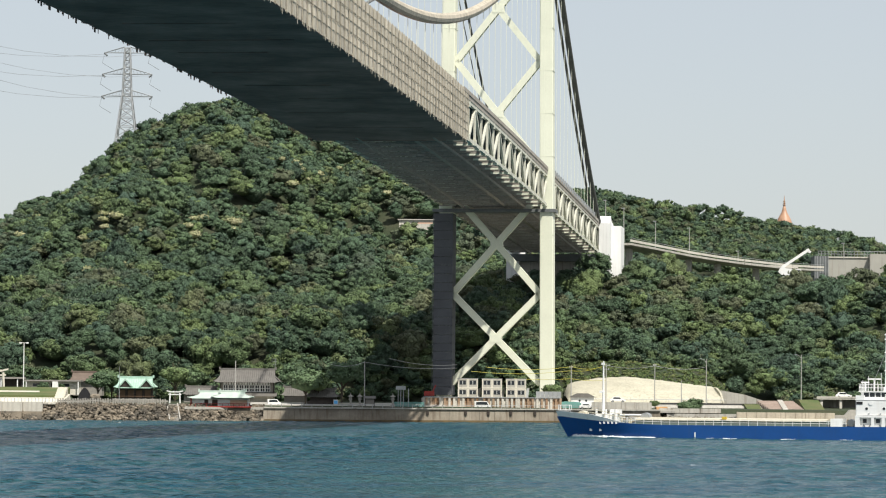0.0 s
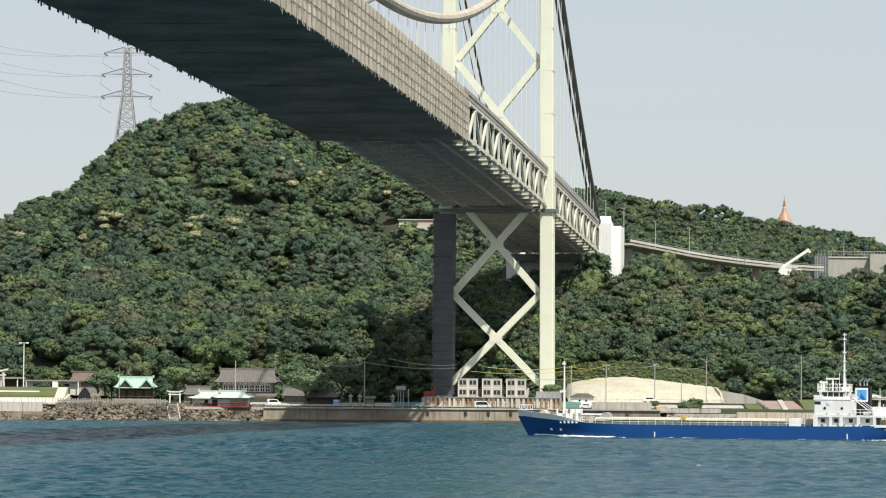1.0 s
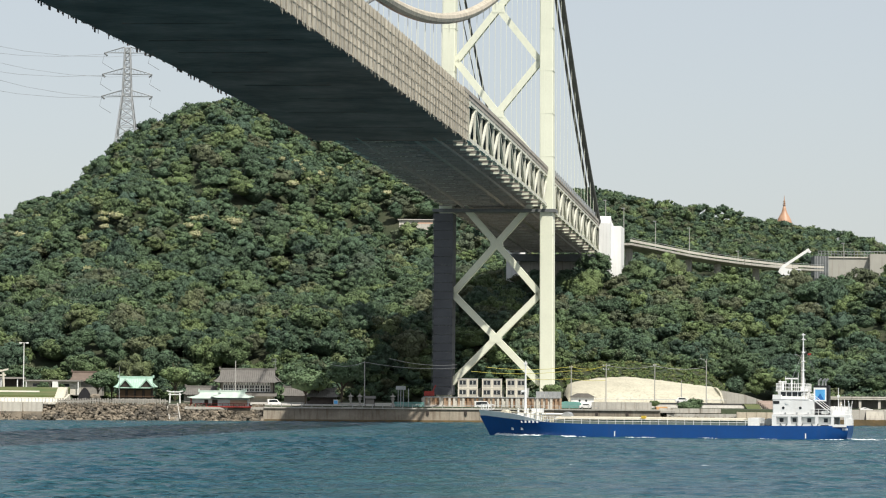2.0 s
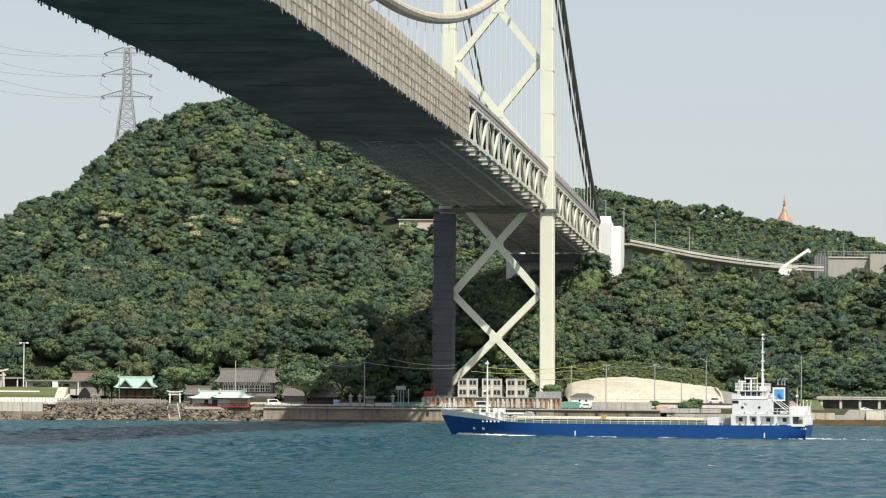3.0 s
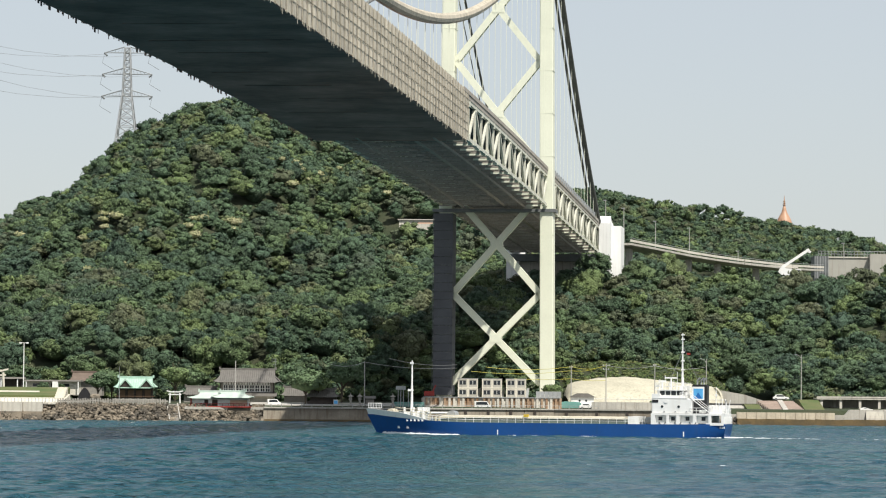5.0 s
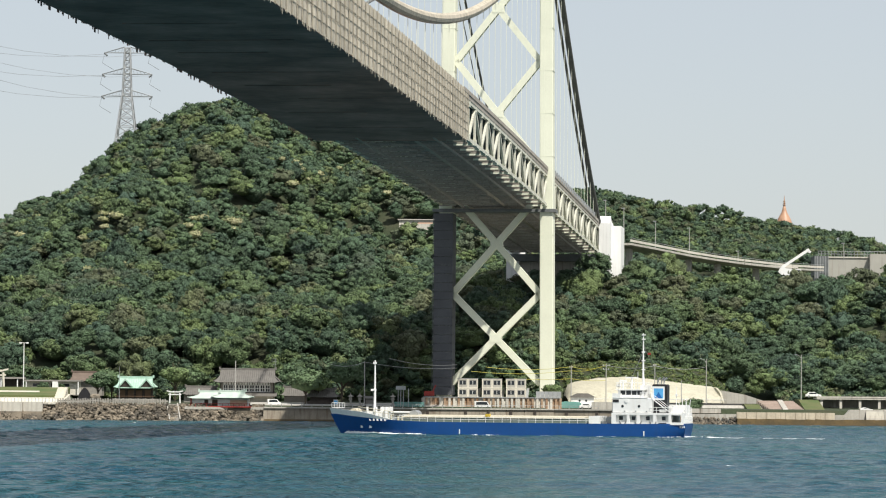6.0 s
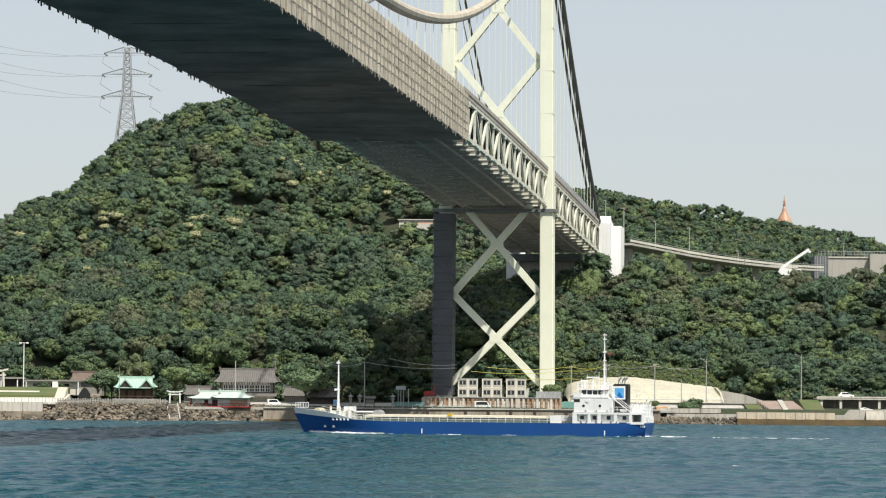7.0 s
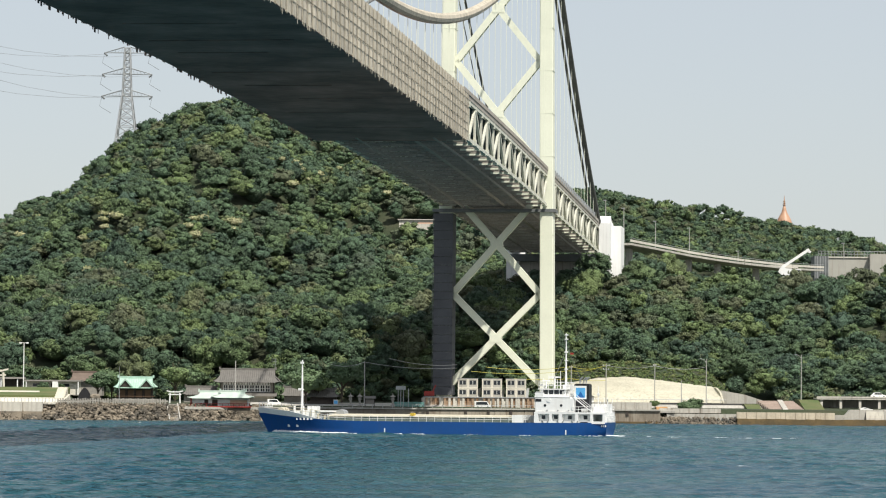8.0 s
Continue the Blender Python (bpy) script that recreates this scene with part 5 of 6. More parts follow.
def tiled_roof(parent, x0, x1, y0, y1, ze, zr, mat, inset, name="roof", ribs=0, curve=0.35):
    """Hip-and-gable roof with upswept eaves; ridge along x."""
    n = 6
    ym = (y0 + y1) / 2
    bm = bm_new()
    for sy in (-1, 1):
        prev = None
        for i in range(n + 1):
            f = i / n
            z = ze + (zr - ze) * (f ** (1 + curve))
            y = ym + sy * (y1 - y0) / 2 * (1 - f)
            ex = inset * min(1.0, f * 1.6)
            lift = 0.35 * (1 - f) ** 3
            row = [bm.verts.new((x0 + ex, y, z + lift)), bm.verts.new((x0 + ex + 1.5, y, z)), bm.verts.new((x1 - ex - 1.5, y, z)), bm.verts.new((x1 - ex, y, z + lift))]
            if prev:
                for k in range(3):
                    bm.faces.new((prev[k], prev[k + 1], row[k + 1], row[k]))
            prev = row
    for sx, xe in ((1, x0), (-1, x1)):
        z = ze + (zr - ze) * (0.625 ** (1 + curve))
        a = [bm.verts.new(p) for p in ((xe, y0, ze + 0.35), (xe, y1, ze + 0.35), (xe + sx * inset, ym + (y1 - y0) * 0.1875, z), (xe + sx * inset, ym - (y1 - y0) * 0.1875, z))]
        bm.faces.new(a)
        b = [bm.verts.new(p) for p in ((xe + sx * inset, ym - (y1 - y0) * 0.1875, z), (xe + sx * inset, ym + (y1 - y0) * 0.1875, z), (xe + sx * inset, ym, zr))]
        bm.faces.new(b)
    lo = [bm.verts.new(p) for p in ((x0, y0, ze - 0.05), (x1, y0, ze - 0.05), (x1, y1, ze - 0.05), (x0, y1, ze - 0.05))]
    bm.faces.new(lo)
    roof = part(name, bm, mat, parent)
    part("ridge", box(bm_new(), x0 + inset - 0.2, x1 - inset + 0.2, ym - 0.25, ym + 0.25, zr - 0.1, zr + 0.4), mat, roof)
    for x in (x0 + inset - 0.2, x1 - inset + 0.2):
        part("ridge_end", box(bm_new(), x - 0.2, x + 0.2, ym - 0.32, ym + 0.32, zr, zr + 0.75), mat, roof)
    for k in range(ribs):
        x = x0 + inset + 0.3 + (x1 - x0 - 2 * inset - 0.6) * k / max(1, ribs - 1)
        pts = []
        for i in range(n + 1):
            f = i / n
            pts.append((x, ym - (y1 - y0) / 2 * (1 - f), ze + (zr - ze) * (f ** (1 + curve)) + 0.06))
        part("tile_rib", tube(bm_new(), pts, 0.09, 4), mat, roof)
    return roof


def build_shrine():
    t = thing("shrine_hall", at(-81.8, 848, 4.6), "small dark wooden shrine hall with a pale green copper roof", "shrine")
    part("base", box(bm_new(), -5.6, 5.6, -2.6, 5.0, -1.0, 0.9), STONE, t)
    part("body", box(bm_new(), -4.4, 4.4, -1.2, 4.4, 0.9, 4.0), DARK_WOOD, t)
    for x in (-4.6, -2.3, 0, 2.3, 4.6):
        part("post", box(bm_new(), x - 0.14, x + 0.14, -2.2, -1.92, 0.9, 4.0), DARK_WOOD, t)
    for x in (-3.4, -1.1, 1.1, 3.4):
        part("screen", box(bm_new(), x - 0.8, x + 0.8, -1.26, -1.2, 1.2, 3.2), BROWN_WOOD, t)
    tiled_roof(t, -5.6, 5.6, -3.6, 5.6, 3.7, 6.5, COPPER, 1.1, ribs=14)
    for x in (-2.4, 3.2):
        bm = bm_new()
        prism(bm, [(x - 1.9, 4.2), (x, 6.3), (x + 1.9, 4.2), (x + 1.5, 4.1), (x, 5.8), (x - 1.5, 4.1)], -3.5, 0.6)
        g = part("gable", bm, COPPER, t)
        # dark panel stands in for the shade inside the gable
        part("gable_shade", prism(bm_new(), [(x - 1.45, 4.1), (x, 5.75), (x + 1.45, 4.1)], -3.1, -2.9), DARK_WOOD, g)
    part("railing", box(bm_new(), -5.4, 5.4, -2.5, -2.4, 1.5, 1.62), BROWN_WOOD, t)
    p = thing("flag_pole", at(-85.4, 841, 4.4), "slim white flag pole beside the shrine", "pole")
    part("pole", tube(bm_new(), [(0, 0, 0), (0, 0, 9.6)], [0.09, 0.05], 6), STEEL, p)


def build_torii(x, y, z, w, h, mat, label):
    t = thing("torii", at(x, y, z), label, "torii", "torii gates")
    for s in (-1, 1):
        part("pillar", tube(bm_new(), [(s * w * 0.40, 0, -0.6), (s * w * 0.36, 0, h * 0.9)], 0.07 * h, 10), mat, t)
    bm = bm_new()
    prism(bm, [(-w * 0.62, h * 1.02), (-w * 0.3, h * 0.93), (w * 0.3, h * 0.93), (w * 0.62, h * 1.02), (w * 0.63, h * 1.11), (w * 0.3, h * 1.03), (-w * 0.3, h * 1.03), (-w * 0.63, h * 1.11)], -0.1 * h, 0.1 * h)
    part("lintel", bm, mat, t)
    part("tie_beam", box(bm_new(), -w * 0.5, w * 0.5, -0.05 * h, 0.05 * h, h * 0.70, h * 0.79), mat, t)
    part("plaque", box(bm_new(), -0.05 * w, 0.05 * w, -0.06 * h, 0.0, h * 0.79, h * 0.93), STONE, t)


def build_hall():
    t = thing("temple_hall", at(-52.4, 858, 4.6), "two-storey hall with grey tiled roof and a row of white-framed windows", "hall")
    part("lower_wall", box(bm_new(), -7.6, 7.0, -1.6, 7, -0.4, 2.6), PLASTER, t)
    part("upper_wall", box(bm_new(), -7.4, 6.9, -1.4, 6.8, 2.6, 5.7), GREY_WALL, t)
    part("canopy", prism(bm_new(), [(-4.4, 2.0), (-1.4, 2.9), (-1.4, 2.6), (-4.4, 1.8)], -8.6, 8.0, axis="x"), ROOF_TILE, t)
    for k in range(9):
        x = -5.9 + 1.42 * k
        w = part("window", box(bm_new(), x - 0.55, x + 0.55, -1.46, -1.4, 3.1, 4.75), GLASS_DARK, t)
        bm = bm_new()
        for a, b, c, d in ((-0.65, -0.5, 3.0, 4.85), (0.5, 0.65, 3.0, 4.85), (-0.06, 0.06, 3.0, 4.85)):
            box(bm, x + a, x + b, -1.56, -1.44, c, d)
        for c in (3.0, 3.85, 4.75):
            box(bm, x - 0.6, x + 0.6, -1.55, -1.45, c, c + 0.12)
        part("window_frame", bm, WHITE_PAINT, w)
        part("panel", box(bm_new(), x - 0.6, x + 0.6, -1.45, -1.4, 4.95, 5.5), WHITE_PAINT, t)
    for k in range(11):
        x = -7.2 + 1.42 * k
        part("post", box(bm_new(), x - 0.1, x + 0.1, -1.52, -1.38, 2.6, 5.7), DARK_WOOD, t)
    tiled_roof(t, -9.2, 8.8, -4.0, 9.4, 5.5, 9.0, ROOF_TILE, 1.6, ribs=26)
    w = thing("side_house", at(-62.5, 857, 4.6), "low tiled side house next to the hall", "house", "tiled houses")
    part("wall", box(bm_new(), -7, 2, -1, 5, -0.3, 2.2), GREY_WALL, w)
    tiled_roof(w, -7.6, 2.6, -2.0, 6.0, 2.1, 4.2, ROOF_TILE, 1.0, ribs=14)
    e = thing("side_house", at(-40.6, 859, 4.6), "low tiled side house next to the hall", "house", "tiled houses")
    part("wall", box(bm_new(), -2, 4, -1, 5, -0.3, 2.0), GREY_WALL, e)
    tiled_roof(e, -3.0, 4.6, -2.0, 6.0, 2.0, 4.3, ROOF_TILE, 1.0, ribs=10)
    s = thing("tea_house", at(-31.6, 850, 4.4), "small tiled house with a deep dark eave", "house", "tiled houses")
    part("wall", box(bm_new(), -3.6, 3.4, -1, 4, -0.4, 1.9), DARK_WOOD, s)
    tiled_roof(s, -5.0, 4.4, -2.2, 5.2, 1.9, 4.0, ROOF_TILE, 1.4, ribs=12)
    part("counter", box(bm_new(), -4.4, 2.0, -2.0, -1.2, -0.3, 0.9), DARK_WOOD, s)
    v = thing("vending_machine", at(-28.2, 846.4, 3.9), "white vending machine by the small house", "vending machine")
    part("case", box(bm_new(), -0.6, 0.6, -0.4, 0.4, -0.2, 1.8), WHITE_PAINT, v)
    part("front", box(bm_new(), -0.5, 0.5, -0.44, -0.4, 0.7, 1.6), LIGHT_BLUE, v)
    a = thing("roof_antenna", at(-45.4, 864, 13.2), "television antenna mast on the hall roof", "antenna")
    part("mast", tube(bm_new(), [(0, 0, -1), (0, 0, 3.6)], 0.06, 5), STEEL, a)
    for z, w_ in ((3.4, 0.9), (2.8, 1.1), (1.8, 0.8)):
        part("element", beam(bm_new(), (-w_, 0, z), (w_ * .4, 0, z), 0.07, 0.07), STEEL, a)


def build_pavilion():
    t = thing("shore_pavilion", at(-56.8, 821.5, 3.5), "waterside pavilion with pale green roof, white walls and red rail", "pavilion")
    part("floor", box(bm_new(), -8.2, 7.6, -3.2, 3.4, 0.05, 0.35), RED_PAINT, t, "red-painted floor edge")
    part("foundation", box(bm_new(), -7.9, 7.3, -2.7, 3.2, -3.0, 0.05), ROCK, t, "rough stone foundation")
    part("wall", box(bm_new(), -7.6, 7.0, -2.2, 3.0, 0.35, 2.4), WHITE_PAINT, t)
    part("dark_opening", box(bm_new(), -4.4, -3.4, -2.24, -2.2, 0.4, 2.0), DARK_WOOD, t)
    part("dark_opening", box(bm_new(), -2.4, -1.0, -2.24, -2.2, 0.4, 2.0), DARK_WOOD, t)
    part("screen", box(bm_new(), 2.2, 6.6, -2.25, -2.2, 0.5, 1.9), PEACH, t, "peach-coloured screen")
    part("end_wall", box(bm_new(), -8.0, -7.6, -2.6, 3.0, 0.3, 2.3), RED_PAINT, t)
    for k in range(12):
        x = -8.0 + 1.4 * k
        part("rail_post", box(bm_new(), x - 0.07, x + 0.07, -3.15, -3.0, 0.3, 1.1), RED_PAINT, t)
    part("rail", box(bm_new(), -8.1, 7.5, -3.15, -3.02, 0.98, 1.1), RED_PAINT, t)
    tiled_roof(t, -8.8, 8.2, -4.0, 4.2, 2.3, 4.0, PALE_GREEN, 3.0, curve=0.1)
    tiled_roof(t, -2.6, 8.4, -4.4, 2.2, 2.5, 4.1, PALE_GREEN, 2.4, name="front_roof", curve=0.1)


def build_lantern():
    t = thing("stone_lantern", at(-24, 837, 3.9), "grey stone lantern on the quay", "stone lantern", "stone lanterns")
    for nm, z0, z1, r0, r1 in (("base", -0.3, 0.5, 0.75, 0.6), ("shaft", 0.5, 1.7, 0.28, 0.28), ("platform", 1.7, 2.1, 0.35, 0.62), ("light_box", 2.1, 2.7, 0.42, 0.42), ("cap", 2.7, 3.2, 0.85, 0.15), ("finial", 3.2, 3.7, 0.16, 0.05)):
        part(nm, tube(bm_new(), [(0, 0, z0), (0, 0, z1)], [r0, r1], 6), STONE, t)
    for x in (-21.6, -12.9):
        copy_thing(t, at(x, 837 + (x + 24) * 0.1, 3.9))
    s = thing("notice_board", at(-19.0, 838.5, 4.0), "roofed notice board on the quay", "notice board")
    for x in (-1.2, 1.2):
        part("post", box(bm_new(), x - 0.1, x + 0.1, -0.1, 0.1, -0.4, 2.2), DARK_WOOD, s)
    part("board", box(bm_new(), -1.2, 1.2, -0.06, 0.06, 0.7, 1.9), GREY_WALL, s)
    part("roof", prism(bm_new(), [(-0.9, 2.1), (0, 2.8), (0.9, 2.1)], -1.6, 1.6, axis="x"), ROOF_TILE, s)


def build_park():
    t = thing("rest_house", at(-106.4, 868, 7.4), "long low flat-roofed cream rest house behind a lawn", "building")
    part("wall", box(bm_new(), -7.2, 7.2, 0, 5, -1.0, 2.6), PLASTER, t)
    part("roof", box(bm_new(), -7.8, 7.8, -1.2, 5.4, 2.6, 3.0), GREY_WALL, t)
    for x in (-4.0, 3.2):
        part("window", box(bm_new(), x - 1.4, x + 1.4, -0.04, 0, 1.2, 2.0), GLASS_DARK, t)
    part("doorway", box(bm_new(), -0.5, 0.9, -0.05, 0, -0.6, 2.1), DARK_WOOD, t)
    for x in (-7.2, 7.0):
        part("porch_post", box(bm_new(), x, x + 0.25, -1.1, -0.85, -1.0, 2.6), WHITE_PAINT, t)
    h = thing("tiled_house", at(-97.8, 876, 7.2), "brown tiled house behind the rest house", "house", "tiled houses")
    part("wall", box(bm_new(), -4, 4, 0, 6, -1, 3.0), GREY_WALL, h)
    tiled_roof(h, -5, 5, -1, 7, 3.0, 5.4, BROWN_TILE, 0.6)
    sh = thing("gate_house", at(-122.6, 872, 7.4), "dark-roofed open shelter behind the gate", "shelter")
    part("roof", box(bm_new(), -4, 7.6, -1, 6, 3.2, 3.7), GREY_WALL, sh)
    part("wall", box(bm_new(), -3.6, 7, 1, 5, -1, 3.2), DARK_WOOD, sh)
    for x in (-3, 1.5, 6):
        part("post", box(bm_new(), x, x + 0.3, -0.8, -0.5, -1, 3.2), WHITE_PAINT, sh)
    ob = thing("white_monument", at(-103.0, 846, 6.0), "white stone monument slab on the lawn", "monument")
    bm = bm_new()
    prism(bm, [(-1.0, 0), (-0.7, 3.9), (0.7, 3.9), (1.0, 0)], -0.5, 0.5)
    part("slab", bm, WHITE_PAINT, ob)
    part("plinth", box(bm_new(), -1.6, 1.6, -1, 1, -1.5, 0.3), PLASTER, ob)
    lamp = thing("street_lamp", at(-112, 850, 7.6), "tall white twin-headed lamp post", "street lamp", "lamp posts")
    part("pole", tube(bm_new(), [(0, 0, -1), (0, 0, 12.6)], [0.17, 0.11], 8), WHITE_PAINT, lamp)
    part("arm", beam(bm_new(), (-0.8, 0, 12.6), (0.8, 0, 12.6), 0.12, 0.12), WHITE_PAINT, lamp)
    for x in (-0.9, 0.9):
        part("lamp_head", box(bm_new(), x - 0.35, x + 0.35, -0.25, 0.25, 12.4, 12.75), WHITE_PAINT, lamp)
    g = thing("garden_rock", at(-91.5, 838, 4.3), "pale garden rock beside a dark bronze monument", "rock")
    me = rock_mesh(np.random.default_rng(8), 0.9)
    r = new("rock", me)
    r.parent = g
    r.matrix_local = pose(0, 0, 1.2) @ Matrix.Diagonal((2.2, 1.4, 1.9, 1))
    m = thing("bronze_monument", at(-94.2, 840, 4.3), "dark bronze-coloured monument on a low plinth", "monument")
    bm = bm_new()
    prism(bm, [(-2.4, 0), (-1.6, 2.6), (-0.3, 4.2), (0.6, 3.4), (1.4, 1.8), (1.8, 0)], -0.8, 0.8)
    bmesh.ops.bevel(bm, geom=bm.edges[:], offset=0.2, segments=2, affect="EDGES")
    part("block", bm, BLACK, m)
    part("plinth", box(bm_new(), -4.5, 5.5, -1.5, 1.5, -0.6, 0.5), STONE, m)


def vehicle(name, m, label, paint, L=4.3, H=1.55, van=False):
    t = thing(name, m, label, "van" if van else "car")
    w = 0.82
    if van:
        out = [(-L / 2, .35), (-L / 2, H * .95), (-L / 2 + .3, H), (L / 2 - 1.1, H), (L / 2 - .45, 1.05), (L / 2, .95), (L / 2, .35)]
    else:
        out = [(-L / 2, .35), (-L / 2, .9), (-L / 2 + .4, 1.0), (-L / 2 + .9, H), (L / 2 - 1.9, H), (L / 2 - 1.1, 1.0), (L / 2 - .1, .85), (L / 2, .35)]
    bm = bm_new()
    prism(bm, out, -w, w)
    bmesh.ops.bevel(bm, geom=[e for e in bm.edges if abs(e.verts[0].co.y - e.verts[1].co.y) < .01], offset=.09, segments=2, affect="EDGES")
    body = part("body", bm, paint, t)
    for s in (-1, 1):
        x0, x1 = (-L / 2 + .35, L / 2 - 1.2) if van else (-L / 2 + .9, L / 2 - 1.75)
        g = [(x0, 1.02), (x0 + .12, H - .14), (x1, H - .14), (x1 + .45, 1.02)]
        part("side_window", prism(bm_new(), g, s * w - .005, s * w + .012), GLASS_DARK, body)
    for x in (-L / 2 + .8, L / 2 - .85):
        for s in (-1, 1):
            wh = part("wheel", tube(bm_new(), [(x, s * (w - .2), .32), (x, s * (w + .02), .32)], .32, 14), BLACK, t)
            part("hub", tube(bm_new(), [(x, s * (w + .02), .32), (x, s * (w + .04), .32)], .18, 10), STEEL, wh)
    for s in (-.55, .55):
        part("headlight", box(bm_new(), L / 2 - .1, L / 2 + .02, s - .18, s + .18, .62, .8), WHITE_PAINT, t)
        part("tail_light", box(bm_new(), -L / 2 - .02, -L / 2 + .1, s - .15, s + .15, .65, .85), RED_PAINT, t)
    return t


def build_works():
    rng = np.random.default_rng(17)
    t = thing("sheet_pile_wall", Matrix.Identity(4), "rust-streaked corrugated steel work-yard fence below the tower", "fence")
    x = -5.0
    while x < 31.8:
        d = 0.35 if int((x + 5) / 0.62) % 2 else 0.0
        part("pile", box(bm_new(), x, x + 0.6, 852 - d, 852.5 - d, 3.4, 6.6), RUST_SHEET if rng.random() < 0.5 else CONCRETE_LIGHT, t)
        x += 0.62
    part("cap_rail", box(bm_new(), -5, 31.8, 851.5, 852.6, 6.55, 6.75), STEEL, t)
    yard = thing("work_yard", Matrix.Identity(4), "raised gravel work yard round the tower's feet", "work yard", kind="structure")
    part("fill", box(bm_new(), -5.4, 32.2, 852.6, 905, 2.5, 6.45), CONCRETE, yard)
    for x0, n in ((4.4, 2), (11.0, 2), (17.6, 2)):
        o = thing("site_office", at(x0, 868, 6.5), "two-storey grey prefabricated site office", "site office", "site offices")
        for lv in range(2):
            for j in range(n):
                z = lv * 2.65
                part("cabin", box(bm_new(), j * 2.75, j * 2.75 + 2.7, 0, 5.5, z, z + 2.58), PLASTER_GREY, o)
                bm = bm_new()
                box(bm, j * 2.75, j * 2.75 + 2.7, -0.05, 0.0, z, z + 0.22)
                box(bm, j * 2.75, j * 2.75 + 2.7, -0.05, 0.0, z + 2.36, z + 2.58)
                box(bm, j * 2.75, j * 2.75 + 0.2, -0.05, 0.0, z + 0.22, z + 2.36)
                box(bm, j * 2.75 + 2.5, j * 2.75 + 2.7, -0.05, 0.0, z + 0.22, z + 2.36)
                part("cabin_frame", bm, PLASTER, o)
                wd = part("window", box(bm_new(), j * 2.75 + .45, j * 2.75 + 2.2, -0.04, 0.0, z + 0.95, z + 2.1), GLASS_DARK, o)
                part("window_bar", box(bm_new(), j * 2.75 + 1.27, j * 2.75 + 1.37, -0.06, -0.03, z + 1.0, z + 2.0), WHITE_PAINT, wd)
        part("stair", beam(bm_new(), (5.7, 1.0, 0.1), (6.1, 4.5, 2.7), 0.7, 0.15), STEEL, o)
        part("roof_edge", box(bm_new(), -0.1, 5.55, -0.12, 5.6, 5.22, 5.34), STEEL, o)
    f = thing("mesh_fence", at(25.6, 862, 6.5), "grey panel fence by the tower's foot", "fence")
    for k in range(6):
        part("panel", box(bm_new(), k * 1.15, k * 1.15 + 1.1, 0, 0.08, 0, 1.9), STEEL, f)
    b = thing("red_machine", at(-3.2, 862, 6.5), "red drilling machine in the work yard", "machine")
    part("body", box(bm_new(), -1.6, 1.2, -0.8, 0.8, 0.4, 1.7), RED_PAINT, b)
    part("arm", beam(bm_new(), (0.6, 0, 1.4), (1.6, 0, 3.4), 0.25, 0.3), RED_PAINT, b)
    part("track", box(bm_new(), -1.7, 1.3, -0.9, -0.4, 0, 0.5), BLACK, b)
    part("track", box(bm_new(), -1.7, 1.3, 0.4, 0.9, 0, 0.5), BLACK, b)
    vehicle("parked_van", at(11.0, 848.2, 3.66, 0), "white van parked on the quay", WHITE_PAINT, 4.4, 1.95, True)
    vehicle("parked_van", at(-44.4, 842, 3.9, 8), "white van parked outside the tiled hall", WHITE_PAINT, 3.6, 1.8, True)
    for k, x in enumerate((39.0, 44.0, 48.5)):
        vehicle("parked_car", at(x, 853, 3.75, 6 * k), "white car parked beside the hut", WHITE_PAINT, 4.2, 1.5)
    h = thing("white_hut", at(38.6, 868, 5.4), "small white hut with a grey gable roof", "hut")
    part("wall", box(bm_new(), -3.2, 3.0, 0, 4, -1.2, 1.6), WHITE_PAINT, h)
    part("roof", prism(bm_new(), [(-3.8, 1.5), (-1.6, 2.6), (1.4, 2.6), (3.6, 1.5)], -0.5, 4.5), ROOF_TILE, h)
    for x in (-0.9, 0.9):
        part("window", tube(bm_new(), [(x, -0.03, 0.6), (x, 0.02, 0.6)], 0.3, 10), GLASS_DARK, h)
    s = thing("teal_sheet_pile", at(34.5, 856, 3.8), "stack covered by a teal tarpaulin", "tarpaulin")
    bm = bm_new()
    prism(bm, [(-4.6, -0.2), (-4.4, 1.4), (-1, 2.0), (3.0, 1.8), (3.6, -0.2)], 0, 3)
    bmesh.ops.bevel(bm, geom=bm.edges[:], offset=0.25, segments=2, affect="EDGES")
    part("sheet", bm, TEAL, s)
    # pipe frames and posts on the quay in the bridge's shade
    fr = thing("light_frame", at(-10.8, 838, 3.9), "grey steel frame with floodlights on the quay", "frame")
    for x in (-0.7, 0.0, 0.7):
        part("post", tube(bm_new(), [(x, 0, -0.3), (x, 0, 5.6)], 0.09, 6), STEEL, fr)
    part("head", box(bm_new(), -1.3, 1.3, -0.3, 0.3, 4.6, 5.6), STEEL, fr)
    part("side_post", tube(bm_new(), [(2.0, 0, -0.3), (2.0, 0, 5.0)], 0.12, 6), STEEL, fr)
    tb = thing("teal_barrier", at(-8.6, 842, 3.8), "faded teal barrier panels on the quay", "barrier")
    for k in range(5):
        part("panel", box(bm_new(), -4 + 1.6 * k, -2.45 + 1.6 * k, 0, 0.08, 0, 1.5), TEAL, tb)


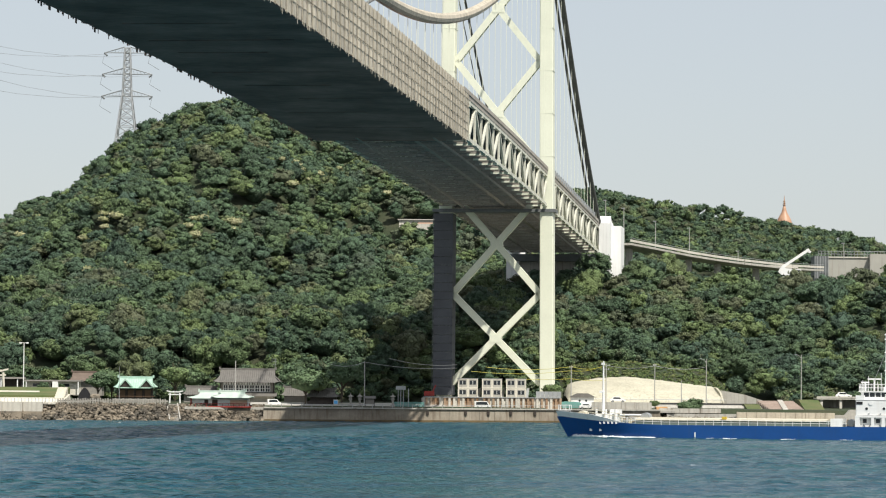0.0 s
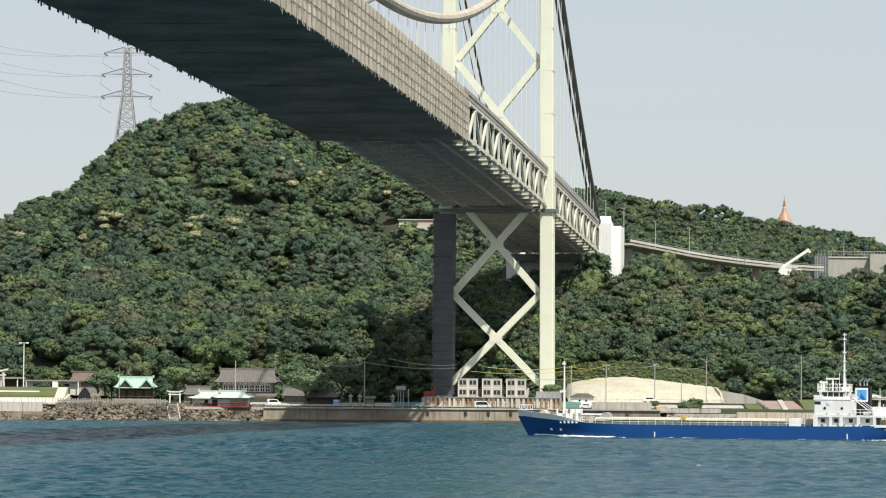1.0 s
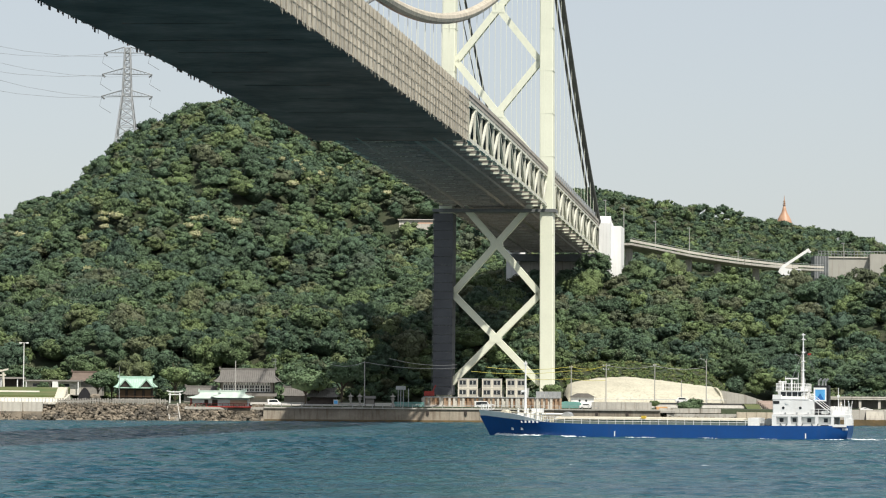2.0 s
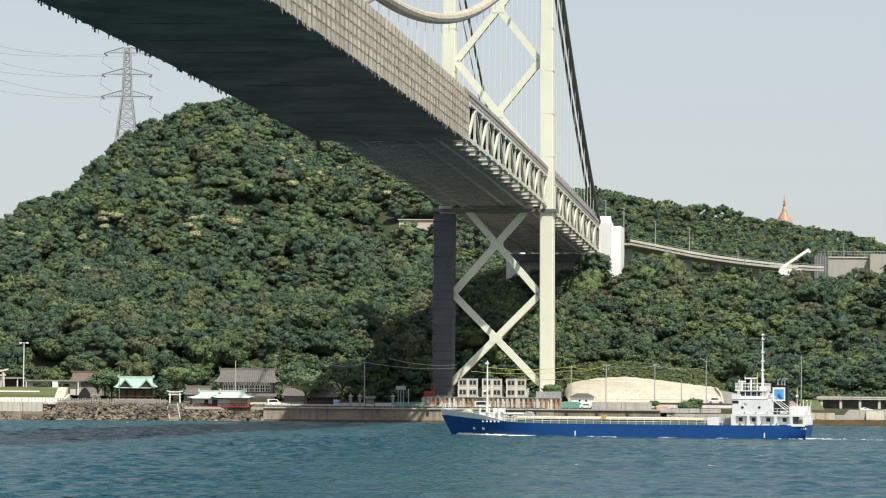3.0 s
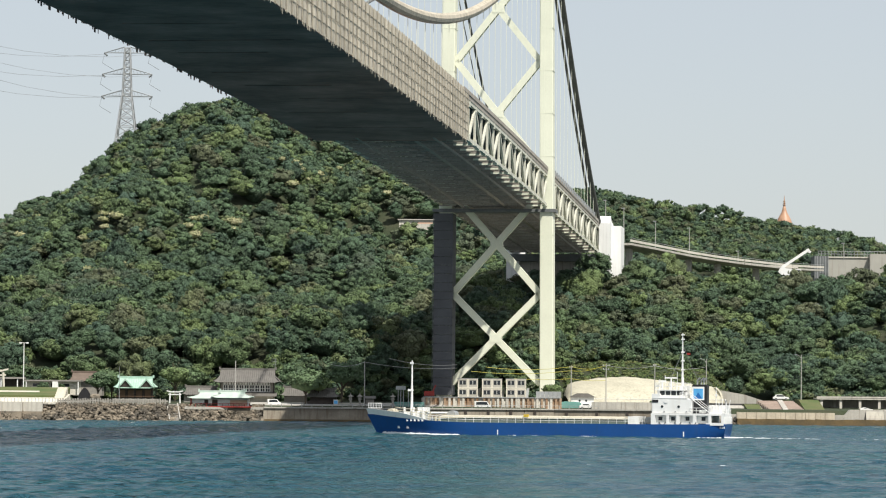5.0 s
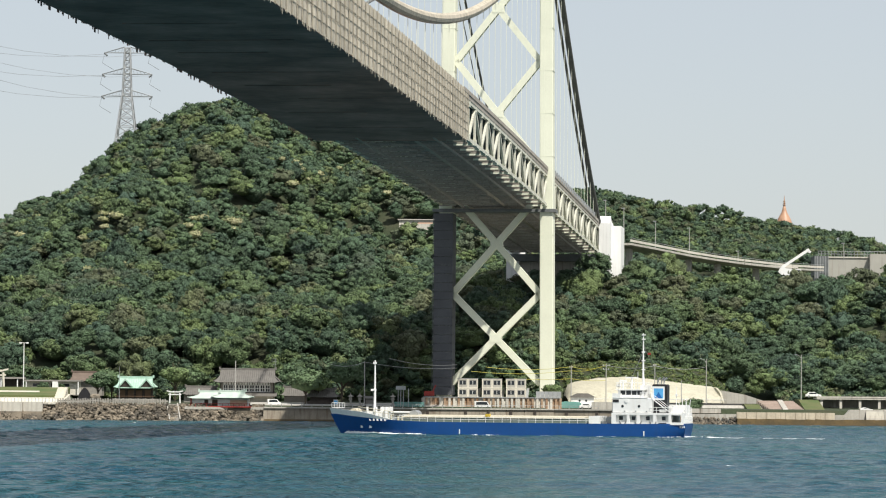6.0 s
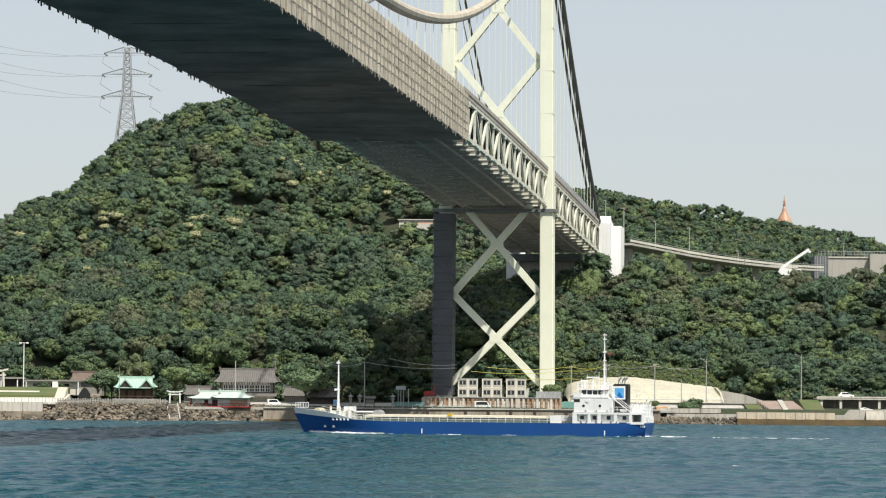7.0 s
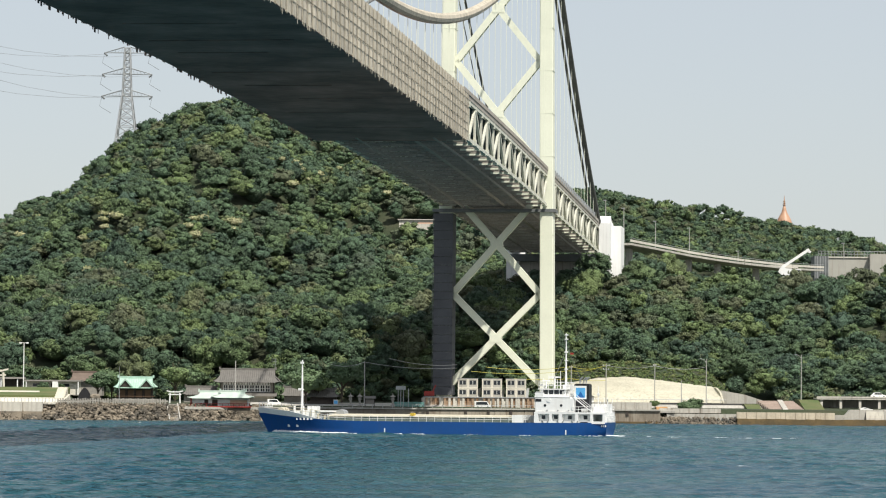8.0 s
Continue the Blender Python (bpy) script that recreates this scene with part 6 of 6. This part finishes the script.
def build_slope():
    """The sprayed slope beside the tower."""
    t = thing("sprayed_slope", Matrix.Identity(4), "smooth cream sprayed-concrete slope cut into the hill's foot", "slope", kind="structure")
    xs = np.linspace(35.4, 78.4, 40)
    fs = np.linspace(0, 1, 8)
    gx, gf = np.meshgrid(xs, fs)
    topz = np.interp(gx, *SLOPE_TOP)
    gy = 886 + gf * 36.5 + 0.8 * np.sin(gx / 4 + gf * 3)
    gz = 5.6 + (topz - 5.6) * gf ** 0.55 + 0.12 * np.sin(gx * 1.7) * np.sin(gf * 9)
    v = np.stack([gx, gy, gz], -1).reshape(-1, 3)
    i = (np.arange(7)[:, None] * 40 + np.arange(39)[None, :]).ravel()
    f = np.stack([i, i + 1, i + 41, i + 40], -1)
    o = new("slope_face", raw("slope_face", v, f, SHOTCRETE, True))
    o.parent = t
    part("end_wall", prism(bm_new(), [(886, 5.0), (886, 5.8), (896, 8.6), (908, 9.9), (922, 10.2), (922, 5.0)], 78.4, 78.9, axis="x"), SHOTCRETE, t)
    # slope's shaded end: tree shade set by greyer concrete
    bm = bm_new()
    prism(bm, [(78.9, 5.0), (78.9, 9.2), (81.5, 8.8), (86, 8.0), (91, 6.4), (91, 5.0)], 900, 921)
    part("bare_bank", bm, CONCRETE, t, "bare bank, its grey standing in for the trees' shade")
    for k in range(12):
        x = 38 + 3.6 * k
        part("rail_post", tube(bm_new(), [(x, 883.2, 5.2), (x, 883.2, 6.9)], 0.06, 5), STEEL, t)
    part("guard_rail", tube(bm_new(), [(36, 883.2, 6.5), (79, 883.2, 6.5)], 0.08, 5), STEEL, t)
    # road embankment, steps, lawns and ramp bridge
    r = thing("shore_road", Matrix.Identity(4), "asphalt shore road on a low embankment", "road", kind="structure")
    part("surface", prism(bm_new(), [(862, 3.6), (866, 4.8), (876, 5.3), (884, 5.5), (884, 3), (862, 3)], 34, 100, axis="x"), CONCRETE, r)
    part("asphalt", box(bm_new(), 60, 104, 872, 884, 5.2, 5.52), ASPHALT, r)
    s = thing("stone_steps", Matrix.Identity(4), "broad pinkish stone steps up the embankment", "steps", kind="structure")
    for k in range(12):
        part("step", box(bm_new(), 89.6 - 0.28 * k, 98.6 - 0.2 * k, 850 + 1.8 * k, 851.85 + 1.8 * k, 2.4, 3.1 + 0.30 * k), PINK_STONE, s)
    part("middle_flight", prism(bm_new(), [(850, 3.2), (871, 6.7), (871, 6.4), (850, 2.9)], 92.0, 93.4, axis="x"), CONCRETE, s)
    g = thing("grass_bank", Matrix.Identity(4), "green grass bank beside the steps", "grass", kind="structure")
    part("bank", prism(bm_new(), [(848, 2.6), (872, 6.7), (882, 6.8), (882, 2), (848, 2)], 98.0, 103.4, axis="x"), GRASS, g)
    part("bank", prism(bm_new(), [(848, 2.6), (866, 5.4), (872, 5.4), (872, 2), (848, 2)], 82.5, 86.5, axis="x"), GRASS, g)
    part("bank", prism(bm_new(), [(848, 2.6), (870, 4.0), (882, 4.2), (882, 2), (848, 2)], 103.4, 150, axis="x"), GRASS, g)
    b = thing("ramp_bridge", at(0, 876, 0), "low white concrete ramp bridge on short piers", "ramp bridge")
    part("deck", box(bm_new(), 103.0, 150, -4, 4, 6.9, 7.35), CONCRETE_LIGHT, b)
    part("parapet", box(bm_new(), 103.0, 150, -4.1, -3.9, 7.35, 7.75), CONCRETE_LIGHT, b)
    for k in range(8):
        x = 104 + 5.3 * k
        part("pier", box(bm_new(), x, x + 0.7, -3.6, -2.8, 2.4, 6.9), CONCRETE_LIGHT, b)
    part("shaded_wall", box(bm_new(), 104, 150, 2.6, 3.4, 2.5, 6.85), CONCRETE, b)
    for k in range(30):
        part("rail_post", tube(bm_new(), [(101 + 1.6 * k, -4, 7.8), (101 + 1.6 * k, -4, 8.2)], 0.05, 5), STEEL, b)
    vehicle("parked_car", at(113.4, 848.4, 3.55, 0), "small white car parked behind the slipway", WHITE_PAINT, 3.4, 1.3)
    w = thing("terrace_wall", Matrix.Identity(4), "low concrete wall along the terraced quay", "wall")
    for k in range(2, 5):
        part("wall_panel", box(bm_new(), 47 + 5.5 * k, 52.4 + 5.5 * k, 846, 846.6, 3.0, 4.9 if k < 2 else 4.2), CONCRETE, w)
    part("hedge_mound", prism(bm_new(), [(848, 3.2), (851, 4.6), (856, 4.6), (858, 3.2)], 57.5, 60.5, axis="x"), ORANGE_SOIL, w, "bare orange soil heap")


def pole(name, x, y, z, h, label, arms=()):
    t = thing(name, at(x, y, z), label, "pole", "utility poles")
    part("shaft", tube(bm_new(), [(0, 0, -0.5), (0, 0, h)], [0.17, 0.11], 7), POLE, t)
    for dz, w in arms:
        part("crossarm", beam(bm_new(), (-w, 0, h - dz), (w, 0, h - dz), 0.12, 0.12), STEEL, t)
        for s in (-1, 1):
            part("insulator", tube(bm_new(), [(s * w * .8, 0, h - dz), (s * w * .8, 0, h - dz + .35)], 0.08, 6), WHITE_PAINT, t)
    return t


def wire(pts, r, mat, label, sag=0.8):
    t = thing("overhead_wire", Matrix.Identity(4), label, "wire", "overhead wires")
    bm = bm_new()
    for a, b in zip(pts, pts[1:]):
        a, b = Vector(a), Vector(b)
        tube(bm, [a.lerp(b, f) - Vector((0, 0, 4 * sag * f * (1 - f))) for f in np.linspace(0, 1, 7)], r, 5)
    part("line", bm, mat, t)


def build_poles():
    pole("utility_pole", 45.0, 870, 4.6, 11.6, "tall grey utility pole with crossarms and a transformer", ((0.6, 1.0), (1.6, 0.9)))
    pole("utility_pole", 35.6, 874, 5.0, 10.6, "slim grey utility pole by the slope", ((0.5, 0.5),))
    pole("utility_pole", 59.0, 880, 5.4, 11.0, "slim grey utility pole by the slope", ((0.5, 0.4),))
    pole("utility_pole", 66.4, 880, 5.4, 6.4, "short grey post by the slope")
    pole("utility_pole", -20.6, 846, 4.4, 11.6, "grey utility pole in the bridge's shade")
    pole("utility_pole", -55.0, 846, 4.4, 11.5, "slim wooden pole before the tiled hall")
    for x, h in ((73.3, 12.4), (99.6, 13.8)):
        t = thing("street_lamp", at(x, 880, 5.4), "tall grey lamp post with a single arm", "street lamp", "lamp posts")
        part("pole", tube(bm_new(), [(0, 0, -0.5), (0, 0, h)], [0.16, 0.09], 7), POLE, t)
        part("arm", tube(bm_new(), [(0, 0, h - 1.2), (-0.5, 0, h - .3), (-1.3, 0, h)], 0.06, 6), POLE, t)
        part("lamp_head", box(bm_new(), -1.9, -1.1, -0.15, 0.15, h - .05, h + .12), STEEL, t)
    wire([(12, 872, 15.0), (35.6, 874, 15.3), (45, 870, 15.6)], 0.06, YELLOW_SLEEVE, "yellow-sleeved overhead cable by the tower")
    wire([(8, 872, 13.8), (35.6, 874, 14.2), (45, 870, 16.0)], 0.06, YELLOW_SLEEVE, "yellow-sleeved overhead cable by the tower")
    wire([(20, 876, 11.9), (35.6, 874, 12.0), (45, 874, 11.6)], 0.06, YELLOW_SLEEVE, "yellow-sleeved overhead cable by the tower", 0.3)
    wire([(-30, 858, 15.2), (-20.6, 846, 15.8), (4, 866, 14.6)], 0.06, STEEL, "grey overhead cable in the bridge's shade")
    wire([(-14, 846, 16.8), (4, 866, 15.5)], 0.06, STEEL, "grey overhead cable in the bridge's shade")
    wire([(45, 870, 15.8), (59, 880, 15.8), (73.3, 880, 15.6)], 0.04, STEEL, "thin grey overhead cable by the slope")


def build_trees():
    """Single trees and shrubs that stand free before the woods."""
    rng = np.random.default_rng(31)
    kinds = []
    for k in range(3):
        v, f = crown_arrays(rng, 14, 1500, 0.055)
        kinds.append(raw("crown", v, f, LEAF, True))
        tree_number(kinds[-1], np.full(len(v), (0.62, 0.75, 0.5)[k]))
    bm = bm_new()
    tube(bm, [(0, 0, -0.5), (0.03, 0, 0.25), (0.0, 0.03, 0.7)], [0.06, 0.045, 0.03], 7)
    for k in range(5):
        a = 1.25 * k
        tube(bm, [(0, 0, 0.3 + .05 * k), (0.25 * math.cos(a), 0.25 * math.sin(a), 0.6), (0.45 * math.cos(a), 0.45 * math.sin(a), 0.85)], [0.03, 0.02, 0.01], 5)
    trunk = mesh_of("trunk", bm, BARK)
    spots = ((-115.4, 853, 1.7, 0.1, "clipped green shrub before the rest house"), (-111.0, 854, 1.3, 0.1, "clipped green shrub before the rest house"), (-99.6, 848, 1.8, 0.2, "clipped green shrub before the rest house"), (-36.2, 848, 6.2, 4.0, "bright green spreading tree over the small house"), (-33.0, 851, 4.6, 3.6, "bright green spreading tree over the small house"), (-92.0, 850, 4.6, 3.6, "green tree beside the shrine hall"), (-89.0, 856, 5.0, 4.2, "green tree beside the shrine hall"),
             (-72.5, 862, 5.0, 5.2, "green tree behind the gate"), (-40, 868, 5.6, 5.0, "dark green tree behind the hall"), (67.1, 857, 4.3, 0.1, "rounded dark green shrub on the quay"), (57.6, 860, 1.9, 0.9, "small green shrub by the terrace"), (-27, 862, 6.6, 5.5, "dark green tree by the small house"), (-68.5, 868, 5.5, 4.5, "green tree behind the gate"), (30.5, 874, 3.6, 3.0, "dark tree at the yard's edge"), (-108, 862, 2.0, 3.0, "low shrub by the rest house"), (-104, 861, 1.8, 3.0, "low shrub by the rest house"))
    for k, (x, y, r, up, label) in enumerate(spots):
        g = float(land(np.array([x]), np.array([y]))[0])
        t = thing("shrub" if r < 3 or up < 1 else "tree", at(x, y, g, 50 * k), label, "shrub" if r < 3 or up < 1 else "tree", "free-standing trees")
        c = part("crown", kinds[k % 3], None, t)
        c.matrix_local = pose(0, 0, up + (0.12 if up < 1 else 0.35) * r) @ Matrix.Diagonal((r, r, r * (0.75 if up < 1 else 0.8), 1))
        s = part("trunk", trunk, None, t)
        s.matrix_local = pose(0, 0, 0) @ Matrix.Diagonal((r, r, (up + 0.4 * r) / 0.85, 1))


# ---------------------------------------------------------------- far things
def build_pylon():
    t = thing("power_pylon", at(-141.0, 1405, 110), "tall grey lattice power pylon on the ridge", "pylon")
    H = 55.0

    def half(z):
        return 5.6 - 3.7 * min(1, z / 30) if z < 30 else 1.9 - 0.9 * (z - 30) / 25
    levels = [0, 5, 10, 15, 19, 23, 26.5, 29.5, 32.5, 35.5, 38.5, 41.5, 44.5, 47.5, 50]
    for sx in (-1, 1):
        for sy in (-1, 1):
            part("leg", tube(bm_new(), [(sx * half(z), sy * half(z), z) for z in levels], 0.34, 5), STEEL, t)
    for a, b in zip(levels, levels[1:]):
        bm = bm_new()
        ha, hb = half(a), half(b)
        for s in (-1, 1):
            for p, q in (((-ha, s * ha, a), (hb, s * hb, b)), ((ha, s * ha, a), (-hb, s * hb, b)), ((s * ha, -ha, a), (s * hb, hb, b)), ((s * ha, ha, a), (s * hb, -hb, b)), ((-hb, s * hb, b), (hb, s * hb, b))):
                tube(bm, [p, q], 0.15, 4)
        part("lattice_panel", bm, STEEL, t)
    for z, w in ((28.5, 11.2), (38.3, 11.0), (47.8, 10.2)):
        for s in (-1, 1):
            bm = bm_new()
            h = half(z)
            for y in (-h * .8, h * .8):
                tube(bm, [(0, y, z), (s * w, 0, z)], 0.13, 4)
                tube(bm, [(s * h, y, z + 2.6), (s * w, 0, z)], 0.13, 4)
            for k in range(1, 6):
                f = k / 6
                x = s * (h + (w - h) * f)
                tube(bm, [(x, 0, z), (x - s * .7, 0, z + 2.6 * (1 - f) + .2)], 0.08, 4)
            arm = part("crossarm", bm, STEEL, t)
            bm = bm_new()
            tube(bm, [(s * w, 0, z), (s * (w - 1.2), -0.5, z - 1.4)], 0.4, 6)
            part("insulator", bm, STEEL_DARK, arm)
            pts = [(s * w, 0, z - .4), (s * w - 1.0, 0, z - 4.5), (s * w + 4, 0, z - 7.5)]
            part("jumper", tube(bm_new(), pts, 0.10, 5), STEEL_DARK, arm)
    for k, (z, w) in enumerate(((28.5, 11.2), (38.3, 11.0), (47.8, 10.2))):
        for s in (-1, 1):
            x0 = -141.0 + s * w
            wire([(x0, 1405, 110 + z - .6), (x0 - 95, 1280, 110 + z + 10 - 4 * k)], 0.07, STEEL, "thin high-voltage line running from the pylon", 7.0)


def build_viaduct():
    t = thing("viaduct", Matrix.Identity(4), "pale concrete motorway viaduct curving behind the trees", "viaduct")
    pts = [(60, 1098, 59.9), (70, 1117, 59.2), (83, 1142, 58.2), (95, 1157, 57.2), (106.8, 1172, 56.5), (128, 1205, 56.1), (143, 1232, 56.7)]
    for a, b in zip(pts, pts[1:]):
        va, vb = Vector(a), Vector(b)
        part("deck", beam(bm_new(), va, vb, 11, 0.7), CONCRETE, t)
        d = (vb - va).normalized()
        n = Vector((d.y, -d.x, 0)) * 5.4
        part("parapet", beam(bm_new(), va + n + Vector((0, 0, 1.2)), vb + n + Vector((0, 0, 1.2)), 0.25, 0.8), CONCRETE_LIGHT, t)
        part("parapet", beam(bm_new(), va - n + Vector((0, 0, 1.2)), vb - n + Vector((0, 0, 1.2)), 0.25, 0.8), CONCRETE_LIGHT, t)
        part("rail", tube(bm_new(), [va + n + Vector((0, 0, 2.1)), vb + n + Vector((0, 0, 2.1))], 0.08, 5), STEEL, t)
        m = va.lerp(vb, 0.5)
        g = float(land(np.array([m.x]), np.array([m.y]))[0])
        part("pier", box(bm_new(), m.x - 1.2, m.x + 1.2, m.y - 1.2, m.y + 1.2, g - 1, m.z - .7), CONCRETE, t)
    for (x, y, z), h in (((56.8, 1108, 70.1), 5.6), ((63.4, 1112, 66.6), 6.6), ((75.6, 1128, 60.5), 9.1), ((89.4, 1150, 59.4), 9.0), ((109.7, 1178, 58.1), 3.4), ((156.8, 1240, 62.5), 5.3)):
        p = thing("street_lamp", at(x, y, z), "slim grey lamp post on the motorway", "street lamp", "lamp posts")
        part("pole", tube(bm_new(), [(0, 0, -1.5), (0, 0, h)], [0.16, 0.1], 6), POLE, p)
        part("lamp_head", box(bm_new(), -0.9, 0.3, -.2, .2, h - .1, h + .15), STEEL, p)
    c = thing("inspection_crane", at(127.5, 1168, 52.6), "white boom lift standing on the motorway", "crane")
    part("boom", beam(bm_new(), (-2.5, 0, 2.6), (7.4, 0, 9.3), 1.0, 1.0), WHITE_PAINT, c)
    part("jib", beam(bm_new(), (6.4, 0, 9.2), (8.0, 0, 8.2), 0.8, 0.9), WHITE_PAINT, c)
    bm = bm_new()
    prism(bm, [(-4.0, 1.0), (-2.6, 3.2), (-1.0, 2.2), (1.2, 1.9), (1.6, 0.2), (-0.4, -0.4), (-2.8, -0.2)], -1, 1)
    part("turret", bm, WHITE_PAINT, c)
    bm = bm_new()
    prism(bm, [(1.4, 0.0), (4.8, 0.2), (4.4, 1.9), (2.0, 2.0)], -1, 1)
    part("cab", bm, WHITE_PAINT, c)
    part("cab_window", box(bm_new(), 2.6, 4.0, -1.04, -1.0, 0.9, 1.6), GLASS_DARK, c)
    bm = bm_new()
    prism(bm, [(-3.0, -0.8), (2.8, -0.8), (0.4, -4.0), (-0.6, -4.2)], -1.4, 1.4)
    part("pier_head", bm, WHITE_CONCRETE, c)
    b = thing("depot_building", at(142, 1250, 52), "flat-roofed grey concrete depot with roof railing", "building")
    part("wall", box(bm_new(), 10, 46, 0, 20, -8, 10.5), PLASTER_GREY, b)
    part("roof_slab", box(bm_new(), 9.6, 46, -0.4, 20.4, 10.5, 11.0), CONCRETE_LIGHT, b)
    part("annex", box(bm_new(), 4.5, 10, -1, 12, -8, 11.2), STEEL_DARK, b)
    for k in range(6):
        part("annex_rib", box(bm_new(), 4.5 + k * 1.05, 4.7 + k * 1.05, -1.2, -1.0, -2, 11.2), STEEL, b)
    for k in range(30):
        part("rail_post", tube(bm_new(), [(6 + 1.3 * k, 0, 11), (6 + 1.3 * k, 0, 13.2)], 0.09, 4), STEEL, b)
    for z in (12.0, 13.1):
        part("roof_rail", tube(bm_new(), [(6, 0, z), (46, 0, z)], 0.08, 4), STEEL, b)
    part("stair_tower", box(bm_new(), 26, 33, -4, 0, -8, 12), PLASTER_GREY, b)


def build_pagoda():
    t = thing("pagoda", at(188.4, 1750, 99.4), "orange-gold bell-shaped pagoda with a tall spire on the ridge", "pagoda")
    part("base", tube(bm_new(), [(0, 0, -14), (0, 0, 2.7)], 4.0, 16), WHITE_CONCRETE, t)
    prof = [(0, 4.6), (1.5, 4.4), (3.5, 3.7), (5.5, 2.7), (7.2, 1.7), (8.5, 1.25), (9.5, 1.0), (11, .62)]
    part("bell", tube(bm_new(), [(0, 0, 2.6 + z) for z, r in prof], [r for z, r in prof], 18), GOLD, t, "orange-gold bell-shaped dome", smooth=True)
    part("spire", tube(bm_new(), [(0, 0, 13.4), (0, 0, 15.5), (0, 0, 19.5)], [0.6, 0.38, 0.06], 10), GOLD, t)
    for z, r in ((14.0, 1.0), (15.0, .8), (16.0, .6)):
        part("ring", tube(bm_new(), [(0, 0, z), (0, 0, z + .3)], r, 12), GOLD, t)


def build_hill_house():
    t = thing("hillside_terrace", at(-16.6, 1190.0, 70.4), "low white building half hidden on the wooded hillside", "building")
    part("wall", box(bm_new(), 0, 13, 0, 6, -8, 2.3), CONCRETE_LIGHT, t)
    part("roof", box(bm_new(), -0.5, 13.4, -0.6, 6.4, 2.3, 2.6), CONCRETE_LIGHT, t)
    part("band", box(bm_new(), 7, 12.6, -0.05, 0, 0.9, 1.6), PEACH, t)


def motions():
    """The ship crosses the strait, drifting with the current."""
    vx, vy = -6.886, 3.36
    x65, y65 = 8.9, 584.3
    rows = []
    for t in (0.0, 2.0, 4.0, 6.0, 8.0):
        rows.append((t, pose(x65 + vx * (t - 6.5), y65 + vy * (t - 6.5), 0, 0, 0, 180 - 13.2)))
    walk(ship, [(t, Matrix.Translation((0, 0, -0.3)) @ m) for t, m in rows])
    for ob in wake[:3]:
        walk(ob, rows)
    for car, x0, v in ((car_a, 110.9, 7.4), (car_b, 48.6, 9.0)):
        walk(car, [(t, pose(x0 + v * t, 876.5, 5.52 + 1.8 * min(1, max(0, (x0 + v * t - 84) / 17)), 0, 0, 0)) for t in (0, 1, 2, 3, 4, 5, 6, 7, 8)])
    walk(wake[3], [(0, pose(0, 0, 0)), (8, pose(5.0, -2.0, 0))])
    walk(water, [(0, pose(0, 0, 0)), (8, pose(5.0, -2.0, 0))])


build_ground()
water = build_water()
build_woods()
build_tower()
build_truss()
build_wrap()
build_cables()
build_anchorage()
build_seawall()
build_shrine()
build_torii(-70.8, 842.5, 4.5, 3.5, 3.0, WHITE_PAINT, "white stone torii gate at the head of the sea steps")
build_torii(-119.4, 851, 7.8, 5.0, 5.0, PLASTER, "large cream torii gate at the park's edge")
build_hall()
build_pavilion()
build_lantern()
build_park()
build_works()
build_slope()
build_poles()
build_trees()
build_pylon()
build_viaduct()
build_pagoda()
build_hill_house()
car_a = vehicle("passing_car", Matrix.Identity(4), "white car driving along the shore road", WHITE_PAINT, 4.4, 1.6)
car_b = vehicle("passing_car", Matrix.Identity(4), "white car driving along the shore road", WHITE_PAINT, 4.4, 1.6)
ship = build_ship()
wake = build_wake()
motions()
